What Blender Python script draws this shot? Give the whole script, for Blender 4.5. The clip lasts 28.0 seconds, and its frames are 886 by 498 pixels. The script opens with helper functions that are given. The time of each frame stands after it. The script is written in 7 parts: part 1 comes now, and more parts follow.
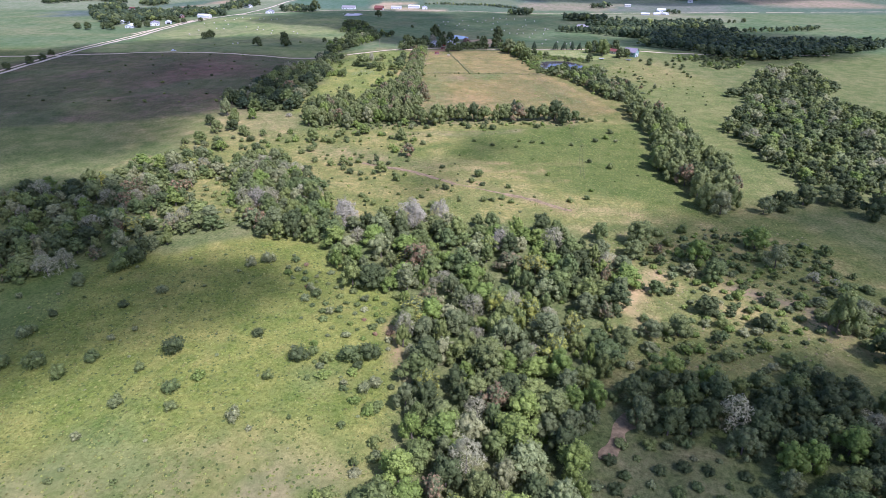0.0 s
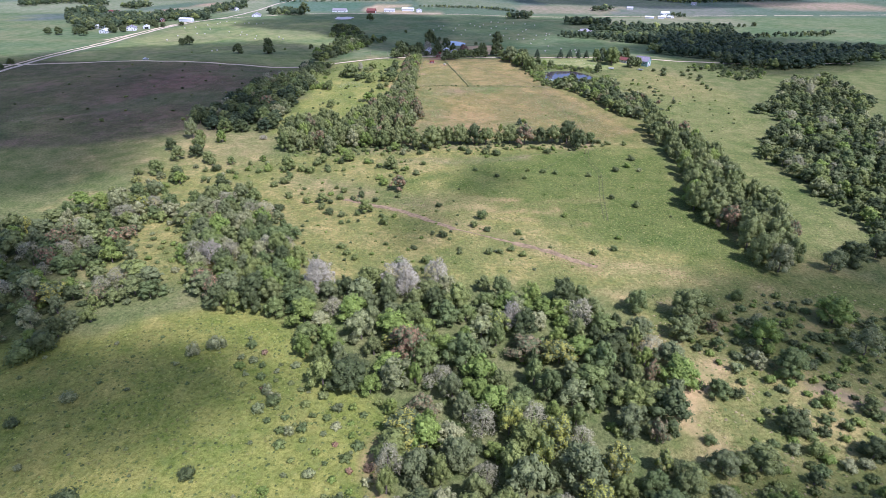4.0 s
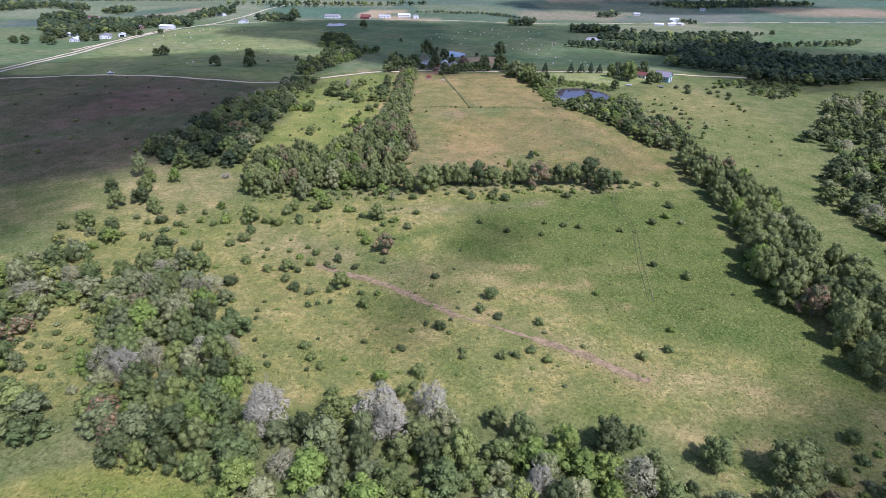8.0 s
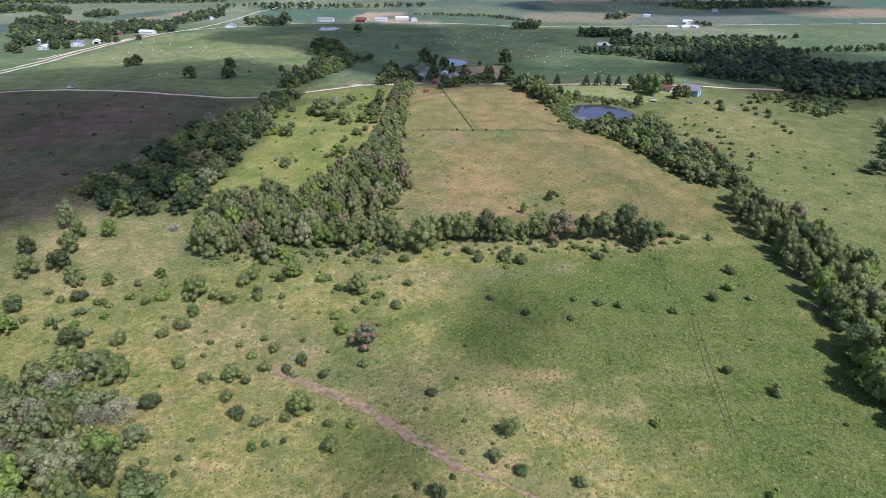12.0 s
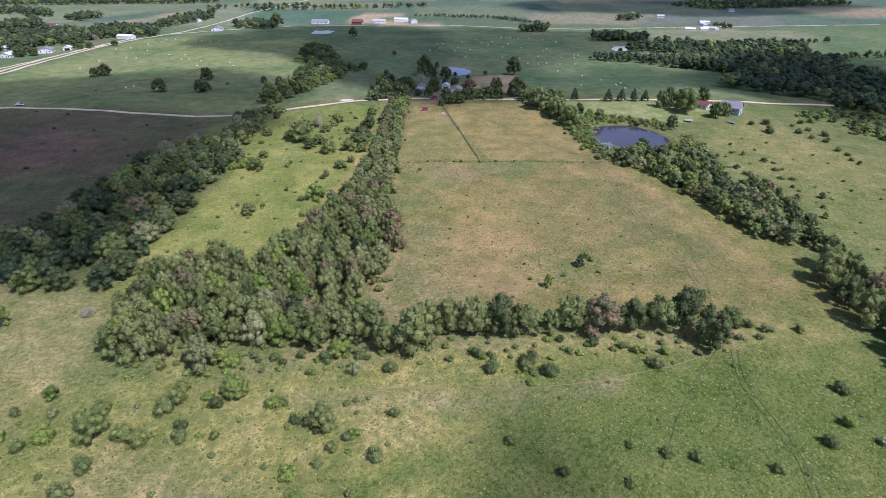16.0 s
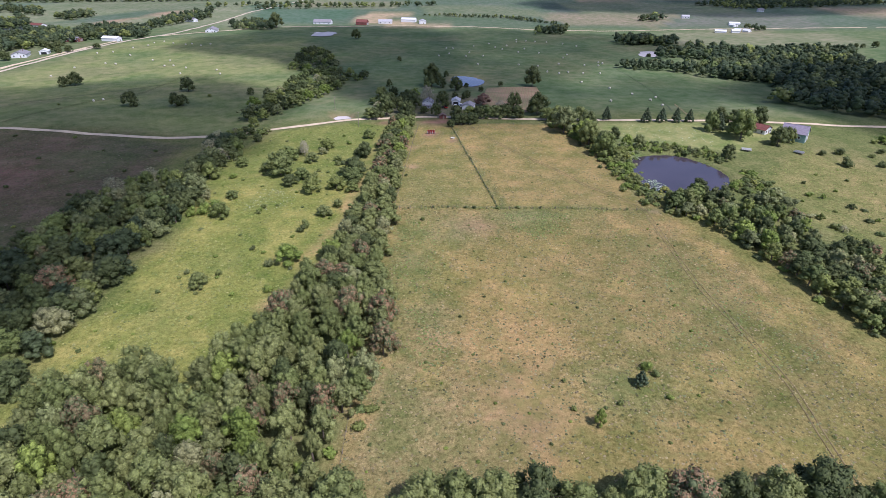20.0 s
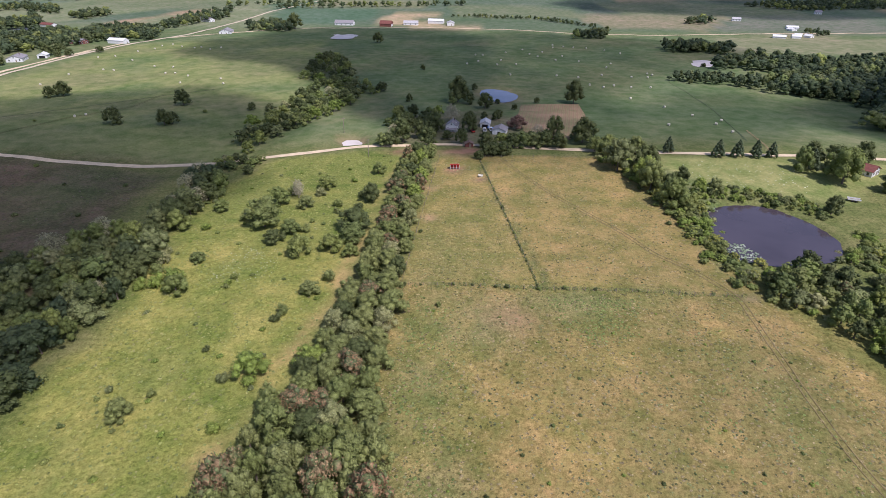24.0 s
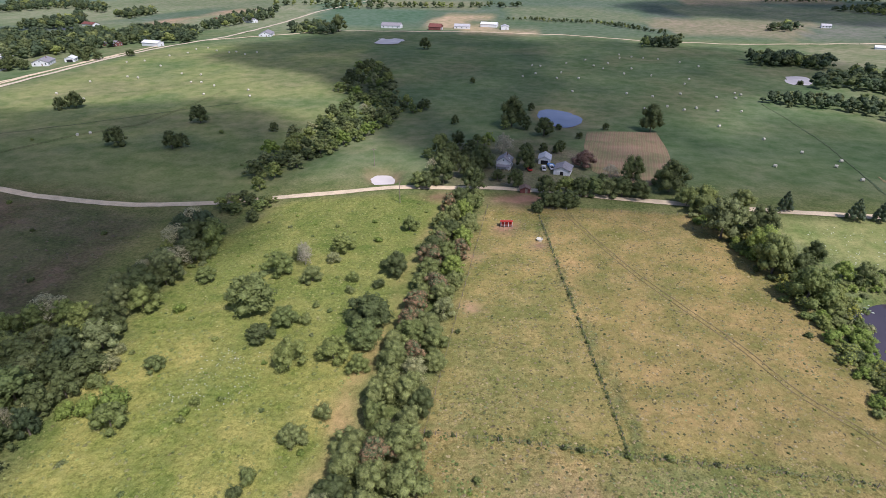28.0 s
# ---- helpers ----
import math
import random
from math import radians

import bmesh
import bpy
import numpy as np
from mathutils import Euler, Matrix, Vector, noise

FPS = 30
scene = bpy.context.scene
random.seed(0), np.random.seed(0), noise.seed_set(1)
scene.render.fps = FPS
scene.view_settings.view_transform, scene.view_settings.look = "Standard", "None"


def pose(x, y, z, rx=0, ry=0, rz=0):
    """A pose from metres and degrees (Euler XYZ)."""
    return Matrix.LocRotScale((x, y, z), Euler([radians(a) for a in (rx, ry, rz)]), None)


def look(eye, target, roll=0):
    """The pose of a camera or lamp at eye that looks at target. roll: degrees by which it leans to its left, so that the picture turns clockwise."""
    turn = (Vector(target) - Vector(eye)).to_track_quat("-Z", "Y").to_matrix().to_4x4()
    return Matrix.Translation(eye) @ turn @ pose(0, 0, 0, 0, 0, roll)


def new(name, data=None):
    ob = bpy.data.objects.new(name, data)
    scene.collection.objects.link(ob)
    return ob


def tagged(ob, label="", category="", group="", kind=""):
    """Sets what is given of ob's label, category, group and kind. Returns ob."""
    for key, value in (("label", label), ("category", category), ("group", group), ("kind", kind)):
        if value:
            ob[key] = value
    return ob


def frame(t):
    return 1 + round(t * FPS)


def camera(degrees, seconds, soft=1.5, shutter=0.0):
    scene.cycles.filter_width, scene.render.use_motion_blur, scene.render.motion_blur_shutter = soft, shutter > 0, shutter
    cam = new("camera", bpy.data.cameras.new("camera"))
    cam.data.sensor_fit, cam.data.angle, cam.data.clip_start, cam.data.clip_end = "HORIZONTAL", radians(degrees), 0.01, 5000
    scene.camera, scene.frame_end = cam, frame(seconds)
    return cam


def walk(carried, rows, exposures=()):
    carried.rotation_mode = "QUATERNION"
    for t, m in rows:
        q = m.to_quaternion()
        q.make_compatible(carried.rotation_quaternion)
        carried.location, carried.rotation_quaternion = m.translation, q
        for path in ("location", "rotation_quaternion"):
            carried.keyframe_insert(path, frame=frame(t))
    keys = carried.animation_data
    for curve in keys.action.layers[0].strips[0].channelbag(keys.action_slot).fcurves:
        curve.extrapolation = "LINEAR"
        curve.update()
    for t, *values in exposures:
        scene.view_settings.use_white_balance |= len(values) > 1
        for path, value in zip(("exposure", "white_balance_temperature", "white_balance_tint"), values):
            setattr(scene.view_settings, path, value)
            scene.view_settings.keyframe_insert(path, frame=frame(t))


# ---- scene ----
cam = camera(74.6, 28.0, soft=0.72)
METRES, EYE, TILT, LEAN, TURN = 433.0, 100.0, 0.0, 0.0, 0.0
ROWS = [
    (0.0, 0.0, 0.0, 0.0, 0.21, -27.86, -0.4),
    (0.5, -0.0004, 0.0109, -0.0003, 0.15, -27.89, -0.32),
    (1.0, -0.0008, 0.0244, -0.0008, 0.08, -27.91, -0.26),
    (1.5, -0.0011, 0.0387, -0.0013, 0.03, -27.93, -0.25),
    (2.0, -0.0014, 0.0548, -0.0019, -0.03, -27.92, -0.28),
    (2.5, -0.0015, 0.0711, -0.0022, -0.1, -27.9, -0.31),
    (4.5, -0.0015, 0.1423, -0.0035, -0.27, -27.77, -0.48),
    (5.0, -0.0014, 0.161, -0.0037, -0.28, -27.77, -0.51),
    (5.5, -0.0014, 0.1786, -0.0036, -0.31, -27.74, -0.54),
    (6.0, -0.001, 0.1972, -0.0041, -0.32, -27.68, -0.55),
    (6.5, -0.001, 0.2148, -0.0044, -0.34, -27.63, -0.58),
    (7.0, -0.0008, 0.2333, -0.0049, -0.35, -27.58, -0.59),
    (7.5, -0.0005, 0.2511, -0.0052, -0.37, -27.56, -0.57),
    (8.0, -0.0003, 0.2697, -0.0057, -0.4, -27.52, -0.55),
    (8.5, -0.0001, 0.2874, -0.0061, -0.42, -27.49, -0.53),
    (9.0, 0.0002, 0.3059, -0.0067, -0.42, -27.48, -0.5),
    (9.5, 0.0004, 0.3217, -0.0068, -0.42, -27.47, -0.47),
    (10.0, 0.0009, 0.3402, -0.0072, -0.42, -27.48, -0.45),
    (10.5, 0.0012, 0.3579, -0.0076, -0.42, -27.5, -0.42),
    (11.0, 0.0016, 0.3763, -0.0079, -0.42, -27.52, -0.39),
    (11.5, 0.0019, 0.3941, -0.0082, -0.42, -27.54, -0.34),
    (12.0, 0.0021, 0.4129, -0.0085, -0.41, -27.56, -0.34),
    (12.5, 0.0024, 0.4309, -0.0088, -0.4, -27.58, -0.34),
    (14.5, 0.0037, 0.5053, -0.0102, -0.45, -27.66, -0.18),
    (15.0, 0.0041, 0.5241, -0.0107, -0.45, -27.68, -0.17),
    (15.5, 0.0044, 0.5421, -0.0112, -0.44, -27.7, -0.18),
    (16.0, 0.0048, 0.5608, -0.0119, -0.23, -27.71, -0.18),
    (16.5, 0.0049, 0.5786, -0.0121, 0.14, -27.76, -0.19),
    (17.0, 0.0051, 0.5972, -0.0123, 0.48, -27.8, -0.19),
    (17.5, 0.0051, 0.6151, -0.0129, 0.67, -27.84, -0.22),
    (18.0, 0.0052, 0.6337, -0.0131, 0.69, -27.89, -0.23),
    (18.5, 0.0052, 0.6516, -0.0134, 0.71, -27.93, -0.24),
    (19.0, 0.0052, 0.6703, -0.014, 0.72, -27.96, -0.24),
    (19.5, 0.0053, 0.6882, -0.0144, 0.73, -28.0, -0.24),
    (20.0, 0.0054, 0.7069, -0.0149, 0.73, -28.02, -0.22),
    (20.5, 0.0054, 0.7248, -0.0154, 0.74, -28.04, -0.21),
    (21.0, 0.0055, 0.7435, -0.0158, 0.76, -28.06, -0.2),
    (21.5, 0.0055, 0.7614, -0.0163, 0.77, -28.08, -0.2),
    (23.5, 0.0048, 0.8347, -0.018, 3.03, -28.24, -0.23),
    (24.0, 0.0041, 0.8534, -0.0182, 3.48, -28.28, -0.22),
    (24.5, 0.0033, 0.8713, -0.0185, 4.0, -28.31, -0.21),
    (25.0, 0.0023, 0.8901, -0.0189, 4.51, -28.33, -0.19),
    (25.5, 0.001, 0.9079, -0.0191, 5.13, -28.35, -0.19),
    (26.0, -0.0004, 0.9266, -0.0195, 5.78, -28.38, -0.19),
    (26.5, -0.0019, 0.9445, -0.0199, 6.41, -28.4, -0.19),
    (27.0, -0.0037, 0.9631, -0.0204, 7.04, -28.41, -0.18),
    (27.5, -0.0056, 0.9807, -0.0208, 7.7, -28.43, -0.19),
    (28.0, -0.0078, 0.9991, -0.0213, 8.36, -28.45, -0.2),
]
walk(cam, [(t, pose(0, 0, EYE, TILT, LEAN, TURN) @ pose(METRES * x, METRES * y, METRES * z, 90 + pitch, roll, yaw)) for t, x, y, z, yaw, pitch, roll in ROWS], exposures=[(0, 0.46, 5200, 32), (2, 0.46, 5200, 32), (5, 0.39, 5230, 29), (8, 0.21, 5240, 27), (12, 0.11, 5320, 24), (17, 0.11, 5370, 25), (21, 0.10, 5700, 26), (24, 0.06, 5950, 25), (28, 0.05, 5870, 22)])

# ---- sky, sun, clouds' heights ----
SUN_ELEV, SUN_TURN = radians(54), radians(135)   # the sun stands south-east of the flight line
TO_SUN = Vector((math.cos(SUN_ELEV) * math.sin(SUN_TURN), math.cos(SUN_ELEV) * math.cos(SUN_TURN), math.sin(SUN_ELEV)))
world = bpy.data.worlds.new("sky")
scene.world = world
world.use_nodes = True
wn, wl = world.node_tree.nodes, world.node_tree.links
sky = wn.new("ShaderNodeTexSky")
sky.sky_type, sky.sun_disc = "NISHITA", False
sky.sun_elevation, sky.sun_rotation = SUN_ELEV, SUN_TURN
sky.altitude, sky.air_density, sky.dust_density = 250, 1.0, 1.5
wl.new(sky.outputs[0], wn["Background"].inputs[0])
wn["Background"].inputs[1].default_value = 0.115
sun = new("sun", bpy.data.lights.new("sun", "SUN"))
sun.data.energy, sun.data.angle, sun.data.color = 4.2, radians(0.5), (1.0, 0.955, 0.88)
sun.matrix_world = look(TO_SUN * 900, (0, 0, 0))


# ---- materials ----
def node(nt, kind, **values):
    n = nt.nodes.new(kind)
    for key, value in values.items():
        if key in n.inputs:
            n.inputs[key].default_value = value
    return n


def ramp(nt, stops, fac):
    n = nt.nodes.new("ShaderNodeValToRGB")
    els = n.color_ramp.elements
    while len(els) < len(stops):
        els.new(0.5)
    for e, (p, c) in zip(els, stops):
        e.position, e.color = p, (*c, 1)
    nt.links.new(fac, n.inputs[0])
    return n


def mixed(nt, mode, fac, a, b):
    n = nt.nodes.new("ShaderNodeMix")
    n.data_type, n.blend_type = "RGBA", mode
    for sock, v in ((n.inputs[0], fac), (n.inputs[6], a), (n.inputs[7], b)):
        if isinstance(v, (int, float)):
            sock.default_value = v
        elif isinstance(v, tuple):
            sock.default_value = (*v, 1)
        else:
            nt.links.new(v, sock)
    return n.outputs[2]


def material(name, rough=0.8, metal=0.0):
    m = bpy.data.materials.new(name)
    m.use_nodes = True
    b = m.node_tree.nodes["Principled BSDF"]
    b.inputs["Roughness"].default_value, b.inputs["Metallic"].default_value = rough, metal
    b.inputs["Specular IOR Level"].default_value = 0.25
    return m, m.node_tree, b


def noise_of(nt, scale, detail=4, rough=0.55, coords=None):
    n = node(nt, "ShaderNodeTexNoise", Scale=scale, Detail=detail, Roughness=rough)
    if coords is None:
        coords = nt.nodes.new("ShaderNodeTexCoord").outputs["Object"]
    nt.links.new(coords, n.inputs["Vector"])
    return n


def plain(name, colour, rough=0.7, metal=0.0, scale=1.5, spread=0.25, bump=0.0):
    """A surface of one paint with blotches, grain and wear."""
    m, nt, b = material(name, rough, metal)
    a, c = noise_of(nt, scale, 5), noise_of(nt, scale * 9, 3)
    low = tuple(v * (1 - spread) for v in colour)
    high = tuple(min(1, v * (1 + spread)) for v in colour)
    r = ramp(nt, [(0.3, low), (0.7, high)], a.outputs[0])
    g = ramp(nt, [(0.3, (0.85,) * 3), (0.7, (1.1,) * 3)], c.outputs[0])
    nt.links.new(mixed(nt, "MULTIPLY", 1.0, r.outputs[0], g.outputs[0]), b.inputs["Base Color"])
    if bump:
        k = node(nt, "ShaderNodeBump", Strength=0.6, Distance=bump)
        nt.links.new(c.outputs[0], k.inputs["Height"])
        nt.links.new(k.outputs[0], b.inputs["Normal"])
    return m


def foliage(name, shades, leaf_spread=0.22, by_plant=True, among=None):
    """Leaves: each plant takes one of the shades (its own, or in a joined wood the one laid on its leaves), each leaf clump its own lightness."""
    m, nt, b = material(name, 0.6)
    b.inputs["Specular IOR Level"].default_value = 0.2
    geo = nt.nodes.new("ShaderNodeNewGeometry")
    if by_plant:
        info = nt.nodes.new("ShaderNodeObjectInfo")
        base = ramp(nt, [(i / max(1, len(shades) - 1), c) for i, c in enumerate(shades)], info.outputs["Random"]).outputs[0]
    else:
        at = nt.nodes.new("ShaderNodeAttribute")
        at.attribute_name = "shade"
        base = at.outputs["Color"]
    if among:   # some clumps keep the common green
        often = nt.nodes.new("ShaderNodeMath")
        often.operation = "MULTIPLY"
        often.inputs[1].default_value = 7.0
        some = nt.nodes.new("ShaderNodeMath")
        some.operation = "FRACT"
        nt.links.new(geo.outputs["Random Per Island"], often.inputs[0])
        nt.links.new(often.outputs[0], some.inputs[0])
        step = nt.nodes.new("ShaderNodeMath")
        step.operation = "LESS_THAN"
        step.inputs[1].default_value = 0.5
        nt.links.new(some.outputs[0], step.inputs[0])
        base = mixed(nt, "MIX", step.outputs[0], base, among)
    leaf = ramp(nt, [(0, (1 - leaf_spread,) * 3), (1, (1 + leaf_spread,) * 3)], geo.outputs["Random Per Island"])
    col = mixed(nt, "MULTIPLY", 1.0, base, leaf.outputs[0])
    twigs = noise_of(nt, 2.3, 3, 0.7, geo.outputs["Position"])   # sprays of leaves within a clump
    spray = ramp(nt, [(0.34, (0.66, 0.66, 0.66)), (0.66, (1.34, 1.34, 1.30))], twigs.outputs[0])
    col = mixed(nt, "MULTIPLY", 1.0, col, spray.outputs[0])
    relief = node(nt, "ShaderNodeBump", Strength=0.6, Distance=0.3)
    nt.links.new(twigs.outputs[0], relief.inputs["Height"])
    nt.links.new(relief.outputs[0], b.inputs["Normal"])
    nt.links.new(col, b.inputs["Base Color"])
    glow = nt.nodes.new("ShaderNodeBsdfTranslucent")
    nt.links.new(mixed(nt, "MULTIPLY", 1.0, col, (1.1, 1.25, 0.6)), glow.inputs["Color"])
    both = nt.nodes.new("ShaderNodeMixShader")
    both.inputs[0].default_value = 0.24
    nt.links.new(b.outputs[0], both.inputs[1])
    nt.links.new(glow.outputs[0], both.inputs[2])
    nt.links.new(both.outputs[0], nt.nodes["Material Output"].inputs["Surface"])
    return m


SHADES = {
    "tree": [(0.184, 0.221, 0.066), (0.222, 0.247, 0.082), (0.160, 0.200, 0.066), (0.240, 0.269, 0.077), (0.194, 0.217, 0.089)],
    "dark": [(0.107, 0.132, 0.047), (0.123, 0.145, 0.052), (0.098, 0.121, 0.044)],
    "maroon": [(0.225, 0.142, 0.105), (0.245, 0.150, 0.110)],
    "bright": [(0.225, 0.290, 0.062), (0.262, 0.315, 0.072), (0.198, 0.258, 0.056)],
    "yellow": [(0.384, 0.380, 0.075), (0.317, 0.346, 0.075), (0.406, 0.380, 0.083)],
    "rusty": [(0.319, 0.218, 0.120), (0.350, 0.218, 0.120), (0.278, 0.213, 0.110)],
    "pale": [(0.280, 0.295, 0.125), (0.335, 0.330, 0.155), (0.250, 0.276, 0.112)],
    "oak": [(0.214, 0.242, 0.080), (0.244, 0.264, 0.092), (0.184, 0.216, 0.068), (0.230, 0.250, 0.090)],
    "valley": [(0.082, 0.112, 0.050), (0.098, 0.126, 0.056), (0.070, 0.098, 0.048)],
    "thin": [(0.44, 0.405, 0.250), (0.38, 0.355, 0.215)],
}
LEAF = foliage("leaves_green", SHADES["tree"])
LEAF_PALE = foliage("leaves_silver_green", SHADES["pale"])
LEAF_RUST = foliage("leaves_rusty", SHADES["rusty"], among=(0.15, 0.18, 0.08))
LEAF_YELLOW = foliage("leaves_yellow_green", SHADES["yellow"], among=(0.20, 0.24, 0.08))
LEAF_BRIGHT = foliage("leaves_bright_green", SHADES["bright"])
LEAF_DARK = foliage("leaves_dark_green", SHADES["dark"])
LEAF_OAK = foliage("leaves_olive_green", SHADES["oak"])
LEAF_SPRUCE = foliage("needles_blue_green", [(0.100, 0.138, 0.078), (0.118, 0.150, 0.080), (0.088, 0.122, 0.066)])
LEAF_MAROON = foliage("leaves_maroon", SHADES["maroon"])
LEAF_WOOD = foliage("leaves_of_the_woods", [], by_plant=False)
TWIG = plain("grey_twigs", (0.43, 0.39, 0.265), 0.9, spread=0.2)
BARK = plain("bark", (0.16, 0.13, 0.10), 0.9, scale=3, bump=0.03)
DIRT = plain("bare_earth", (0.30, 0.212, 0.112), 0.95, scale=0.7, spread=0.42, bump=0.05)
GRAVEL = plain("pale_gravel", (0.68, 0.54, 0.35), 0.95, scale=0.3, spread=0.15, bump=0.02)
CONCRETE = plain("pale_concrete", (0.60, 0.50, 0.35), 0.9, scale=0.2, spread=0.12)
WHITE = plain("white_siding", (0.74, 0.74, 0.72), 0.6, scale=0.8, spread=0.06)
GREY_ROOF = plain("grey_shingles", (0.27, 0.255, 0.26), 0.8, scale=0.9, spread=0.2, bump=0.02)
PALE_ROOF = plain("pale_metal_roof", (0.56, 0.54, 0.53), 0.45, 0.2, scale=0.5, spread=0.12)
MAUVE_ROOF = plain("weathered_mauve_shingles", (0.27, 0.235, 0.27), 0.8, scale=0.9, spread=0.2, bump=0.02)
BROWN_ROOF = plain("brown_shingles", (0.20, 0.14, 0.11), 0.85, scale=0.9, spread=0.2)
RED_PAINT = plain("red_paint", (0.50, 0.045, 0.03), 0.5, scale=1.0, spread=0.2)
GREEN_PAINT = plain("green_siding", (0.22, 0.34, 0.29), 0.6, scale=0.6, spread=0.12)
BLUE_PAINT = plain("blue_tarpaulin", (0.06, 0.22, 0.55), 0.5)
# near-black: tyres, truck bed, and the painted shade inside doorways
DARK = plain("dark_rubber_and_opening_shade", (0.02, 0.02, 0.022), 0.8)
WOOD = plain("weathered_wood", (0.27, 0.22, 0.17), 0.9, scale=2)
STRAW = plain("wrapped_hay", (0.56, 0.52, 0.40), 0.7, scale=1.2, spread=0.15)
WIRE = plain("fence_wire", (0.2, 0.19, 0.18), 0.6, 0.6)
BARN_RED = plain("faded_red_siding", (0.20, 0.075, 0.06), 0.8, scale=0.6)


def glass_material():
    m, nt, b = material("window_glass", 0.08)
    b.inputs["Base Color"].default_value = (0.03, 0.035, 0.04, 1)
    b.inputs["Specular IOR Level"].default_value = 0.6
    return m


def water_material(name, colour, rough=0.06):
    m, nt, b = material(name, rough)
    b.inputs["Specular IOR Level"].default_value = 0.5
    n = noise_of(nt, 0.05, 3)
    low = tuple(v * 0.75 for v in colour)
    nt.links.new(ramp(nt, [(0.35, low), (0.65, colour)], n.outputs[0]).outputs[0], b.inputs["Base Color"])
    w = noise_of(nt, 1.6, 3)
    k = node(nt, "ShaderNodeBump", Strength=0.12, Distance=0.03)
    nt.links.new(w.outputs[0], k.inputs["Height"])
    nt.links.new(k.outputs[0], b.inputs["Normal"])
    return m


GLASS = glass_material()
WATER = water_material("pond_water", (0.075, 0.060, 0.072), 0.09)
WATER_BLUE = water_material("blue_grey_water", (0.16, 0.17, 0.24))
WATER_MURKY = water_material("murky_water", (0.74, 0.66, 0.60), 0.5)


def ground_material():
    """Grass and bare soil: the colour of each field from the sheet, broken up by tufts, stalks and patches."""
    m, nt, b = material("grassland", 0.95)
    b.inputs["Specular IOR Level"].default_value = 0.05
    at = nt.nodes.new("ShaderNodeAttribute")
    at.attribute_name = "turf"
    big, mid, fine, tuft, blade = noise_of(nt, 0.018, 5, 0.6), noise_of(nt, 0.11, 5, 0.65), noise_of(nt, 0.9, 4, 0.7), noise_of(nt, 0.45, 4, 0.65), noise_of(nt, 3.1, 2, 0.7)
    c = at.outputs["Color"]
    coarse = nt.nodes.new("ShaderNodeMath")
    coarse.operation, coarse.use_clamp = "MULTIPLY_ADD", True
    coarse.inputs[1].default_value, coarse.inputs[2].default_value = 2.4, 0.08
    nt.links.new(at.outputs["Alpha"], coarse.inputs[0])
    for n, lo, hi in ((big, (0.86, 0.92, 0.86), (1.16, 1.08, 1.14)), (mid, (0.68, 0.80, 0.66), (1.30, 1.18, 1.28)), (fine, (0.54, 0.58, 0.52), (1.42, 1.39, 1.42)), (blade, (0.74, 0.75, 0.73), (1.25, 1.25, 1.26))):
        r = ramp(nt, [(0.34, lo), (0.66, hi)], n.outputs[0])
        c = mixed(nt, "MULTIPLY", coarse.outputs[0] if n in (fine, blade) else 1.0, c, r.outputs[0])
    # tufts of greener, taller weeds where the sheet's alpha asks for them
    spots = ramp(nt, [(0.50, (0, 0, 0)), (0.60, (1, 1, 1))], tuft.outputs[0])
    amount = nt.nodes.new("ShaderNodeMath")
    amount.operation = "MULTIPLY"
    nt.links.new(spots.outputs[0], amount.inputs[0])
    nt.links.new(at.outputs["Alpha"], amount.inputs[1])
    c = mixed(nt, "MIX", amount.outputs[0], c, (0.138, 0.160, 0.048))
    nt.links.new(c, b.inputs["Base Color"])
    k = node(nt, "ShaderNodeBump", Strength=1.0, Distance=0.5)
    nt.links.new(coarse.outputs[0], k.inputs["Strength"])
    nt.links.new(fine.outputs[0], k.inputs["Height"])
    nt.links.new(k.outputs[0], b.inputs["Normal"])
    return m


TURF = ground_material()


# ---- tools ----
def part(name, bm, mat, parent=None, label=""):
    me = bpy.data.meshes.new(name)
    bm.to_mesh(me)
    bm.free()
    me.materials.append(mat)
    ob = new(name, me)
    if parent is not None:
        ob.parent = parent
    if label:
        tagged(ob, label)
    return ob


def mesh_of(name, verts, faces, mat, smooth=False):
    me = bpy.data.meshes.new(name)
    me.from_pydata([tuple(v) for v in verts], [], [tuple(f) for f in faces])
    me.materials.append(mat)
    if smooth:
        me.polygons.foreach_set("use_smooth", [True] * len(me.polygons))
    me.update()
    return me


def sub(name, me, parent, label=""):
    ob = new(name, me)
    ob.parent = parent
    if label:
        tagged(ob, label)
    return ob


# ---- lie of the land ----
def hump(x, y, cx, cy, sx, sy):
    return np.exp(-((x - cx) / sx) ** 2 - ((y - cy) / sy) ** 2)


def smooth(a, b, v):
    u = np.clip((v - a) / (b - a), 0, 1)
    return u * u * (3 - 2 * u)


PONDS = {   # outlines and water levels
    "farm": ([(90, 582), (100, 590), (117, 592), (127, 580), (133, 562), (126, 547), (110, 541), (97, 541), (89, 545), (86, 560)], -2.9),
    "yard": ([(2, 806), (8, 819), (24, 812), (33, 795), (24, 777), (13, 777), (4, 793)], -9.9),
    "mud": ([(-73, 675), (-71, 681), (-64, 682), (-60, 675), (-61, 668), (-68, 667)], -8.6),
    "far": ([(-185, 1092), (-179, 1115), (-154, 1120), (-142, 1101), (-150, 1079), (-168, 1076)], -14.6),
    "copse": ([(196, 946), (206, 960), (225, 962), (216, 928), (200, 924)], -11.8),
    "lane": ([(-600, 1130), (-575, 1142), (-560, 1125), (-580, 1110)], -14.8),
}


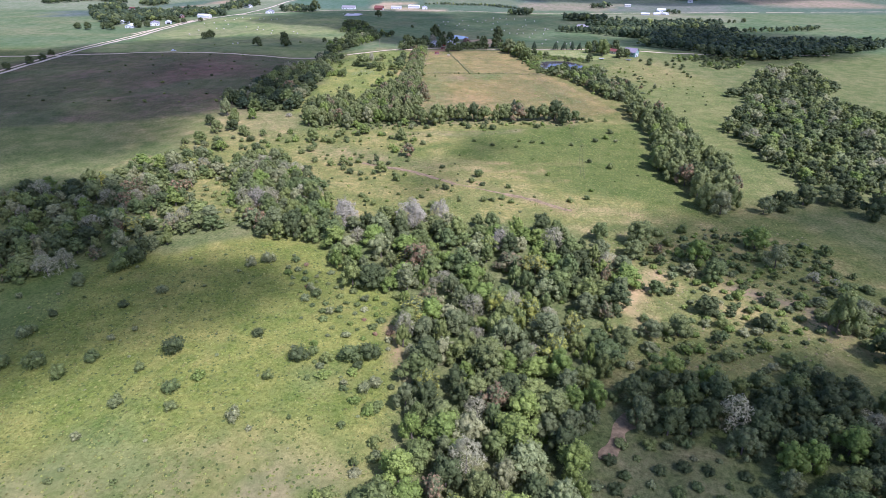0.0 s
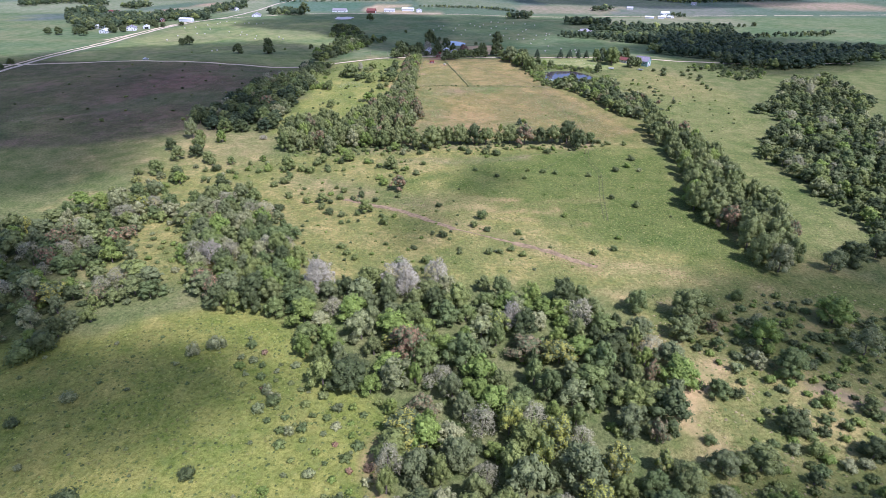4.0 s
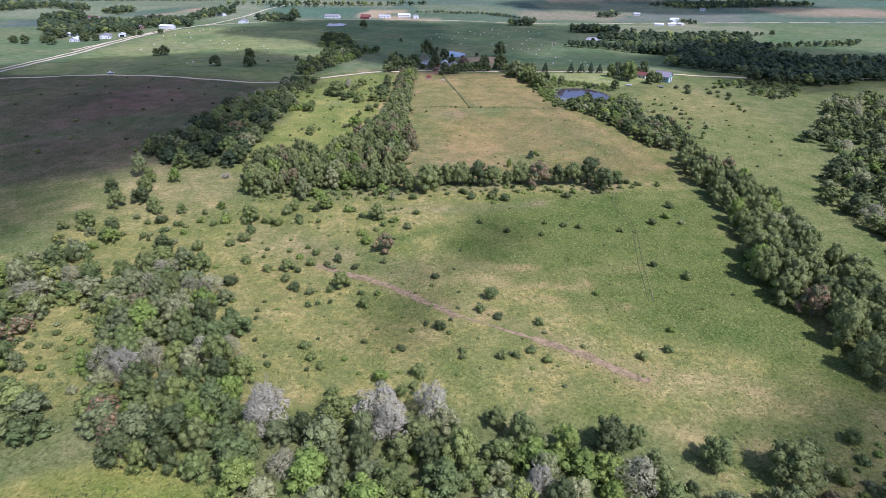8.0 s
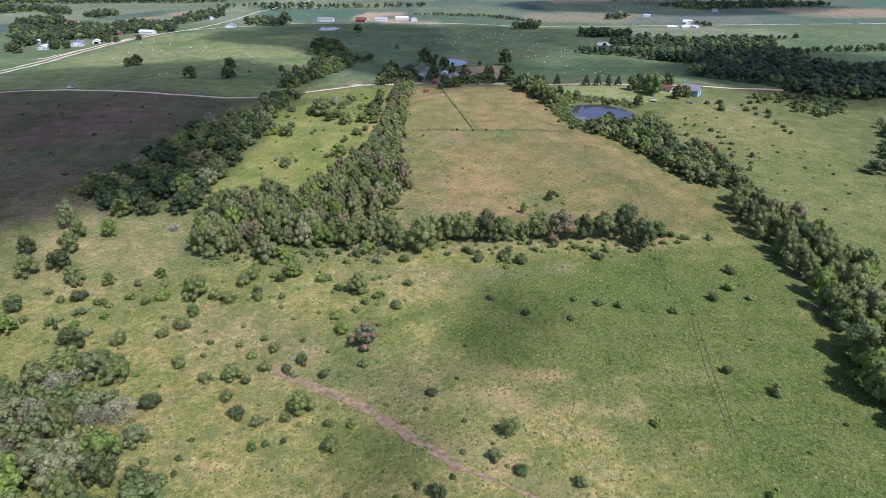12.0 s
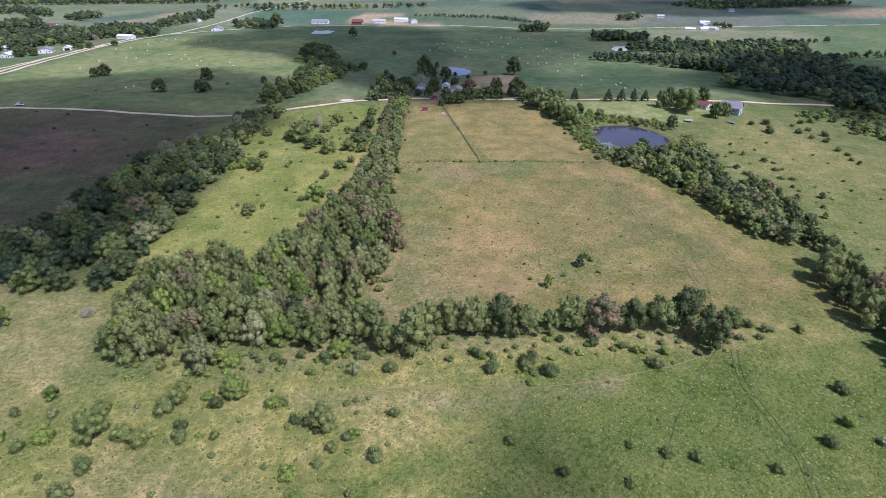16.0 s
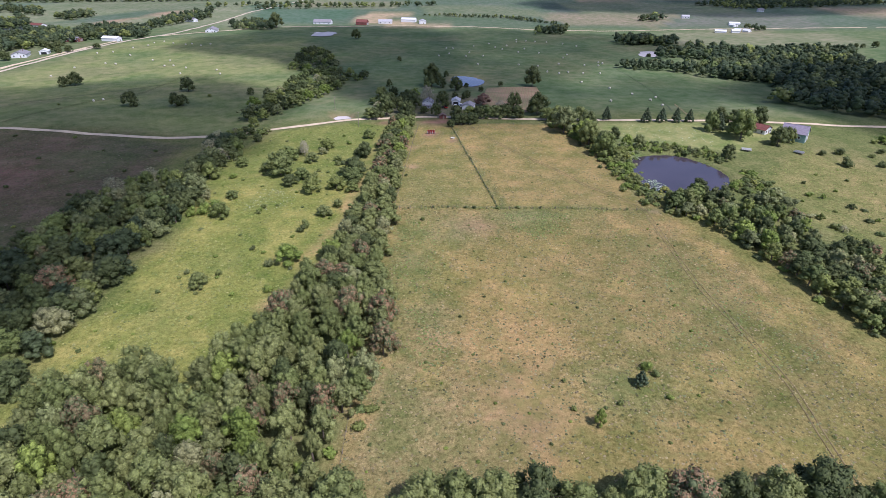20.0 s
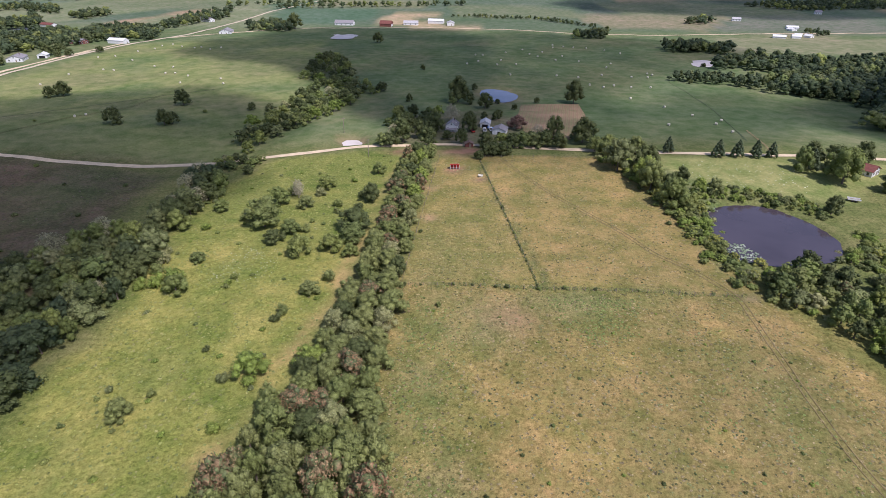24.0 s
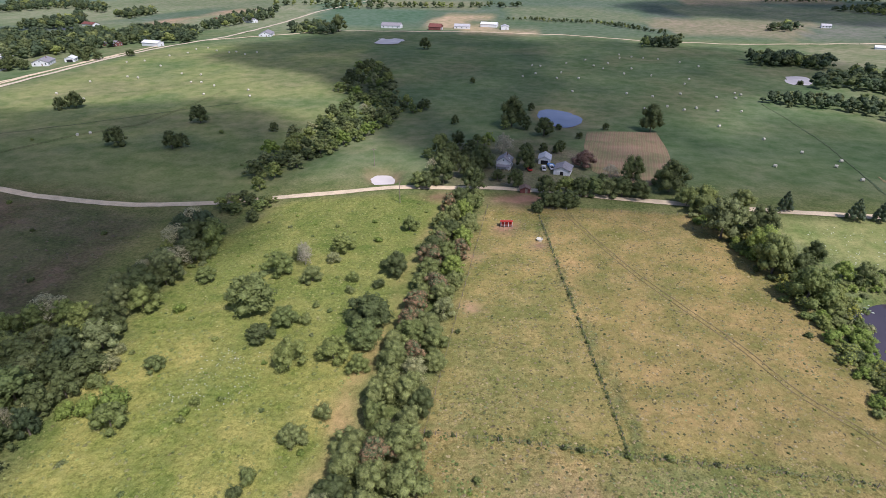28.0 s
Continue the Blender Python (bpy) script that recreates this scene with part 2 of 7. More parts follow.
def land(x, y):
    return (-7 + 5.5 * hump(x, y, 40, 560, 150, 190) + 4 * hump(x, y, 170, 640, 90, 60) + 2.5 * hump(x, y, -70, 80, 60, 80)
            - 3 * hump(x, y, 10, 165, 60, 35) - 3 * hump(x, y, -60, 320, 60, 40) + 3 * hump(x, y, -230, 560, 120, 120)
            - 6 * hump(x, y, -140, 640, 50, 60) - 3 * smooth(650, 800, y) - 9 * smooth(900, 1300, y) - 6 * smooth(1300, 2200, y)
            + 0.22 * np.sin(x / 7.3 + 1.7 * np.sin(y / 19)) * np.sin(y / 8.1 + 1.3 * np.sin(x / 23)))


def height(x, y):
    """The ground's height: a broad ridge under the brown pasture, a creek under the woods, falling to the far plain; ponds lie in hollows."""
    x, y = np.asarray(x, float), np.asarray(y, float)
    z = land(x, y)
    for outline, level in PONDS.values():
        if not (np.hypot(x - outline[0][0], y - outline[0][1]) < 130).any():
            continue
        bank = inside(x, y, outline, 16.0)
        z = z * (1 - smooth(0, 0.62, bank)) + (level + 0.9 - 1.8 * smooth(0.3, 0.62, bank)) * smooth(0, 0.62, bank)
    return z


def inside(x, y, poly, soft=4.0):
    """1 inside the polygon, 0 outside, with an edge that is soft metres wide."""
    x, y = np.asarray(x, float), np.asarray(y, float)
    best, odd = np.full(x.shape, 1e9), np.zeros(x.shape, bool)
    for (ax, ay), (bx, by) in zip(poly, poly[1:] + poly[:1]):
        dx, dy = bx - ax, by - ay
        u = np.clip(((x - ax) * dx + (y - ay) * dy) / (dx * dx + dy * dy + 1e-9), 0, 1)
        best = np.minimum(best, np.hypot(x - ax - u * dx, y - ay - u * dy))
        if dy:
            odd ^= ((ay > y) != (by > y)) & (x < ax + (y - ay) * dx / dy)
    return np.clip(0.5 + np.where(odd, best, -best) / soft, 0, 1)


def near(x, y, line, width, soft=3.0):
    """1 within width of the line."""
    x, y = np.asarray(x, float), np.asarray(y, float)
    best = np.full(x.shape, 1e9)
    for (ax, ay), (bx, by) in zip(line, line[1:]):
        dx, dy = bx - ax, by - ay
        u = np.clip(((x - ax) * dx + (y - ay) * dy) / (dx * dx + dy * dy + 1e-9), 0, 1)
        best = np.minimum(best, np.hypot(x - ax - u * dx, y - ay - u * dy))
    return np.clip((width + soft / 2 - best) / soft, 0, 1)

# ---- ground ----
GRAVEL_ROAD = [(-560, 600), (-373, 627), (-306, 640), (-287, 641), (-255, 636), (-223, 632), (-205, 629), (-180, 630), (-157, 637), (-140, 643), (-124, 646), (-99, 649), (-79, 652), (-54, 658), (-18, 661), (5, 660), (37, 655), (84, 650), (131, 648), (215, 650), (420, 662)]
HIGHWAY = [(-396, 380), (-395, 528), (-393, 724), (-390, 850), (-383, 934), (-372, 1014), (-352, 1087), (-350, 1202), (-346, 1383), (-318, 1560), (-260, 2100)]
SIDE_TRACK = [(-410, 800), (-401, 850), (-393, 905), (-386, 950)]
FAR_LANE = [(-360, 1060), (-250, 1180), (-69, 1206), (42, 1195), (118, 1162), (219, 1149), (376, 1187), (900, 1260)]
BROWN_PASTURE = [(-22, 384), (-22, 520), (-18, 640), (62, 640), (80, 592), (88, 530), (110, 455), (122, 405), (90, 388)]
NORTH_PADDOCK = [(-22, 521), (-18, 632), (3, 632), (21, 521)]
EAST_PADDOCK = [(21, 521), (4, 640), (62, 640), (80, 592), (88, 520)]


def paint_turf(x, y):
    """The fields' colours: grass, cured hay, brown weeds, crops, bare soil; far off, some light and haze painted in."""
    n1 = np.array([noise.fractal((a / 60, b / 60, 0.3), 1.0, 2.1, 4) for a, b in zip(x, y)])
    n2 = np.array([noise.fractal((a / 17, b / 17, 4.7), 1.0, 2.1, 3) for a, b in zip(x, y)])
    px, py = x + n2 * 3.5 + n1 * 3, y + n1 * 4 - n2 * 3   # ragged edges
    col = np.tile(np.array((0.158, 0.172, 0.062)), (len(x), 1))
    tuft = np.full(len(x), 0.35)

    def lay(mask, colour, strength=1.0, tufts=None):
        m = np.clip(mask * strength, 0, 1)
        col[:] = col * (1 - m[:, None]) + np.array(colour) * m[:, None]
        if tufts is not None:
            tuft[:] = tuft * (1 - m) + tufts * m

    # far hay meadows and the plain behind them, cloud shade partly in their darker green
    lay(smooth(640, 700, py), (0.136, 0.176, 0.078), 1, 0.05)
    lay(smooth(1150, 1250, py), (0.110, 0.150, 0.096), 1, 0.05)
    # sunlight and haze painted in: western plain and western hay meadow paler
    lay(smooth(1120, 1200, py) * smooth(-150, -330, px), (0.205, 0.228, 0.128), 1, 0.05)
    lay(inside(px, py, [(-388, 640), (-120, 640), (-100, 760), (-150, 900), (-170, 1060), (-365, 1030)], 14), (0.218, 0.242, 0.092), 1, 0.1)
    lay(inside(px, py, [(-180, 1050), (-60, 790), (-5, 770), (0, 1190), (-180, 1180)], 10), (0.125, 0.165, 0.075), 0.8, 0.1)
    # weedy hill west of the creek, brown on its crown
    lay(inside(px, py, [(-420, 330), (-135, 400), (-122, 480), (-135, 560), (-150, 622), (-300, 640), (-420, 648)], 10), (0.12, 0.114, 0.0561), 1, 0.3)
    lay(hump(px, py, -215, 545, 55, 75), (0.158, 0.0959, 0.0714), 0.85, 0.1)
    lay(hump(px, py, -185, 430, 40, 35), (0.144, 0.1, 0.0663), 0.6)
    # slope in front
    lay(inside(px, py, [(-220, 40), (-5, 40), (-12, 110), (-14, 170), (-60, 215), (-110, 200), (-220, 150)], 8), (0.214, 0.228, 0.050), 1, 0.3)
    lay(hump(px, py, -40, 88, 30, 14) + hump(px, py, -85, 84, 14, 10), (0.258, 0.215, 0.102), 0.9, 0.1)
    # shrubby meadow between the wood and the tree row
    lay(inside(px, py, [(-115, 230), (120, 225), (120, 300), (118, 384), (-25, 372), (-95, 360), (-160, 365), (-150, 320)], 10), (0.292, 0.262, 0.080), 1, 0.65)
    lay(inside(px, py, [(-200, 335), (-95, 345), (-95, 400), (-150, 410), (-205, 380)], 14), (0.268, 0.236, 0.094), 0.85, 0.4)
    lay(inside(px, py, [(2, 318), (30, 297), (62, 266), (118, 231), (124, 300), (120, 380), (20, 362)], 12), (0.130, 0.160, 0.038), 1, 0.5)
    lay(near(px, py, [(-70, 330), (-35, 312), (-10, 297)], 10, 14), (0.31, 0.245, 0.130), 0.65)
    lay(near(px, py, [(2, 293), (24, 291), (52, 289)], 2.2, 4) + near(px, py, [(-4, 300), (12, 303), (35, 303)], 2.6, 4) + near(px, py, [(10, 283), (44, 280), (62, 276)], 1.4, 4), (0.345, 0.262, 0.110), 0.85, 0.05)
    lay(near(px, py, [(0, 278), (22, 266), (60, 243), (110, 226), (150, 222)], 3.6, 6), (0.315, 0.250, 0.105), 0.8, 0.15)
    lay(near(px, py, [(-45, 307), (-14, 288), (6, 271), (29, 259), (58, 240)], 3.6, 5), (0.315, 0.240, 0.102), 0.7, 0.1)
    lay(near(px, py, [(-60, 322), (-20, 303), (15, 297), (45, 296), (75, 300)], 2.0, 5), (0.32, 0.255, 0.105), 0.55, 0.1)
    lay(near(px, py, [(-30, 356), (5, 353), (45, 357)], 3, 6), (0.287, 0.229, 0.133), 0.6, 0.2)
    lay(near(px, py, [(-58, 366), (-20, 374), (20, 376), (85, 376)], 5, 6), (0.277, 0.229, 0.112), 0.6, 0.3)
    # east slopes
    lay(inside(px, py, [(128, 230), (176, 260), (176, 330), (215, 430), (235, 520), (190, 600), (140, 560), (150, 470), (135, 410), (150, 360)], 10), (0.182, 0.194, 0.064), 1, 0.4)
    lay(hump(px, py, 192, 545, 30, 42), (0.300, 0.245, 0.098), 0.85, 0.3)
    lay(inside(px, py, [(48, 118), (66, 124), (150, 118), (168, 200), (150, 232), (60, 222), (62, 180)], 12), (0.222, 0.220, 0.068), 1, 0.6)
    lay(inside(px, py, [(48, 118), (66, 124), (150, 118), (168, 200), (150, 232), (60, 222), (62, 180)], 12) * smooth(-0.05, 0.4, n2), (0.335, 0.268, 0.105), 0.75, 0.1)
    lay(inside(px, py, [(34, 84), (66, 84), (70, 102), (40, 102)], 6), (0.20, 0.190, 0.080), 0.9, 0.3)
    lay(near(px, py, [(66, 156), (64, 166), (70, 180), (80, 186)], 4, 6), (0.40, 0.305, 0.135), 0.9, 0.05)
    lay(near(px, py, [(-17, 160), (-16, 145), (-12, 133), (-7, 126)], 1.8, 4), (0.33, 0.225, 0.115), 0.9, 0.0)
    lay(near(px, py, [(90, 386), (86, 380), (81, 374)], 1.2, 4), (0.37, 0.235, 0.14), 0.9, 0.0)
    lay(near(px, py, [(105, 172), (122, 163), (128, 150)], 3, 4), (0.316, 0.22, 0.143), 0.8, 0.0)
    # strip between creek and hedge
    lay(inside(px, py, [(-104, 400), (-84, 412), (-58, 416), (-40, 470), (-34, 650), (-100, 640), (-112, 600), (-100, 500)], 8), (0.238, 0.246, 0.062), 1, 0.32)
    lay(near(px, py, [(-34, 645), (-38, 587), (-38, 538), (-41, 506), (-46, 480), (-52, 450)], 2.0, 4), (0.345, 0.255, 0.110), 0.8, 0.15)
    # the cured pasture
    lay(inside(px, py, [(80, 384), (88, 530), (102, 530), (124, 470), (134, 420), (134, 386), (112, 376)], 8), (0.205, 0.190, 0.062), 1, 0.4)
    lay(inside(px, py, BROWN_PASTURE, 5), (0.274, 0.211, 0.074), 1, 0.3)
    lay(inside(px, py, [(-20, 384), (20, 384), (5, 450), (-20, 470)], 12), (0.228, 0.200, 0.088), 0.7, 0.4)
    lay(inside(px, py, EAST_PADDOCK, 5), (0.282, 0.218, 0.080), 0.95, 0.2)
    lay(inside(px, py, NORTH_PADDOCK, 5), (0.246, 0.213, 0.072), 0.95, 0.25)
    lay(hump(px, py, 30, 510, 12, 9) + hump(px, py, 5, 500, 10, 12) + hump(px, py, 47, 417, 12, 10), (0.206, 0.223, 0.0865), 0.75, 0.9)
    lay(hump(px, py, 22, 412, 10, 16) + hump(px, py, 12, 503, 9, 8), (0.297, 0.192, 0.112), 0.65, 0.0)
    lay(near(px, py, [(-22, 521), (22, 520), (84, 520)], 0.8, 2.4), (0.165, 0.18, 0.062), 0.7, 0.8)
    lay(near(px, py, [(22, 521), (4, 632)], 0.8, 2), (0.145, 0.159, 0.0717), 0.8, 0.8)
    # mottling: straw, green and reddish patches a few metres wide
    meadow = inside(px, py, [(-160, 230), (150, 215), (122, 384), (-25, 376), (-200, 380)], 8)
    green = inside(px, py, [(2, 318), (30, 297), (62, 266), (118, 231), (124, 300), (120, 380), (20, 362)], 12)
    lay(meadow * (1 - 0.8 * green) * smooth(0.02, 0.45, n2), (0.33, 0.285, 0.105), 0.6)
    lay(meadow * smooth(0.02, 0.45, -n2), (0.150, 0.178, 0.050), 0.55)
    dry = inside(px, py, BROWN_PASTURE, 5)
    lay(dry * hump(px, py, 86, 462, 50, 75), (0.180, 0.158, 0.062), 0.8)
    lay(dry * np.maximum(hump(px, py, -10, 480, 9, 60), hump(px, py, 35, 514, 22, 5)), (0.190, 0.200, 0.075), 0.7, 0.7)
    lay(dry * smooth(0.0, 0.5, n1), (0.310, 0.228, 0.088), 0.35)
    lay(dry * smooth(0.12, 0.55, n2), (0.215, 0.205, 0.074), 0.28)
    lay(dry * smooth(0.1, 0.5, -n2), (0.33, 0.258, 0.088), 0.5)
    slope = inside(px, py, [(-220, 40), (-5, 40), (-12, 110), (-14, 170), (-60, 215), (-220, 160)], 8)
    lay(slope * smooth(0.05, 0.5, n2), (0.24, 0.228, 0.060), 0.6)
    lay(slope * smooth(0.05, 0.5, -n1), (0.130, 0.180, 0.055), 0.6)
    strip = inside(px, py, [(-104, 400), (-84, 412), (-58, 416), (-40, 470), (-34, 650), (-100, 640), (-112, 600), (-100, 500)], 8)
    lay(strip * smooth(0.05, 0.5, n2), (0.335, 0.305, 0.088), 0.55)
    lay(strip * smooth(530, 570, py), (0.188, 0.218, 0.058), 0.6)
    lay(strip * smooth(0.05, 0.5, -n2), (0.175, 0.205, 0.052), 0.55)
    hill = inside(px, py, [(-420, 330), (-135, 400), (-122, 480), (-150, 622), (-420, 648)], 10)
    lay(hill * smooth(0.0, 0.5, n2), (0.175, 0.125, 0.085), 0.5)
    lay(hill * smooth(0.05, 0.5, -n1), (0.120, 0.135, 0.060), 0.6)
    # pond banks and the green paddock by the barn
    lay(inside(px, py, [(84, 600), (150, 596), (215, 642), (92, 645)], 6), (0.243, 0.26, 0.0932), 1, 0.2)
    lay(inside(px, py, [(82, 535), (90, 540), (100, 610), (80, 640), (68, 638), (80, 590)], 6), (0.176, 0.202, 0.0865), 0.9, 0.6)
    lay(inside(px, py, [(-76, 672), (-74, 683), (-64, 686), (-57, 677), (-59, 666), (-69, 664)], 4), (0.25, 0.185, 0.105), 0.6, 0.0)
    lay(inside(px, py, [(-3, 806), (6, 824), (28, 816), (38, 795), (26, 771), (11, 771), (0, 790)], 6), (0.29, 0.215, 0.125), 0.9, 0.1)
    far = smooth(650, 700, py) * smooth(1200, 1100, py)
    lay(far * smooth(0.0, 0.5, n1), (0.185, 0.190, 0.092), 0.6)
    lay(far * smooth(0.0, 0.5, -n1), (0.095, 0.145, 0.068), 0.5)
    for bx, by, br, tone in ((-8, 623, 5.0, (0.29, 0.155, 0.11)), (4, 613, 3.6, (0.25, 0.16, 0.10)), (-17, 599, 3.0, (0.40, 0.265, 0.15)), (-16, 568, 3.2, (0.40, 0.265, 0.15)), (2, 650, 5.0, (0.30, 0.17, 0.12)), (85, 521, 2.5, (0.34, 0.235, 0.15))):
        lay(hump(px, py, bx, by, br, br * 0.8), tone, 0.95, 0.0)   # trampled spots
    # farmyard
    lay(inside(px, py, [(-45, 660), (25, 660), (30, 720), (0, 745), (-45, 720)], 8), (0.186, 0.172, 0.0997), 0.9, 0.3)
    lay(hump(px, py, -4, 648, 10, 7) + hump(px, py, -38, 648, 8, 5), (0.287, 0.151, 0.112), 0.8, 0.0)
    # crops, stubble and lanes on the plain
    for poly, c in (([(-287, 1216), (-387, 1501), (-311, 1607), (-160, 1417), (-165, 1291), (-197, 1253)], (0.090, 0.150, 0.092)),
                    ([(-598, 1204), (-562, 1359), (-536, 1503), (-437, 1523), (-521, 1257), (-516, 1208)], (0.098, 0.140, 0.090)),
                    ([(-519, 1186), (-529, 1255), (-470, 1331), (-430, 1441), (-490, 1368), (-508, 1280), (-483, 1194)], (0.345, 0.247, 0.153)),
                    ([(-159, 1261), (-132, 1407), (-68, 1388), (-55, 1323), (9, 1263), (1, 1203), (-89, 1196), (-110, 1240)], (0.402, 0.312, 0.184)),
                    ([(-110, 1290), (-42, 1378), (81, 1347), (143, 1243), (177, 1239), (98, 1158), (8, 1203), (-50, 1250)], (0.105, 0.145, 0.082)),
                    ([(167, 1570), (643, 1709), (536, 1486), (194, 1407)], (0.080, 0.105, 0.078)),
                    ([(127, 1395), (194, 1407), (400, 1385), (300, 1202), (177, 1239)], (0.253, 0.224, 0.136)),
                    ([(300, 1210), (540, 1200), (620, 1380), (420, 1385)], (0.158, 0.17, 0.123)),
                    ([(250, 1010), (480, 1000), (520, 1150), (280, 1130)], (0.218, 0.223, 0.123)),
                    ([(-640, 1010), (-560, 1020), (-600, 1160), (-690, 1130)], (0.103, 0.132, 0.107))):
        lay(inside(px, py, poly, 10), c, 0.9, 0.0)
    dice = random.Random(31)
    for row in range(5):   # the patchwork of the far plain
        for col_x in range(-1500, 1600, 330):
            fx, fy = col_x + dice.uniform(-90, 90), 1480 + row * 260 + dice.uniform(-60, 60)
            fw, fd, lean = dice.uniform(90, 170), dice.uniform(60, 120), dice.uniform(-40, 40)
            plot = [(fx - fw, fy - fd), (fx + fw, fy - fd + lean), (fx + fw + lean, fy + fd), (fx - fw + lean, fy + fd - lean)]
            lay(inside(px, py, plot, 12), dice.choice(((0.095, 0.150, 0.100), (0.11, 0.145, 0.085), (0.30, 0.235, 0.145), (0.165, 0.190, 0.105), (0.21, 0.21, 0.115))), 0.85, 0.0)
    lay(hump(px, py, 400, 1150, 40, 25), (0.402, 0.302, 0.204), 0.6, 0.0)
    return col, tuft


def axis(lo, hi, fine_lo, fine_hi, step):
    """Grid lines: even where the flight passes, wider and wider apart beyond."""
    mid = list(np.arange(fine_lo, fine_hi, step))
    out, d, v = [], step, mid[-1]
    while v < hi:
        d *= 1.09
        v += d
        out.append(v)
    back, d, v = [], step, mid[0]
    while v > lo:
        d *= 1.09
        v -= d
        back.append(v)
    return np.array(back[::-1] + mid + out)


def build_ground():
    xs, ys = axis(-3000, 3000, -240, 200, 2.2), axis(-900, 4200, 55, 690, 2.2)
    gx, gy = np.meshgrid(xs, ys)
    x, y = gx.ravel(), gy.ravel()
    z = height(x, y)
    nx, ny = len(xs), len(ys)
    i = (np.arange(ny - 1)[:, None] * nx + np.arange(nx - 1)).ravel()
    faces = np.stack([i, i + 1, i + 1 + nx, i + nx], 1)
    me = bpy.data.meshes.new("ground")
    me.from_pydata(np.stack([x, y, z], 1).tolist(), [], faces.tolist())
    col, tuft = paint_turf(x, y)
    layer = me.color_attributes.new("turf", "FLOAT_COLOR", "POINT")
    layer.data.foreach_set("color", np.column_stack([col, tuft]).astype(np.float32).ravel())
    me.materials.append(TURF)
    me.polygons.foreach_set("use_smooth", [True] * len(me.polygons))
    return tagged(new("ground", me), "rolling pasture with cured hay, green grass and crops", "ground", kind="structure")


build_ground()


def ribbon(name, line, width, mat, lift, label, category, step=3.0, wobble=0.4, kind="structure"):
    """A strip laid over the land along a line."""
    pts = []
    for (ax, ay), (bx, by) in zip(line, line[1:]):
        n = max(1, int(math.hypot(bx - ax, by - ay) / step))
        pts += [(ax + (bx - ax) * k / n, ay + (by - ay) * k / n) for k in range(n)]
    pts = np.array(pts + [line[-1]], float)
    for _ in range(6):
        pts[1:-1] = (pts[:-2] + 2 * pts[1:-1] + pts[2:]) / 4
    d = np.gradient(pts, axis=0)
    d /= np.linalg.norm(d, axis=1)[:, None] + 1e-9
    side = np.stack([-d[:, 1], d[:, 0]], 1)
    verts, faces, cols = [], [], 5
    for k, (p, s) in enumerate(zip(pts, side)):
        for j in range(cols):
            u = (j / (cols - 1) - 0.5) * width
            edge = wobble * noise.noise((p[0] / 4, p[1] / 4, j)) * (abs(u) > width * 0.4)
            q = p + s * (u + edge)
            verts.append((q[0], q[1], float(height(q[0], q[1])) + lift + 0.06 * (1 - (2 * u / width) ** 2)))
    for k in range(len(pts) - 1):
        for j in range(cols - 1):
            a = k * cols + j
            faces.append((a, a + cols, a + 1 + cols, a + 1))
    return tagged(new(name, mesh_of(name, verts, faces, mat, True)), label, category, kind=kind)


def sheet(name, outline, mat, z, label, category, kind="structure", rows=8, drape=False, ragged=1.0, lift=0.0, rounds=3):
    """A closed patch from its outline, rounded and slightly ragged; level (water) or draped over the land."""
    pts = np.array(outline, float)
    for k in range(3):
        nxt, cut = np.roll(pts, -1, 0), 0.25 if k < rounds else 0.0
        pts = np.stack([(1 - cut) * pts + cut * nxt, (0.5 + cut / 2) * nxt + (0.5 - cut / 2) * pts if cut == 0 else cut * pts + (1 - cut) * nxt], 1).reshape(-1, 2)
    if (pts[:, 0] * np.roll(pts[:, 1], -1) - pts[:, 1] * np.roll(pts[:, 0], -1)).sum() < 0:
        pts = pts[::-1]
    c = pts.mean(0)
    verts, faces, n = [], [], len(pts)
    for r in range(1, rows + 1):
        for p in pts:
            q = c + (p - c) * r / rows
            if r == rows:
                q = q + ragged * np.array((noise.noise((q[0] / 3, q[1] / 3, 1)), noise.noise((q[0] / 3, q[1] / 3, 7))))
            verts.append((q[0], q[1], float(height(*q)) + lift if drape else z))
    verts.append((c[0], c[1], float(height(*c)) + lift if drape else z))
    for r in range(rows - 1):
        for k in range(n):
            a, b = r * n + k, r * n + (k + 1) % n
            faces.append((a, a + n, b + n, b))
    faces += [(n * rows, k, (k + 1) % n) for k in range(n)]
    return tagged(new(name, mesh_of(name, verts, faces, mat, True)), label, category, kind=kind)


ribbon("road", GRAVEL_ROAD, 4.2, GRAVEL, 0.16, "pale gravel farm road", "road")
ribbon("road", HIGHWAY, 4.6, CONCRETE, 0.25, "pale paved country road", "road", step=6)
ribbon("road", [(x - 9, y) for x, y in HIGHWAY[:6]], 3.4, GRAVEL, 0.22, "pale gravel lane running beside the country road", "road", step=6)
ribbon("road", SIDE_TRACK, 3.5, GRAVEL, 0.2, "gravel side lane beside the country road", "road")
ribbon("road", FAR_LANE, 5.0, GRAVEL, 0.2, "dusty farm lane across the plain", "road", step=6)


# ---- plants ----
def rng(seed):
    return np.random.default_rng(seed)


ICO = bmesh.new()
bmesh.ops.create_icosphere(ICO, subdivisions=1, radius=1.0)
ICO_V = np.array([v.co[:] for v in ICO.verts])
ICO_F = np.array([[v.index for v in f.verts] for f in ICO.faces])
ICO.free()


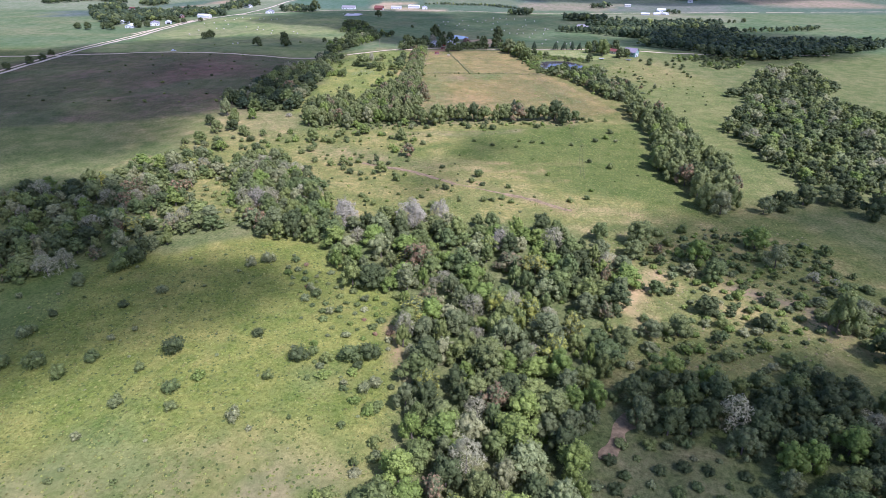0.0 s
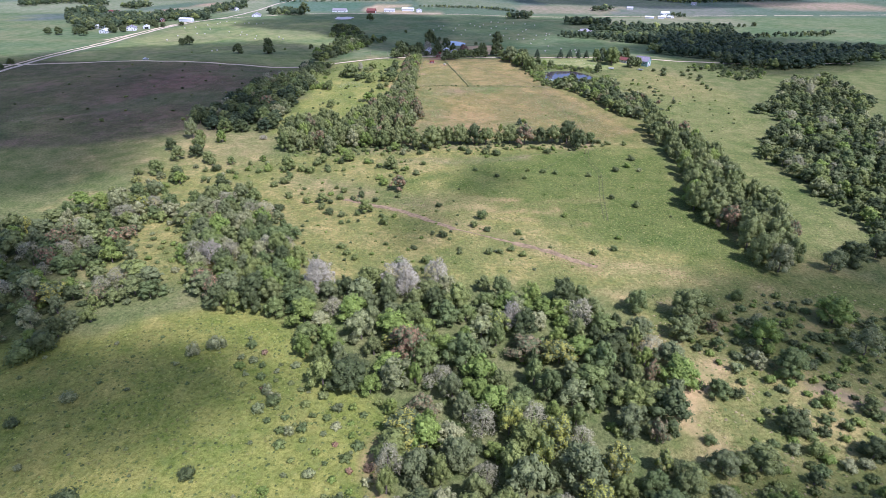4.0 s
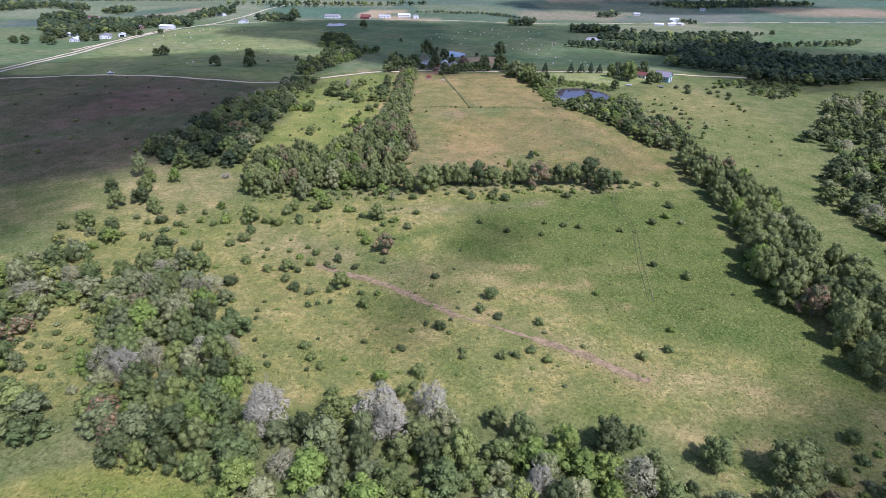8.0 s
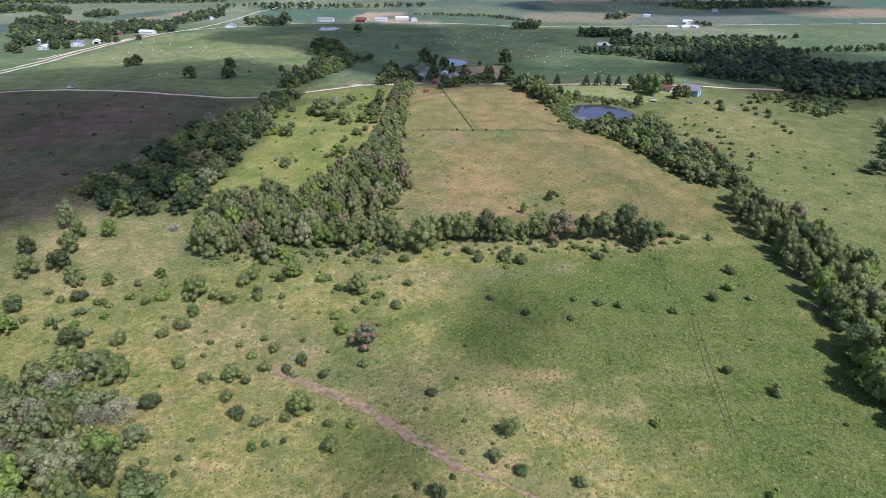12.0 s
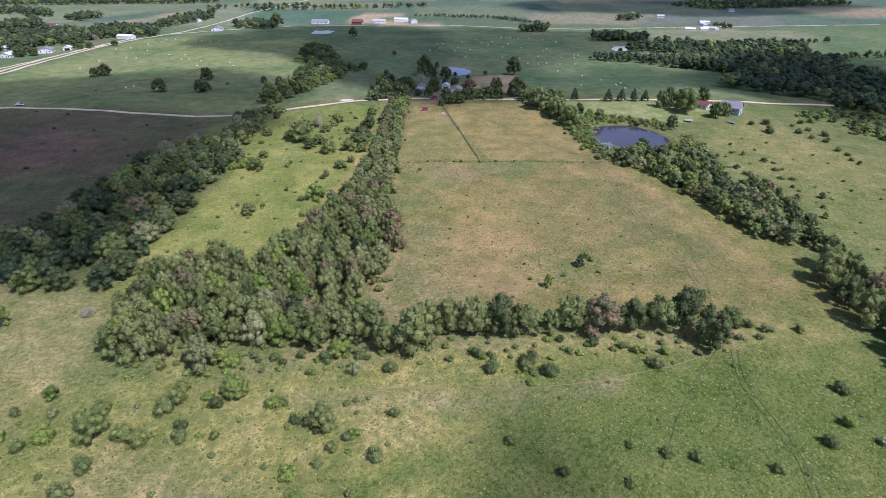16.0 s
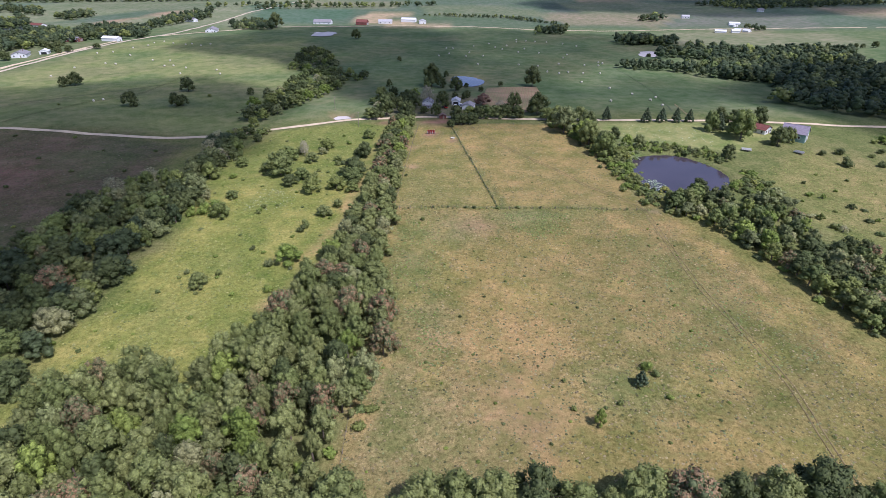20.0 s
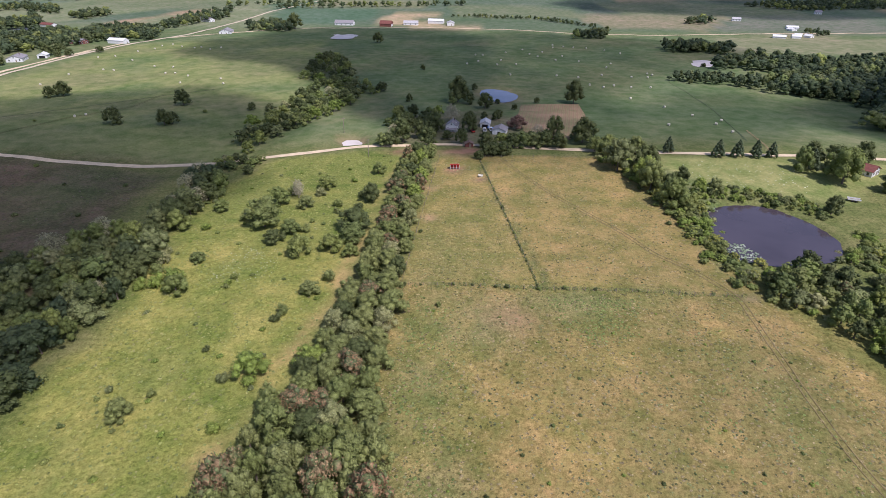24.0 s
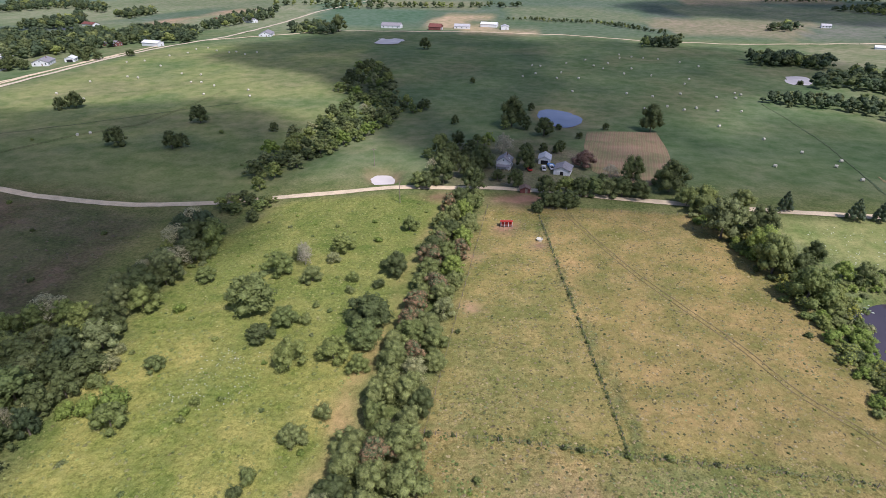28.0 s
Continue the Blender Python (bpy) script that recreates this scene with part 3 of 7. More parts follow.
def leaf_cloud(r, lobes, count, leaf, low=-0.35, slim=1.0):
    """Sprays of leaves over the lobes' skins: small tilted blades that shade with the lobe they grow on. Rows of place and normal."""
    c, rad = np.array([l[:3] for l in lobes]), np.array([l[3] for l in lobes])
    m = count * 2
    pick = r.choice(len(c), m, p=rad ** 2 / (rad ** 2).sum())
    d = r.normal(size=(m, 3))
    d /= np.linalg.norm(d, axis=1)[:, None]
    p = c[pick] + d * rad[pick][:, None] * (0.84 + 0.19 * np.abs(r.normal(size=(m, 1))) + 0.08 * r.random((m, 1)))
    away = np.linalg.norm(p[:, None] - c[None], axis=2) / rad[None]
    keep = ((away > 0.76).all(1)) & (d[:, 2] > low)
    p, d = p[keep][:count], d[keep][:count]
    n = 0.7 * d + 0.5 * r.normal(size=p.shape)
    n[:, 2] += 0.75
    n /= np.linalg.norm(n, axis=1)[:, None]
    a = np.cross(n, r.normal(size=p.shape))
    a /= np.linalg.norm(a, axis=1)[:, None]
    b = np.cross(n, a)
    s = leaf * r.uniform(0.6, 1.4, (len(p), 1))
    t = s * r.uniform(0.55, 0.9, (len(p), 1)) * slim
    verts = np.stack([p - a * s, p + a * s * 0.7 - b * t, p + a * s * 0.5 + b * t], 1).reshape(-1, 3)
    soft = 0.72 * d + 0.38 * n
    soft /= np.linalg.norm(soft, axis=1)[:, None]
    return np.hstack([verts, soft.repeat(3, 0)]), np.arange(len(p) * 3).reshape(-1, 3)


def cores(lobes, share):
    verts, faces = [], []
    for k, (x, y, z, q) in enumerate(lobes):
        lumpy = ICO_V * (1 + 0.16 * np.sin(7.1 * ICO_V[:, :1] + 3.3 * k + 5.7 * ICO_V[:, 1:2]))
        verts.append(np.hstack([lumpy * q * share + (x, y, z), ICO_V]))
        faces.append(ICO_F + k * len(ICO_V))
    return np.concatenate(verts), np.concatenate(faces)


def joined(pieces):
    verts, faces, n = [], [], 0
    for v, f in pieces:
        verts.append(v)
        faces.append(f + n)
        n += len(v)
    return np.concatenate(verts), np.concatenate(faces)


def tri_mesh(name, verts, faces, mat):
    """Triangles from rows of x, y, z, or of x, y, z and the normal to shade with."""
    me = bpy.data.meshes.new(name)
    me.vertices.add(len(verts))
    me.vertices.foreach_set("co", np.asarray(verts[:, :3], np.float32).ravel())
    me.loops.add(faces.size)
    me.loops.foreach_set("vertex_index", faces.astype(np.int32).ravel())
    me.polygons.add(len(faces))
    me.polygons.foreach_set("loop_start", np.arange(0, faces.size, 3, dtype=np.int32))
    me.update(calc_edges=True)
    if verts.shape[1] == 6:
        me.normals_split_custom_set_from_vertices(verts[:, 3:])
    me.materials.append(mat)
    return me


def tree_lobes(r, n, top=0.97, belly=0.48, base=0.26):
    """Lobes of an uneven crown in a unit tree: 1 wide, 1 high."""
    out = [(0, 0, 0.5 * (top + base), 0.27), (r.uniform(-0.1, 0.1), r.uniform(-0.1, 0.1), 0.66, 0.22)]
    lop = r.uniform(0, 6.28)
    for k in range(n):
        a, u = k * 2.4 + r.uniform(-0.7, 0.7), (k + 0.5) / n
        z = base + 0.1 + (top - base - 0.20) * u + r.uniform(-0.06, 0.06)
        wide = belly * math.sin(math.pi * min(1, 0.32 + 0.60 * u)) ** 0.8 * (1 + 0.18 * math.cos(a - lop))
        q = r.uniform(0.075, 0.175) * (1.1 - 0.3 * u)
        d = max(0, wide - q * 0.7) * r.uniform(0.7, 1.12)
        out.append((d * math.cos(a), d * math.sin(a), min(z, top - q), q))
    return out


def limb(points, radii, sides=5):
    """A bent tapered limb through the points."""
    verts, faces = [], []
    for k, (p, q) in enumerate(zip(points, radii)):
        for s in range(sides):
            a = 2 * math.pi * s / sides
            verts.append((p[0] + q * math.cos(a), p[1] + q * math.sin(a), p[2], math.cos(a), math.sin(a), 0.0))
        if k:
            for s in range(sides):
                i, j = (k - 1) * sides + s, (k - 1) * sides + (s + 1) % sides
                faces += [(i, j, j + sides), (i, j + sides, i + sides)]
    return np.array(verts, float), np.array(faces)


def trunk_mesh(name, seed, mat, bare=False):
    r = rng(seed)
    lean = r.uniform(-0.04, 0.04, 2)
    pieces = [limb([(0, 0, -0.04), (0, 0, 0.12), (lean[0], lean[1], 0.4), (lean[0] * 2, lean[1] * 2, 0.78)], [0.034, 0.026, 0.019, 0.006])]
    for k in range(16 if bare else 5):
        a, z = k * 2.4 + r.uniform(-0.4, 0.4), r.uniform(0.22, 0.7 if bare else 0.5)
        reach, rise = r.uniform(0.2, 0.46), r.uniform(0.12, 0.32)
        c, s = math.cos(a), math.sin(a)
        pieces.append(limb([(lean[0], lean[1], z), (c * reach * 0.5, s * reach * 0.5, z + rise * 0.6), (c * reach, s * reach, z + rise)], [0.012, 0.008, 0.002], 4))
        if bare:
            for m in range(4):
                b, q = a + r.uniform(-1, 1), r.uniform(0.3, 0.9)
                x, y, h = c * reach * q, s * reach * q, z + rise * q
                pieces.append(limb([(x, y, h), (x + 0.14 * math.cos(b), y + 0.14 * math.sin(b), h + r.uniform(0.04, 0.2))], [0.007, 0.002], 3))
    v, f = joined(pieces)
    return tri_mesh(name, v, f, mat)


def cone_lobes(r, n=30):
    """Lobes of a pointed crown in a unit tree."""
    out = [(0, 0, 0.3, 0.2), (0, 0, 0.55, 0.15), (0, 0, 0.8, 0.08)]
    for k in range(n):
        u, a = (k + 0.5) / n, k * 2.4 + r.uniform(-0.3, 0.3)
        q = 0.045 + 0.10 * (1 - u) * r.uniform(0.8, 1.2)
        d = max(0, 0.48 * (1 - u) ** 0.7 - q * 0.6)
        out.append((d * math.cos(a), d * math.sin(a), 0.13 + 0.83 * u, q))
    return out


def spruce_mesh(seed, mat):
    r = rng(seed)
    l = cone_lobes(r)
    v, f = joined([cores(l, 0.84), leaf_cloud(r, l, 1300, 0.027, low=-0.6)])
    return tri_mesh("crown", v, f, mat)


def crown_mesh(seed, leaves, leaf, mat, lobes=22, share=0.84, base=0.09, slim=1.0):
    r = rng(seed)
    l = tree_lobes(r, lobes, base=base)
    pieces = [leaf_cloud(r, l, leaves, leaf, slim=slim)]
    if share:
        pieces.insert(0, cores(l, share))
    v, f = joined(pieces)
    return tri_mesh("crown", v, f, mat)


def shrub_mesh(seed, leaves, leaf, mat, share=0.72, slim=1.0, name="shrub"):
    """A bush, 1 wide and about 0.85 high, its leaves down to the ground."""
    r = rng(seed)
    l = [(0, 0, 0.30, 0.30)]
    for k in range(6):
        a, z = k * 2.4 + r.uniform(-0.4, 0.4), r.uniform(0.15, 0.55)
        q = r.uniform(0.15, 0.24)
        d = r.uniform(0.75, 1.0) * (0.50 - q) * math.sqrt(max(0.1, 1 - (z / 0.85) ** 2))
        l.append((d * math.cos(a), d * math.sin(a), z, q))
    pieces = [leaf_cloud(r, l, leaves, leaf, low=-0.75, slim=slim)]
    if share:
        pieces.insert(0, cores(l, share))
    for k in range(3):
        a = k * 2.1
        pieces.append(limb([(0.05 * math.cos(a), 0.05 * math.sin(a), -0.08), (0.2 * math.cos(a), 0.2 * math.sin(a), 0.4)], [0.02, 0.008], 4))
    v, f = joined(pieces)
    v[:, 2] = np.maximum(v[:, 2], -0.09)
    return tri_mesh(name, v, f, mat)


TRUNKS = [trunk_mesh("trunk", 50 + k, BARK) for k in range(4)]
BARE = [trunk_mesh("trunk", 60 + k, TWIG, True) for k in range(3)]
KINDS = {
    "tree": ([crown_mesh(k, 1550, 0.027, LEAF) for k in range(6)], "broad green leafy tree with a dense lumpy crown"),
    "dark": ([crown_mesh(10 + k, 1550, 0.027, LEAF_DARK) for k in range(4)], "dark green leafy tree with a heavy crown"),
    "bright": ([crown_mesh(20 + k, 1500, 0.027, LEAF_BRIGHT) for k in range(3)], "bright green young leafy tree"),
    "yellow": ([crown_mesh(30 + k, 1500, 0.027, LEAF_YELLOW) for k in range(2)], "leafy tree turning yellow-green early"),
    "rusty": ([crown_mesh(34 + k, 1500, 0.027, LEAF_RUST) for k in range(2)], "tree with browning rusty leaves"),
    "pale": ([crown_mesh(38 + k, 1500, 0.026, LEAF_PALE, share=0.7) for k in range(3)], "silver-green tree with thin pale leaves"),
    "maroon": ([crown_mesh(47, 1500, 0.027, LEAF_MAROON)], "maroon-leaved tree with a dense round crown"),
    "oak": ([crown_mesh(530 + k, 1550, 0.027, LEAF_OAK) for k in range(4)], "olive-green oak with a dense lumpy crown"),
    "spruce": ([spruce_mesh(520 + k, LEAF_SPRUCE) for k in range(3)], "pointed blue-green conifer with dense branches"),
    "thin": ([crown_mesh(44 + k, 2300, 0.040, TWIG, share=0, slim=0.30) for k in range(2)], "half-dead tree with bare grey twigs"),
}
SHRUBS = {
    "green": ([shrub_mesh(70 + k, 620, 0.036, LEAF) for k in range(5)], "round green bush in the grass"),
    "dark": ([shrub_mesh(76 + k, 620, 0.036, LEAF_DARK) for k in range(3)], "dark green bushy shrub in the grass"),
    "bright": ([shrub_mesh(80 + k, 620, 0.036, LEAF_BRIGHT) for k in range(3)], "bright green leafy bush in the grass"),
    "pale": ([shrub_mesh(84 + k, 620, 0.034, LEAF_PALE, share=0.65) for k in range(3)], "silvery grey-green bush in the grass"),
    "rusty": ([shrub_mesh(88 + k, 620, 0.036, LEAF_RUST) for k in range(2)], "bush with rusty brown leaves"),
}
DICE = random.Random(7)


def ground_z(x, y):
    return float(height(x, y))


def tree(kind, x, y, wide, tall, group=""):
    crowns, label = KINDS[kind]
    root = new("tree")
    root.empty_display_size = 0.3
    turn = DICE.uniform(0, 360)
    root.matrix_basis = pose(x, y, ground_z(x, y) - 0.15, 0, 0, turn) @ Matrix.Diagonal((wide, wide * DICE.uniform(0.88, 1.12), tall, 1))
    sub("trunk", DICE.choice(BARE if kind == "thin" else TRUNKS), root)
    sub("crown", DICE.choice(crowns), root)
    return tagged(root, label, "tree", group)


def shrub(kind, x, y, wide, group="", tall=None):
    meshes, label = SHRUBS[kind]
    ob = new("shrub", DICE.choice(meshes))
    tall = tall or wide * DICE.uniform(0.8, 1.15)
    ob.matrix_basis = pose(x, y, ground_z(x, y) - 0.05, 0, 0, DICE.uniform(0, 360)) @ Matrix.Diagonal((wide, wide * DICE.uniform(0.85, 1.15), tall, 1))
    return tagged(ob, label, "shrub", group)


def mixed_kind(odds):
    v, total = DICE.random() * sum(odds.values()), 0
    for k, o in odds.items():
        total += o
        if v < total:
            return k
    return k


WOOD_MIX = {"tree": 62, "dark": 10, "bright": 10, "pale": 8, "rusty": 4, "thin": 5, "yellow": 1}
SUNNY_MIX = {"tree": 46, "dark": 8, "bright": 24, "pale": 10, "rusty": 3, "thin": 5, "yellow": 4}
EAST_MIX = {"tree": 38, "dark": 38, "pale": 14, "thin": 4, "bright": 6}
OAK_MIX = {"oak": 68, "dark": 8, "rusty": 13, "bright": 7, "pale": 6}
BELT_MIX = {"dark": 36, "tree": 34, "valley": 14, "pale": 8, "thin": 5, "rusty": 3}
SCRUB_MIX = {"tree": 48, "dark": 10, "bright": 10, "pale": 16, "thin": 11, "rusty": 4, "yellow": 1}
CREEK_MIX = {"tree": 40, "dark": 45, "bright": 8, "pale": 4, "thin": 3}
BUSH_MIX = {"green": 60, "dark": 20, "bright": 16, "pale": 4}
TAKEN = []


def spots(poly, spacing, count=4000, room=None):
    """Random places inside an outline, no closer than spacing to one another."""
    room = spacing if room is None else room
    xs, ys = [p[0] for p in poly], [p[1] for p in poly]
    tries = [(DICE.uniform(min(xs), max(xs)), DICE.uniform(min(ys), max(ys))) for _ in range(count)]
    ok = inside([t[0] for t in tries], [t[1] for t in tries], list(poly), 0.01) > 0.5
    out = []
    for (x, y), good in zip(tries, ok):
        if good and all((x - a) ** 2 + (y - b) ** 2 > spacing ** 2 for a, b in out) and all((x - a) ** 2 + (y - b) ** 2 > room ** 2 for a, b in TAKEN):
            out.append((x, y))
    TAKEN.extend(out)
    return out


def crown_parts(seed, leaves, leaf, share=0.84, slim=1.0, lobes=15):
    r = rng(seed)
    l = tree_lobes(r, lobes, base=0.08)
    return joined(([cores(l, share)] if share else []) + [leaf_cloud(r, l, leaves, leaf, slim=slim)])


def bush_parts(seed):
    r = rng(seed)
    l = [(0, 0, 0.3, 0.3)] + [(0.28 * math.cos(k * 1.3), 0.28 * math.sin(k * 1.3), r.uniform(0.15, 0.5), r.uniform(0.15, 0.24)) for k in range(5)]
    return joined([cores(l, 0.82), leaf_cloud(r, l, 190, 0.062, low=-0.7)])


WOOD_CROWNS = [crown_parts(200 + k, 1150, 0.030, lobes=20) for k in range(10)]
MID_CROWNS = [crown_parts(210 + k, 430, 0.047, lobes=14) for k in range(8)]
THIN_CROWNS = [crown_parts(220 + k, 1500, 0.044, 0, 0.28) for k in range(3)]
WOOD_BUSHES = [bush_parts(230 + k) for k in range(4)]


class Wood:
    """Many trees joined into one mass: crowns in one mesh with a shade for each tree, trunks in another."""

    def __init__(self):
        self.crowns, self.shades, self.stems = [], [], []

    def add(self, parts, x, y, wide, tall, shade, stem=True, among=None):
        v, f = parts
        a = DICE.uniform(0, 6.28)
        c, s = math.cos(a), math.sin(a)
        size = np.array((wide, wide * DICE.uniform(0.85, 1.15), tall))
        q = np.stack([v[:, 0] * c - v[:, 1] * s, v[:, 0] * s + v[:, 1] * c, v[:, 2]], 1) * size + (x, y, ground_z(x, y) - 0.2)
        n = np.stack([v[:, 3] * c - v[:, 4] * s, v[:, 3] * s + v[:, 4] * c, v[:, 5]], 1) / size
        self.crowns.append((np.hstack([q, n / np.linalg.norm(n, axis=1)[:, None]]), f))
        k = DICE.uniform(0.86, 1.16)
        tone = np.tile((*(u * k for u in shade), 1.0), (len(v), 1))
        if among:   # part of the clumps keep the common green
            green = (np.arange(len(v)) // 3 * 0.618) % 1 < 0.5
            tone[green] = (*among, 1.0)
        self.shades.append(tone)
        if stem:
            self.stems.append(limb([(x, y, ground_z(x, y) - 0.4), (x + DICE.uniform(-.3, .3), y, ground_z(x, y) + tall * 0.35), (x, y, ground_z(x, y) + tall * 0.6)], [0.28, 0.2, 0.12]))

    def done(self, name, label):
        v, f = joined(self.crowns)
        me = tri_mesh(name, v, f, LEAF_WOOD)
        layer = me.color_attributes.new("shade", "FLOAT_COLOR", "POINT")
        layer.data.foreach_set("color", np.concatenate(self.shades).astype(np.float32).ravel())
        ob = tagged(new(name, me), label, "woodland", kind="stuff")
        if self.stems:
            v, f = joined(self.stems)
            tagged(sub("trunks", tri_mesh("trunks", v, f, BARK), ob), "brown trunks", kind="stuff")
        return ob


def wood(name, poly, spacing, wide, tall, mix, label, under=0.3, glades=0.0, crowns=None):
    """A wood: trees of uneven height with bushes between them, thinning out into glades."""
    w = Wood()
    for x, y in spots(poly, spacing):
        if noise.noise((x / 16, y / 16, 2.2)) < -0.55 + glades:
            continue
        size = DICE.uniform(*wide) * (0.7 if DICE.random() < 0.2 else 1)
        kind = mixed_kind(mix)
        w.add(DICE.choice(THIN_CROWNS if kind == "thin" else crowns or WOOD_CROWNS), x, y, size, DICE.uniform(*tall) * (0.55 + 0.45 * size / wide[1]), DICE.choice(SHADES[kind]), True, (0.16, 0.19, 0.08) if kind in ("rusty", "yellow") else None)
        for _ in range(2):
            if DICE.random() < under:
                w.add(DICE.choice(WOOD_BUSHES), x + DICE.uniform(-5, 5), y + DICE.uniform(-5, 5), DICE.uniform(2, 4.5), DICE.uniform(1.8, 4), DICE.choice(SHADES[mixed_kind({"tree": 6, "dark": 2, "bright": 2, "pale": 1})]), False)
    return w.done(name, label)


def bushes(name, poly, spacing, wide, label, mix):
    """Countless low bushes, joined."""
    w = Wood()
    for x, y in spots(poly, spacing, 3000, 1.5):
        size = DICE.uniform(*wide)
        w.add(DICE.choice(WOOD_BUSHES), x, y, size, size * DICE.uniform(0.8, 1.1), DICE.choice(SHADES[mixed_kind(mix)]), False)
    return w.done(name, label)


def grove(poly, spacing, wide, tall, mix, group):
    for x, y in spots(poly, spacing):
        w = DICE.uniform(*wide)
        tree(mixed_kind(mix), x, y, w, DICE.uniform(*tall) * (0.75 + 0.25 * w / wide[1]), group)


def row_of(places, mix, group, ratio=(1.15, 1.5), least=4.0):
    """Plants at known places with known crown widths: tall ones are trees, low ones bushes."""
    for x, y, w in places:
        TAKEN.append((x, y))
        if w >= least:
            tree(mixed_kind(mix), x, y, w, w * DICE.uniform(*ratio), group)
        else:
            shrub(mixed_kind(BUSH_MIX), x, y, w, group)


# ---- single plants, area by area ----
MEADOW_A = [(-144.7, 334.4, 8.7), (-135.6, 337.7, 5.9), (-121.6, 339.5, 3.6), (-116.7, 341.4, 6), (-100.4, 342.4, 4.4), (-94.3, 339.7, 4), (-90, 342.4, 5.6), (-80, 343.9, 8.1), (-72.8, 343.6, 6.1), (-68, 342.3, 6), (-58.9, 342.9, 4), (-63.1, 354.7, 5.3), (-53.6, 352.8, 4.2), (-49.6, 356.9, 7.5), (-39, 353, 5.2), (-32.6, 347.7, 3.3), (-25.7, 346.4, 7.2), (-22.3, 338.9, 3.6), (-19.2, 342.3, 3.6), (-9, 348.5, 3.1), (-12.2, 336.1, 4.9), (-128.1, 322.6, 7.3), (-132.7, 317, 4.5), (-126.7, 328.5, 3.4), (-118, 327.3, 3.7), (-104, 323.1, 3.7), (-104.9, 315.9, 8), (-93.3, 319.4, 6.3), (-94.4, 311.5, 6.1), (-86.9, 306.2, 7.6)]
MEADOW_B = [(-83.4, 295.6, 3.5), (-79.2, 292.2, 3.2), (-73.2, 282.2, 2.2), (-72.5, 292.4, 6.3), (-82.3, 323.4, 4.6), (-77.6, 327.4, 5.7), (-76.9, 334.6, 4.9), (-71.6, 309.2, 5.2), (-66.4, 313.2, 2.1), (-66.4, 319.6, 2.5), (-57.6, 318.6, 2.7), (-61.7, 302.3, 4.7), (-53.5, 294.7, 4.8), (-50.5, 301.3, 3), (-48.9, 288.1, 4.3), (-43, 285, 4.2), (-52.6, 313.4, 3.5), (-47, 307.3, 4.3), (-46.5, 316.2, 4.5), (-51.1, 321.7, 2.8), (-41, 306.9, 3.4), (-38.2, 304.3, 3), (-37.3, 309.9, 4.3), (-30.2, 304, 3.4), (-33.3, 289.5, 7), (-36.5, 286.4, 3.4), (-27.9, 324.4, 5.6), (-19.8, 317.3, 8.1), (-30.8, 332, 4.8), (-19.7, 307.8, 3.4), (-25.4, 334.7, 2.9)]
MEADOW_C = [(-19.8, 284.2, 3), (-23.7, 277.4, 5.8), (-25.6, 284.8, 3), (-35.2, 279.1, 1.8), (-39.1, 278.1, 2.2), (-41.9, 276.7, 2.6), (-57.7, 274, 2.1), (-65, 273.1, 2.5), (-53.9, 257.7, 1.9), (-38.4, 254.5, 4.4), (-35.7, 249.1, 3.6), (-21.3, 256.5, 2.5), (-10.2, 253.4, 3.1), (0.9, 263.6, 4), (-3.1, 265.4, 2.4), (-0.7, 295.3, 3.5), (18, 281, 5.6), (14.1, 273.5, 4.3), (19.3, 269.5, 3.5), (31.9, 266.2, 3.4), (18.8, 249.6, 3.6), (22.9, 250.2, 3), (27.5, 252.5, 3.5), (31.5, 248.1, 3.4), (7.5, 252.4, 2.5), (7.4, 249.5, 2.4)]
MEADOW_D = [(18.2, 339.7, 3), (28.6, 331.1, 3.4), (45.3, 338, 2.8), (52.6, 335.7, 3.9), (59, 334.5, 3.5), (42.4, 327.7, 3.4), (75.3, 331.3, 3.5), (54, 283.7, 3), (79.3, 302.8, 3.3), (88.5, 293.9, 4.5), (104.1, 356.6, 4.7), (90.8, 338.9, 4), (98.5, 344.6, 4.1), (103.1, 338.9, 3), (71.9, 262.9, 2.9), (67.5, 252.8, 3.5), (59, 249.5, 3.6), (59.9, 364.8, 4), (30.8, 362.7, 5.5), (25.1, 364.8, 4.4), (13.2, 369.4, 3.4), (16.3, 364.8, 4), (87.2, 383.6, 7.1), (92.7, 384.4, 3.6), (98.4, 381.6, 2.8), (107.1, 381.5, 3.3)]
ROWSIDE_A = [(-49.6, 356.3, 6.5), (-63.6, 358.4, 4.6), (-56.1, 355.9, 3.9), (-52.7, 353, 2.6), (-59.7, 346.2, 3.7), (-37.1, 353.3, 3.2), (-40.9, 357.9, 1.3), (-32.1, 348.7, 2.5), (-34.2, 345.7, 1.8), (-26.9, 344.3, 2.4), (-24.2, 346, 4.9), (-17.6, 342.9, 3.6), (-21, 353, 2.3), (-18.9, 353.7, 1.9), (-15.7, 354.4, 1.5), (-8.6, 349.1, 2.7), (-92.2, 350, 3.8), (-87.3, 350.3, 1.5), (-80.9, 351.2, 5.1), (-65.8, 351.5, 5.7), (-67.5, 342.1, 4.2), (-50.7, 343.3, 3), (-32.1, 364.1, 3.4), (-20.7, 364.3, 4.8), (-11.2, 365.1, 4.8), (-43.1, 369.8, 3.5), (-40.2, 367.8, 2.8), (-48.8, 370.7, 2.8), (-28.5, 369, 4.9), (-54.4, 368.3, 5.6)]
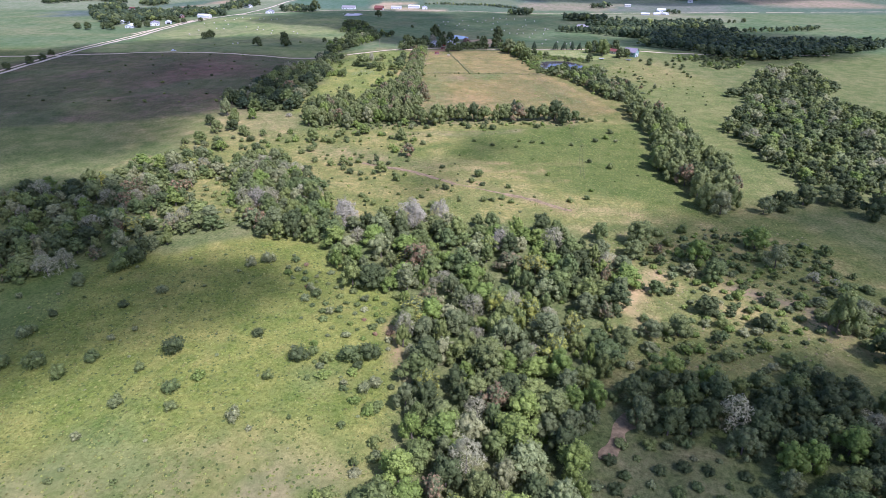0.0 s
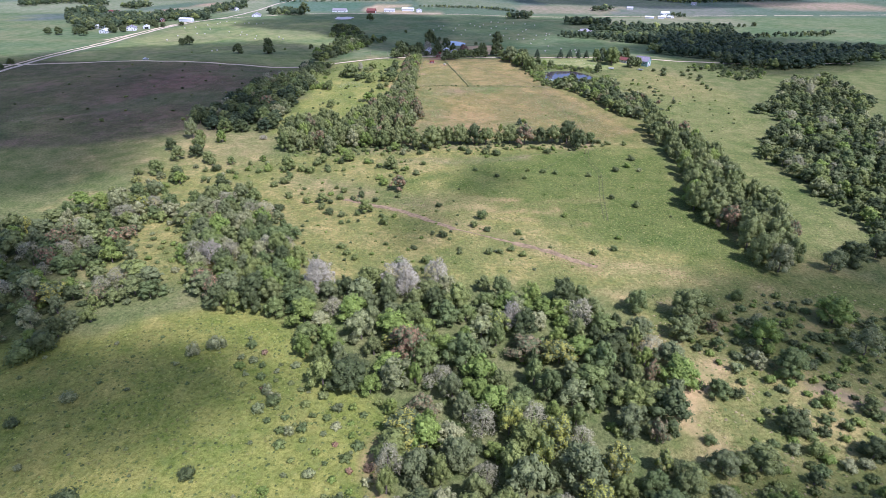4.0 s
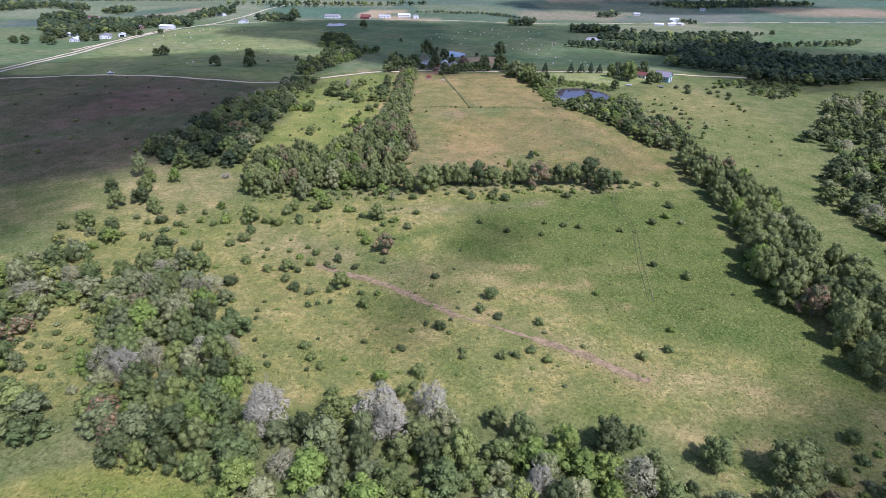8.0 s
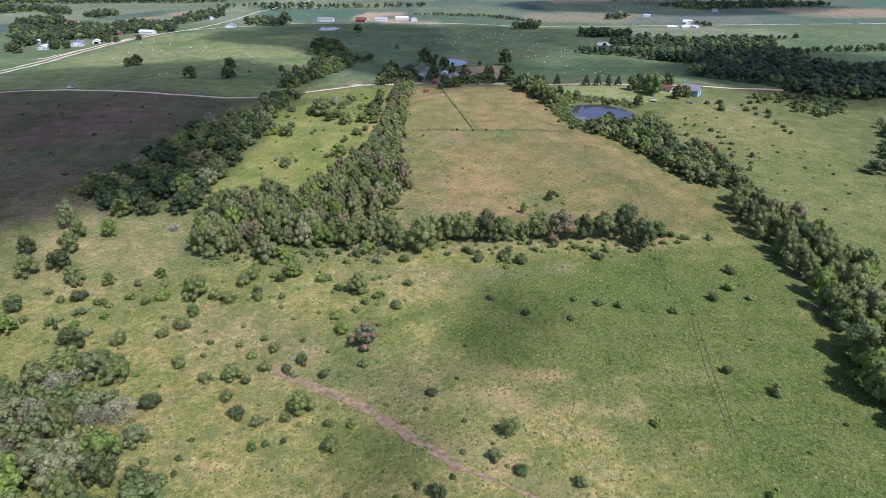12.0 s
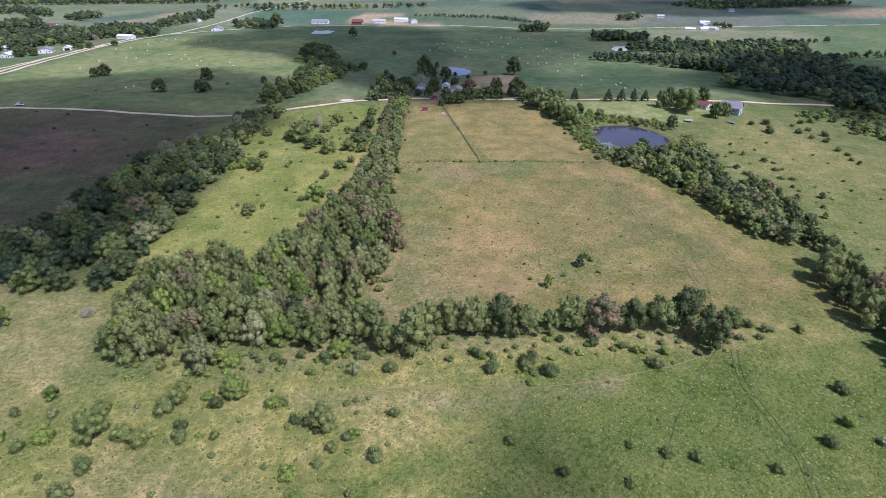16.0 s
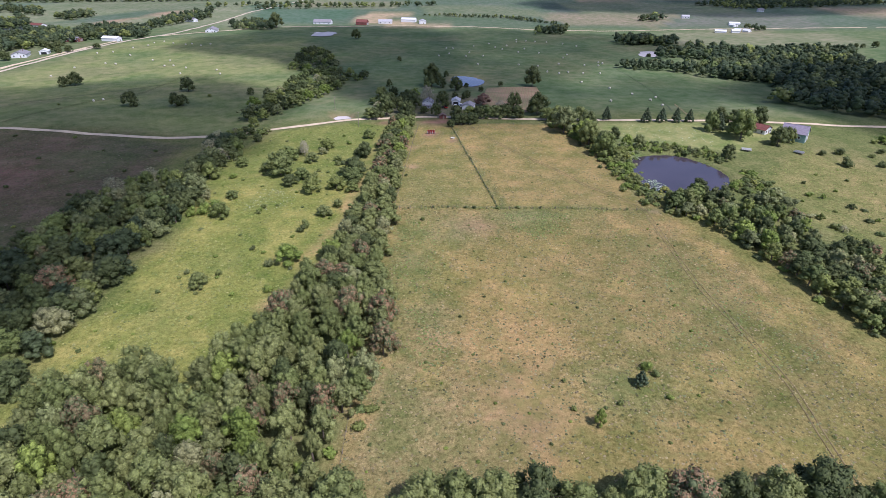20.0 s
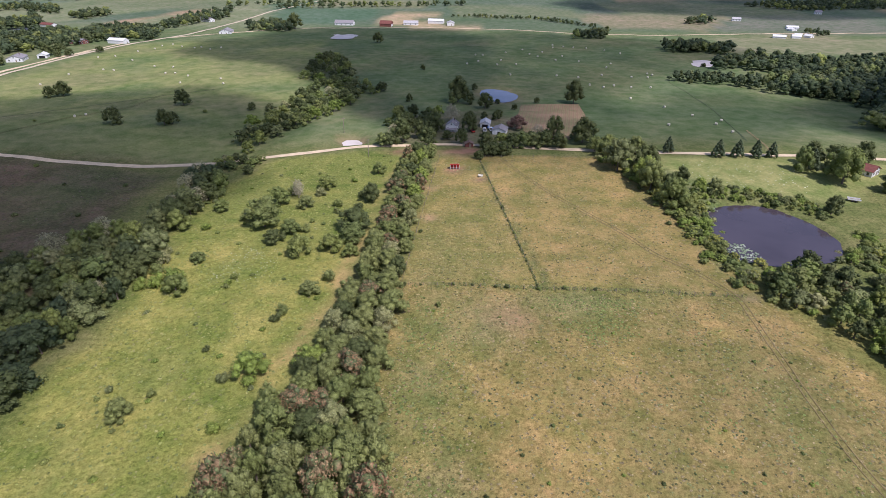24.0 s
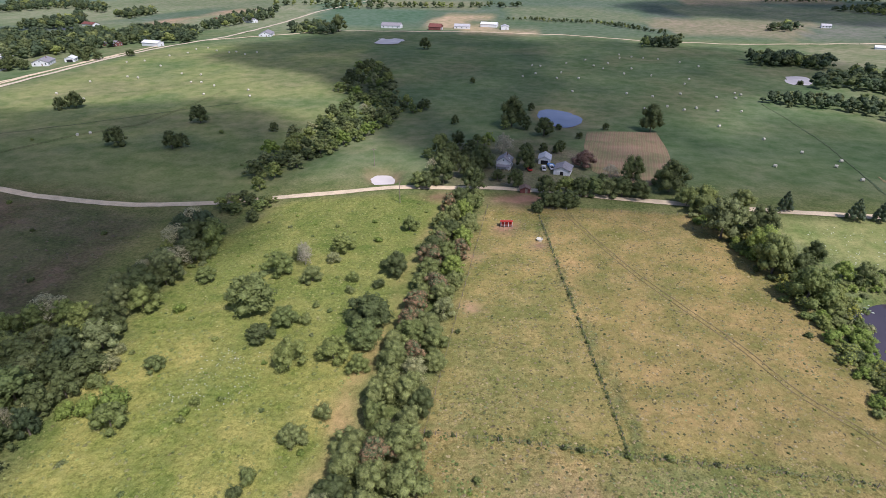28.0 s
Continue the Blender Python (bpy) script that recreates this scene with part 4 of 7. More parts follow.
ROWSIDE_B = [(-72.7, 366.6, 3.5), (-67.1, 370, 4.3), (-35.9, 370.8, 3.6), (-24.1, 372.7, 3.6), (-13.9, 371.5, 2.9), (11.9, 370.5, 3.5), (15.9, 370.3, 2.5), (20.6, 372.3, 2.1), (15.4, 363.9, 3.8), (26, 367, 5.5), (31.2, 363.2, 4.7), (26.7, 362.8, 2.7), (25.5, 359.3, 2.9), (22.8, 363.5, 1.4), (36.1, 376.7, 2.9), (38, 371.5, 2.8), (45.1, 374.8, 3.6), (52.8, 373.7, 2.9), (56.2, 371.8, 3.1), (58.6, 366.9, 3), (64, 371, 3.5), (69.4, 376, 2), (87.4, 377.5, 2.9), (89.3, 383.4, 4.3), (92.7, 383.3, 3), (93.6, 377.7, 2.9), (96.9, 381.2, 3.8), (107.7, 382.4, 2.7), (18.2, 340.9, 2.3)]
ROW_TREES = [(-18, 381.8, 7.6), (-13.5, 374, 5.8), (-5.5, 373.4, 8.6), (-2.1, 381.7, 6.8), (4.7, 381.7, 6.8), (11.4, 380.7, 7.5), (19.7, 380.7, 7.5), (26.2, 379.5, 6.7), (34, 381.4, 4.5), (40.4, 383.2, 7.6), (48.9, 381.1, 8.3), (57.8, 383.1, 6.1), (65.1, 382.2, 6.8), (73.5, 382.7, 8.3), (77.7, 374.9, 7.2)]
PASTURE = [(53.6, 424.2, 3.6), (55.0, 421.5, 2.6), (32.3, 409.7, 1.7), (43.6, 411.4, 1.8), (56, 413.3, 2.1), (31.5, 419.2, 1.5)]
STRIP_TREES = [(-105.9, 592.8, 3.9), (-99, 575.6, 5.8), (-97.3, 558.1, 4), (-76.9, 581.8, 9), (-74.2, 592.7, 5.6), (-62.4, 590.6, 4.6), (-61.3, 598.1, 7.2), (-42.3, 616.9, 5.7), (-35.9, 602.4, 3.4), (-39.6, 585.3, 8), (-45, 589, 3.6), (-105.7, 623.7, 5.1), (-76, 560.3, 12.5), (-68.4, 547, 7.4), (-64.6, 555, 7), (-57.2, 538.4, 8.4), (-59.4, 556.3, 4.3), (-52.6, 579.6, 4.3), (-43.9, 577.2, 4.3), (-41.7, 558.4, 10.8), (-40.5, 548.3, 8.7), (-47, 542.7, 7.8), (-39.4, 539, 5.5), (-89.8, 533.7, 4.9), (-100.4, 531.3, 5.6), (-102.4, 537.5, 4.3), (-111.4, 542.9, 7.2), (-108.5, 546.7, 5.4), (-108.1, 557.1, 8.1), (-115.2, 568, 10.4)]
STRIP_LOW = [(-104.3, 587.1, 1.9), (-51.2, 606.5, 3.5), (-59, 564.3, 2.4), (-51.5, 573, 3.4), (-90.8, 519.6, 9), (-95.7, 517.6, 6.4), (-100.3, 515.9, 5), (-73.2, 522.7, 2.8), (-75.2, 517.8, 1.2), (-47.8, 516.1, 4.8), (-42.5, 522.5, 5), (-52, 504.7, 4.2), (-7.7, 510, 2.4), (-99.8, 525.3, 5.4), (-17.4, 556.9, 1.8)]
H3_TREES = [(65.9, 623.4, 14.7), (78.1, 624.2, 11.7), (74.7, 610.1, 12.8), (74.8, 599.9, 14), (79, 584.8, 12.6), (81.5, 598, 8.6), (83.9, 580.1, 6.3), (63.9, 643.1, 9.6), (79.3, 647.7, 9.6), (90.5, 609.1, 7.2), (94.9, 599.5, 6.9), (100.2, 598.9, 7.7)]
FARM_TREES = [(-22.6, 656.2, 11.3), (-22.6, 683, 11.6), (-6, 662.1, 7.6), (-2.2, 687.4, 9.9), (-37.3, 722.7, 7.7), (-38.8, 687.1, 10), (-36.9, 664.8, 11.7), (-45.3, 768.6, 5), (6.6, 750.4, 11.3), (66.8, 770.6, 12.9), (-11.9, 768.3, 15.9), (42.7, 676, 10.2), (56.6, 665.8, 13.5), (6.4, 657.3, 8.1), (-44.1, 704.4, 9.8), (-29.3, 673.3, 8.8), (14.2, 720.9, 5.7), (-3.6, 763.4, 8.1), (12.6, 715.3, 5.1)]
FARM_HEDGE = [(14.5, 659.2, 7), (20, 656.7, 6.9), (25.7, 657.8, 8.1), (31.4, 658.6, 8), (36.9, 658, 8), (43.4, 657, 7.9), (60.6, 651.4, 7.7), (66.9, 651.4, 8.8), (-14.1, 670.8, 4.9), (-47, 659, 7.2), (-43.4, 659.3, 7.2), (10.6, 644.8, 6.6), (14.9, 644.2, 6.6), (6.3, 643.9, 5.5), (3, 637.6, 4.3)]
FIELD_TREES = [(-299.9, 765.3, 9.5), (-294.7, 771.6, 11.1), (-214.3, 698.3, 11.8), (-184.2, 699.3, 10.6), (-180.7, 702.4, 8.9), (-195.7, 748.9, 11.8), (-145.5, 738.9, 5.8), (-172.4, 729.9, 3.8), (-111.1, 1041.6, 12.7), (-46.5, 883.8, 5.2), (-242.7, 1172.1, 21.1), (-263.6, 698, 2.4)]
YARD_R = [(118.8, 646.1, 5.3), (129.7, 646, 5.3), (136.5, 644.4, 4.6), (144.3, 645.9, 4.7), (96.3, 647.8, 4.7), (147.6, 626.2, 9.5), (156, 635.4, 9.7), (159.7, 614, 15.3), (163.2, 629.6, 12.8), (178, 633.8, 11.3), (175.4, 605.3, 10.5), (182.1, 611, 7.6), (139.6, 582.9, 7.8)]
NEAR_L = [(-56, 144, 4.5), (-66.1, 123.2, 4.3), (-70.9, 117.5, 5.4), (-82.9, 111.9, 4.6), (-99.3, 130.7, 5.1), (-104.2, 123.3, 4.9), (-113.1, 127.5, 7.1), (-83.6, 126.5, 3.4), (-77.5, 135.1, 7.4), (-68.4, 110.9, 4), (-38, 108.4, 1.7), (-24.6, 106.3, 2.5), (-85.4, 87.6, 2.2), (-26.5, 133.7, 8.2), (-21, 135.3, 7.4), (-40.9, 132.4, 6.5), (-47.4, 123.7, 3.4), (-43.3, 168.6, 4.8), (-123.8, 128, 6.3), (-125.9, 142.5, 5.1), (-127, 173.4, 5.9), (-125, 145.1, 3.8), (-124.4, 154.2, 3.3), (-104.2, 159.2, 3.7), (-114.8, 189.4, 9.5), (-118, 185.1, 9.3)]
NEAR_PALE = [(-95.5, 167.8, 5), (-51.3, 107.5, 5.3), (-86.4, 100.5, 2.9), (-20.7, 119.4, 4.5), (-26.6, 121.6, 2.7), (-17.9, 121.9, 4.3), (-37, 158.3, 3.3), (-94, 145.5, 2.4), (-98.7, 140.5, 2.7), (-65.2, 191, 6.4), (-71.1, 187.8, 4.6), (-141.9, 164.3, 2.8), (-46, 172.6, 3.9), (-128.5, 175.9, 5.2)]
NEAR_R = [(74.3, 172.6, 5.9), (79, 172, 3.9), (86.5, 158.8, 7.4), (88.2, 151.8, 4.5), (100.8, 168.2, 4.8), (100.9, 150.4, 5.7), (91, 197.9, 4.8), (97.2, 180.8, 8.2), (95.7, 193.1, 8.6), (89.6, 207, 4.5), (65.4, 156, 3.3), (99.3, 218.2, 4.7), (63.4, 210.8, 6.9), (78.4, 207.2, 11.3), (89, 215.4, 4.7), (73.3, 197.3, 7.6), (123.8, 205, 10.1), (123.7, 189, 8.4), (134.7, 156.1, 7.3), (128.6, 133.9, 9.8), (127.4, 150.2, 8.9), (83.8, 135.4, 5), (73.2, 147.3, 7.9), (64.4, 147.2, 6.1), (54.3, 141.9, 7.7)]
HEDGE_R0 = [(143.3, 238.4, 7.6), (154.9, 243.8, 10.3), (166.5, 248.5, 10.5), (180.9, 250.8, 10.6), (186.5, 246.9, 7.8), (189, 232.8, 11.2), (200.7, 241.7, 10.2)]
PALE_N = [(-42.5, 226.2, 8.4), (-11, 218.3, 9.4), (1.7, 221.5, 6.9), (24, 206.3, 7.5), (-82.5, 239.9, 9.1), (-80, 272.5, 7.2), (-139.2, 285.7, 9.6), (-86.2, 235.1, 7.4)]
DARK_N = [(19.9, 218.2, 8.1), (30, 214.8, 7.9), (40.6, 215, 9.2), (14.9, 223.1, 5.5), (46.8, 217.8, 5.4), (-59.9, 244.7, 9.4), (-76.3, 263.1, 7.8), (-31.4, 219.5, 6.8), (-17.1, 213, 7.8), (-1.6, 211.6, 7.7), (-43.8, 215.9, 6.6)]

ALL_BUSH = 99
ROADSIDE = [(-432, 868, 13), (-437, 880, 12), (-421, 874, 10), (-411, 925, 12), (-408, 938, 12), (-372, 947, 8), (-395, 915, 8), (-390, 925, 9), (-402, 548, 8), (-398, 575, 9), (-400, 600, 8), (-405, 622, 7), (-455, 840, 12), (-470, 850, 11), (-490, 845, 12), (-505, 850, 11)]
row_of([(x, y, w * 1.5) for x, y, w in ROW_TREES], {"oak": 7, "dark": 4, "rusty": 1}, "tree row along the pasture", (1.0, 1.25))
row_of(H3_TREES, {"tree": 6, "dark": 5, "bright": 1}, "trees by the pond", (0.9, 1.15))
row_of([(95.6, 650, 6.2), (117.5, 644, 6.4), (126.5, 644, 6.6), (135, 644, 6.2), (143, 645, 6.0)], {"spruce": 1}, "upright trees along the gravel road", (1.35, 1.5))
row_of([(166, 622, 8.5), (171, 634, 8), (184, 610, 7), (153, 628, 8)], {"dark": 4, "tree": 3, "spruce": 2}, "trees round the green barn", (1.1, 1.4))
row_of([p for p in YARD_R if p[1] < 640], {"dark": 5, "tree": 4}, "trees round the green barn", (1.0, 1.3))
for k in range(13):
    u = (k + DICE.uniform(-0.3, 0.3)) / 12
    shrub(DICE.choice(("dark", "green")), 22 - 18 * u, 521 + 111 * u, DICE.uniform(0.6, 1.5), "bushes along the fences")
for x in (-19, -14, -4, 2, 9, 12.5, 22, 30, 39, 52, 66, 74):
    shrub(DICE.choice(("dark", "green")), x, 520.6 + DICE.uniform(-0.5, 0.5), DICE.uniform(0.9, 2.2), "bushes along the fences")
tree("spruce", 50.2, 418.2, 4.2, 4.8, "trees in the dry pasture")
tree("bright", 37.2, 404.6, 2.8, 5.4, "trees in the dry pasture")
row_of(FARM_TREES, {"dark": 5, "tree": 1}, "farmyard trees", (1.0, 1.35))
row_of(FIELD_TREES, {"dark": 1}, "trees standing in the hay meadow", (0.85, 1.05))
row_of(DARK_N, CREEK_MIX, "trees of the creek wood", (1.1, 1.35))
row_of(PALE_N, {"pale": 2, "thin": 3}, "pale trees of the creek wood", (1.1, 1.35))
row_of([(x, y, w * 1.12) for x, y, w in STRIP_TREES], {"tree": 7, "dark": 3, "pale": 1}, "trees on the green strip", (0.7, 0.95), 5.0)
for places in (MEADOW_A, MEADOW_B, MEADOW_C, MEADOW_D):
    row_of(places, WOOD_MIX, "bushes of the meadow", (0.8, 1.1), 6.5)
for places in (ROWSIDE_A, ROWSIDE_B):
    row_of(places, WOOD_MIX, "bushes along the tree row", (0.8, 1.1), 6.0)
row_of([(x, y, w * 1.15) for x, y, w in NEAR_R + HEDGE_R0], {"tree": 6, "bright": 2, "dark": 2, "pale": 1}, "bushes on the east slope", (0.8, 1.1), 6.0)
row_of(STRIP_LOW + PASTURE, WOOD_MIX, "bushes along the fences", (0.8, 1.0), ALL_BUSH)
row_of(NEAR_L, WOOD_MIX, "bushes on the grassy slope", (0.8, 1.0), ALL_BUSH)
row_of([(-20, 371, 4.8), (-26, 371, 6.5), (-83, 369, 5.6), (-57, 369, 6.0)], {"tree": 3, "bright": 1}, "bushes along the tree row", (0.7, 0.9), 6.0)
row_of([(-110, 422, 7.5), (-115, 410, 4.4), (-86, 303, 7.4), (-55, 303, 6.0), (-132, 325, 6.2), (-133, 334, 5.2), (-15, 240, 5.0), (-5, 242, 5.4), (-9, 234, 4.2), (-6, 237, 3.5), (-27, 234, 4.5), (-32, 245, 3.2), (-47, 246, 2.6)], {"tree": 4, "dark": 1}, "bushes of the meadow", (0.75, 0.95), 6.0)
tree("thin", -105, 391, 4.5, 3.0, "trees by the creek")
for x, y, w in NEAR_PALE:
    shrub("pale", x, y, w, "silvery bushes on the grassy slope")
tree("tree", 122, 148, 9, 17, "trees of the east slope")
tree("thin", -41, 222, 11, 12.5, "pale trees at the wood's edge")
TAKEN.append((-41, 222))
tree("thin", -13, 223, 12, 13, "pale trees at the wood's edge")
TAKEN.append((-13, 222))
tree("thin", -1, 226, 9, 11.5, "pale trees at the wood's edge")
TAKEN.append((-1, 225))
tree("thin", 22, 203, 7, 10, "pale trees at the wood's edge")
TAKEN.append((22, 203))
tree("pale", -17, 217, 7.5, 11, "pale trees at the wood's edge")
TAKEN.append((-17, 217))
tree("yellow", 17, 160, 7, 11.5, "yellowing trees of the creek wood")
tree("yellow", 24, 150, 6, 10.5, "yellowing trees of the creek wood")
TAKEN.extend([(17, 160), (24, 150)])
for x, y, w, h, k in ((-148, 394, 9, 13, "pale"), (-136, 372, 7, 9, "tree"), (-128, 386, 6, 8, "bright"), (-124, 352, 7, 7, "tree"), (-142, 356, 8, 9, "tree"), (-152, 372, 7, 8, "dark")):
    tree(k, x, y, w, h, "trees by the creek")
tree("tree", -140, 385, 7, 9, "trees by the creek")
tree("dark", -133, 361, 8, 8, "trees by the creek")
tree("maroon", 24, 695, 11.5, 8.5, "farmyard trees")
row_of([(15, 765, 4.2), (-15, 762, 6.5), (-2, 706, 8), (6, 716, 4.7), (26, 747, 4.2), (54, 675, 6), (30, 671, 5.5), (-25, 677, 8), (-38, 701, 8), (42, 770, 4.3), (-1, 808, 5)], {"dark": 3, "tree": 2}, "farmyard trees", (0.9, 1.3))
tree("thin", -14, 712, 10, 11, "farmyard trees")
tree("thin", 35, 682, 8, 6, "farmyard trees")
row_of([(x, y, w * 1.25) for x, y, w in FARM_HEDGE], {"dark": 3, "tree": 2}, "hedge trees along the gravel road", (0.8, 1.0))
row_of(ROADSIDE, {"dark": 1}, "trees round the roadside houses", (0.8, 1.0))
tree("thin", -71, 588, 5, 9, "trees on the green strip")
row_of([(-52, 479, 9.0), (-77, 463, 6.5), (-47, 515, 6.0), (-65, 578, 7.0), (-85, 567, 5.5), (-88, 514, 8.0)], {"tree": 5, "bright": 1}, "trees on the green strip", (0.75, 0.95))
row_of([(-58, 476, 3.6), (-84, 471, 2.6), (-73, 470, 2.8), (-53, 501, 3.8), (-67, 487, 2.4), (-54, 460, 3.6), (-74, 520, 3.2)], {"tree": 1}, "bushes on the green strip", (0.8, 1.0), ALL_BUSH)

# ---- hedges of single trees ----
grove([(129, 412), (138, 420), (146, 382), (146, 339), (142, 310), (146, 292), (140, 262), (128, 237), (118, 236), (118, 257), (114, 273), (111, 290), (119, 323), (128, 353)], 6.6, (8, 12), (11, 15), OAK_MIX, "trees of the field hedge")
grove([(-31, 645), (-20, 645), (-21, 560), (-21, 480), (-14, 455), (-42, 462), (-35, 500), (-32, 560)], 5.0, (6.5, 9.5), (6.5, 9), OAK_MIX, "trees of the long hedge")

# ---- woods ----
wood("creek_wood", [(-202, 245), (-184, 259), (-166, 275), (-149, 303), (-139, 318), (-115, 290), (-122, 254), (-95, 219), (-104, 213), (-110, 191), (-133, 191), (-142, 174), (-185, 165)], 5.4, (5, 11.5), (6.5, 11), SCRUB_MIX, "mixed green creek wood with pale and rusty crowns", 0.5, 0.1, crowns=MID_CROWNS)
wood("creek_wood", [(-110, 288), (-101, 308), (-81, 299), (-63, 271), (-52, 241), (-42, 212), (-50, 205), (-66, 208), (-82, 218), (-96, 244)], 4.8, (6, 11), (8, 12), SCRUB_MIX, "mixed green creek wood beside the meadow", 0.5, 0.04)
wood("creek_wood", [(-45, 218), (-21, 224), (4, 216), (16, 216), (43, 218), (49, 209), (56, 205), (67, 183), (62, 165), (50, 139), (44, 126), (38, 110), (31, 98), (29, 60), (-10, 60), (-14, 81), (-10, 96), (-12, 113), (-6, 124), (-12, 141), (-13, 168), (-26, 175), (-36, 174), (-41, 193)], 5.2, (5, 12.5), (7, 13), SUNNY_MIX, "dense green creek wood of broadleaf trees", 0.5, 0.05)
wood("creek_wood", [(46, 116), (64, 126), (76, 118), (95, 126), (112, 118), (132, 108), (124, 70), (82, 70), (74, 92), (66, 103), (50, 104)], 5.6, (7, 11), (8, 12), CREEK_MIX, "dark green wood along the east creek", 0.4)
wood("scrub", [(50, 142), (75, 150), (100, 146), (110, 128), (64, 128), (46, 118)], 7.5, (3, 6), (2.5, 4.5), CREEK_MIX, "low green scrub at the wood's edge", 0.9)
wood("scrub", [(72, 200), (118, 205), (150, 200), (150, 150), (128, 136), (112, 160), (90, 178), (74, 186)], 7.5, (2.5, 6.5), (2, 5.5), WOOD_MIX, "green scrub and young trees on the east slope", 0.5, 0.1)
wood("east_wood", [(180, 369), (209, 406), (226, 425), (285, 440), (300, 400), (240, 262), (200, 262), (181, 268), (180, 288), (179, 311), (182, 340)], 5.6, (7, 11.5), (8, 11), EAST_MIX, "broad mixed green wood on the east slope", 0.4, 0.1, crowns=MID_CROWNS)
wood("east_wood", [(224, 462), (268, 515), (290, 556), (343, 582), (331, 501), (275, 425), (229, 429)], 6.8, (6, 11), (7, 10), EAST_MIX, "open dark green wood on the east slope", 0.4, 0.2, crowns=MID_CROWNS)
wood("oak_grove", [(-89, 371), (-94, 390), (-94, 411), (-80, 419), (-62, 414), (-48, 440), (-42, 466), (-16, 458), (-12, 427), (-23, 406), (-25, 378), (-37, 370), (-62, 366)], 4.8, (6.5, 10), (10, 13), OAK_MIX, "tall dense oak grove with browning crowns", 0.2)
wood("creek_trees", [(-130, 620), (-116, 565), (-140, 540), (-148, 500), (-152, 450), (-162, 432), (-140, 408), (-118, 404), (-104, 412), (-106, 450), (-106, 487), (-102, 520), (-108, 573), (-108, 610)], 5.2, (7.5, 12.5), (7.5, 11.5), BELT_MIX, "dark green belt of trees along the creek", 0.4, 0.1)
wood("creek_trees", [(-147, 933), (-136, 948), (-115, 890), (-100, 852), (-96, 826), (-66, 799), (-84, 782), (-78, 742), (-95, 723), (-111, 682), (-122, 650), (-133, 693), (-129, 736), (-121, 784), (-122, 814), (-140, 846)], 8.0, (8, 12), (7, 10), CREEK_MIX, "dark green belt of trees along the upper creek", 0.3, 0.1, crowns=MID_CROWNS)
wood("creek_trees", [(-130, 640), (-125, 652), (-104, 642), (-103, 634), (-122, 632)], 5.5, (5, 8), (4, 6), CREEK_MIX, "bushy trees where the road crosses the creek", 0.4, crowns=MID_CROWNS)
wood("pond_wood", [(94, 530), (108, 538), (125, 530), (142, 535), (134, 495), (150, 490), (145, 430), (124, 440), (117, 460), (113, 480), (106, 500), (96, 515), (88, 527)], 4.8, (6, 10), (6.5, 9.5), {"tree": 50, "dark": 30, "bright": 8, "pale": 8, "rusty": 4}, "leafy wood below the pond's dam", 0.6, crowns=MID_CROWNS)
POND_MIX = {"tree": 5, "bright": 5, "yellow": 2, "dark": 1}
wood("scrub", [(62, 640), (72, 640), (86, 600), (92, 585), (88, 572), (87, 556), (86, 543), (80, 540), (79, 560), (74, 596)], 3.6, (3.5, 6.5), (3, 5.5), POND_MIX, "bright green scrub and young trees along the pond", 0.9)
wood("scrub", [(90, 590), (100, 601), (118, 602), (134, 594), (140, 580), (134, 578), (118, 594), (98, 592)], 3.4, (2.5, 4.5), (1.8, 3.2), {"tree": 4, "bright": 4, "pale": 1, "yellow": 1}, "reedy scrub on the pond's bank", 0.6)
wood("scrub", [(84, 546), (82, 528), (104, 534), (130, 536), (146, 552), (144, 566), (138, 558), (126, 545), (100, 539)], 3.8, (3, 5.5), (2.5, 4.5), {"tree": 5, "bright": 4, "yellow": 2}, "bright green scrub on the pond's dam", 0.9)
wood("far_trees", [(-20, 740), (-30, 690), (-45, 680), (-50, 700), (-40, 720)], 7, (6, 9), (6, 8), CREEK_MIX, "leafy trees behind the farmhouse", 0.3, crowns=MID_CROWNS)
wood("scrub", [(140, 470), (168, 455), (178, 500), (165, 545), (150, 520)], 11, (2, 4), (2, 4), WOOD_MIX, "scattered green bushes on the east slope", 0.2)
wood("scrub", [(-160, 330), (-120, 350), (-95, 358), (-100, 330), (-140, 315)], 7, (3, 5.5), (2.5, 5), WOOD_MIX, "green bushes at the meadow's corner", 0.4)
wood("scrub", [(-14, 60), (-12, 118), (-24, 136), (-40, 142), (-34, 126), (-22, 112), (-26, 84)], 7, (2.5, 5), (2, 4), WOOD_MIX, "mixed bushes at the wood's edge", 0.6, 0.1)


bushes("low_bushes", [(-130, 322), (-95, 300), (-60, 262), (-40, 235), (0, 232), (60, 240), (30, 270), (-10, 300), (-5, 350), (-90, 355)], 7, (0.8, 2.0), "many small green bushes dotting the meadow", {"tree": 5, "bright": 3, "dark": 1})
bushes("low_bushes", [(0, 300), (60, 270), (110, 250), (115, 370), (10, 365)], 13, (0.7, 1.6), "few small green bushes in the meadow", {"tree": 5, "bright": 3, "dark": 1})
bushes("low_bushes", [(-85, 362), (85, 372), (90, 378), (20, 380), (-85, 372)], 4, (1.2, 3.0), "green brush along the tree row", {"tree": 5, "bright": 4, "dark": 1})
bushes("low_bushes", [(-15, 390), (90, 392), (82, 515), (-18, 515)], 6.5, (0.5, 1.2), "small green weeds and saplings in the pasture", {"tree": 5, "bright": 3, "dark": 1})
bushes("low_bushes", [(-18, 525), (20, 525), (75, 525), (60, 630), (-14, 628)], 8, (0.4, 0.9), "small green weeds in the paddocks", {"tree": 5, "dark": 2})
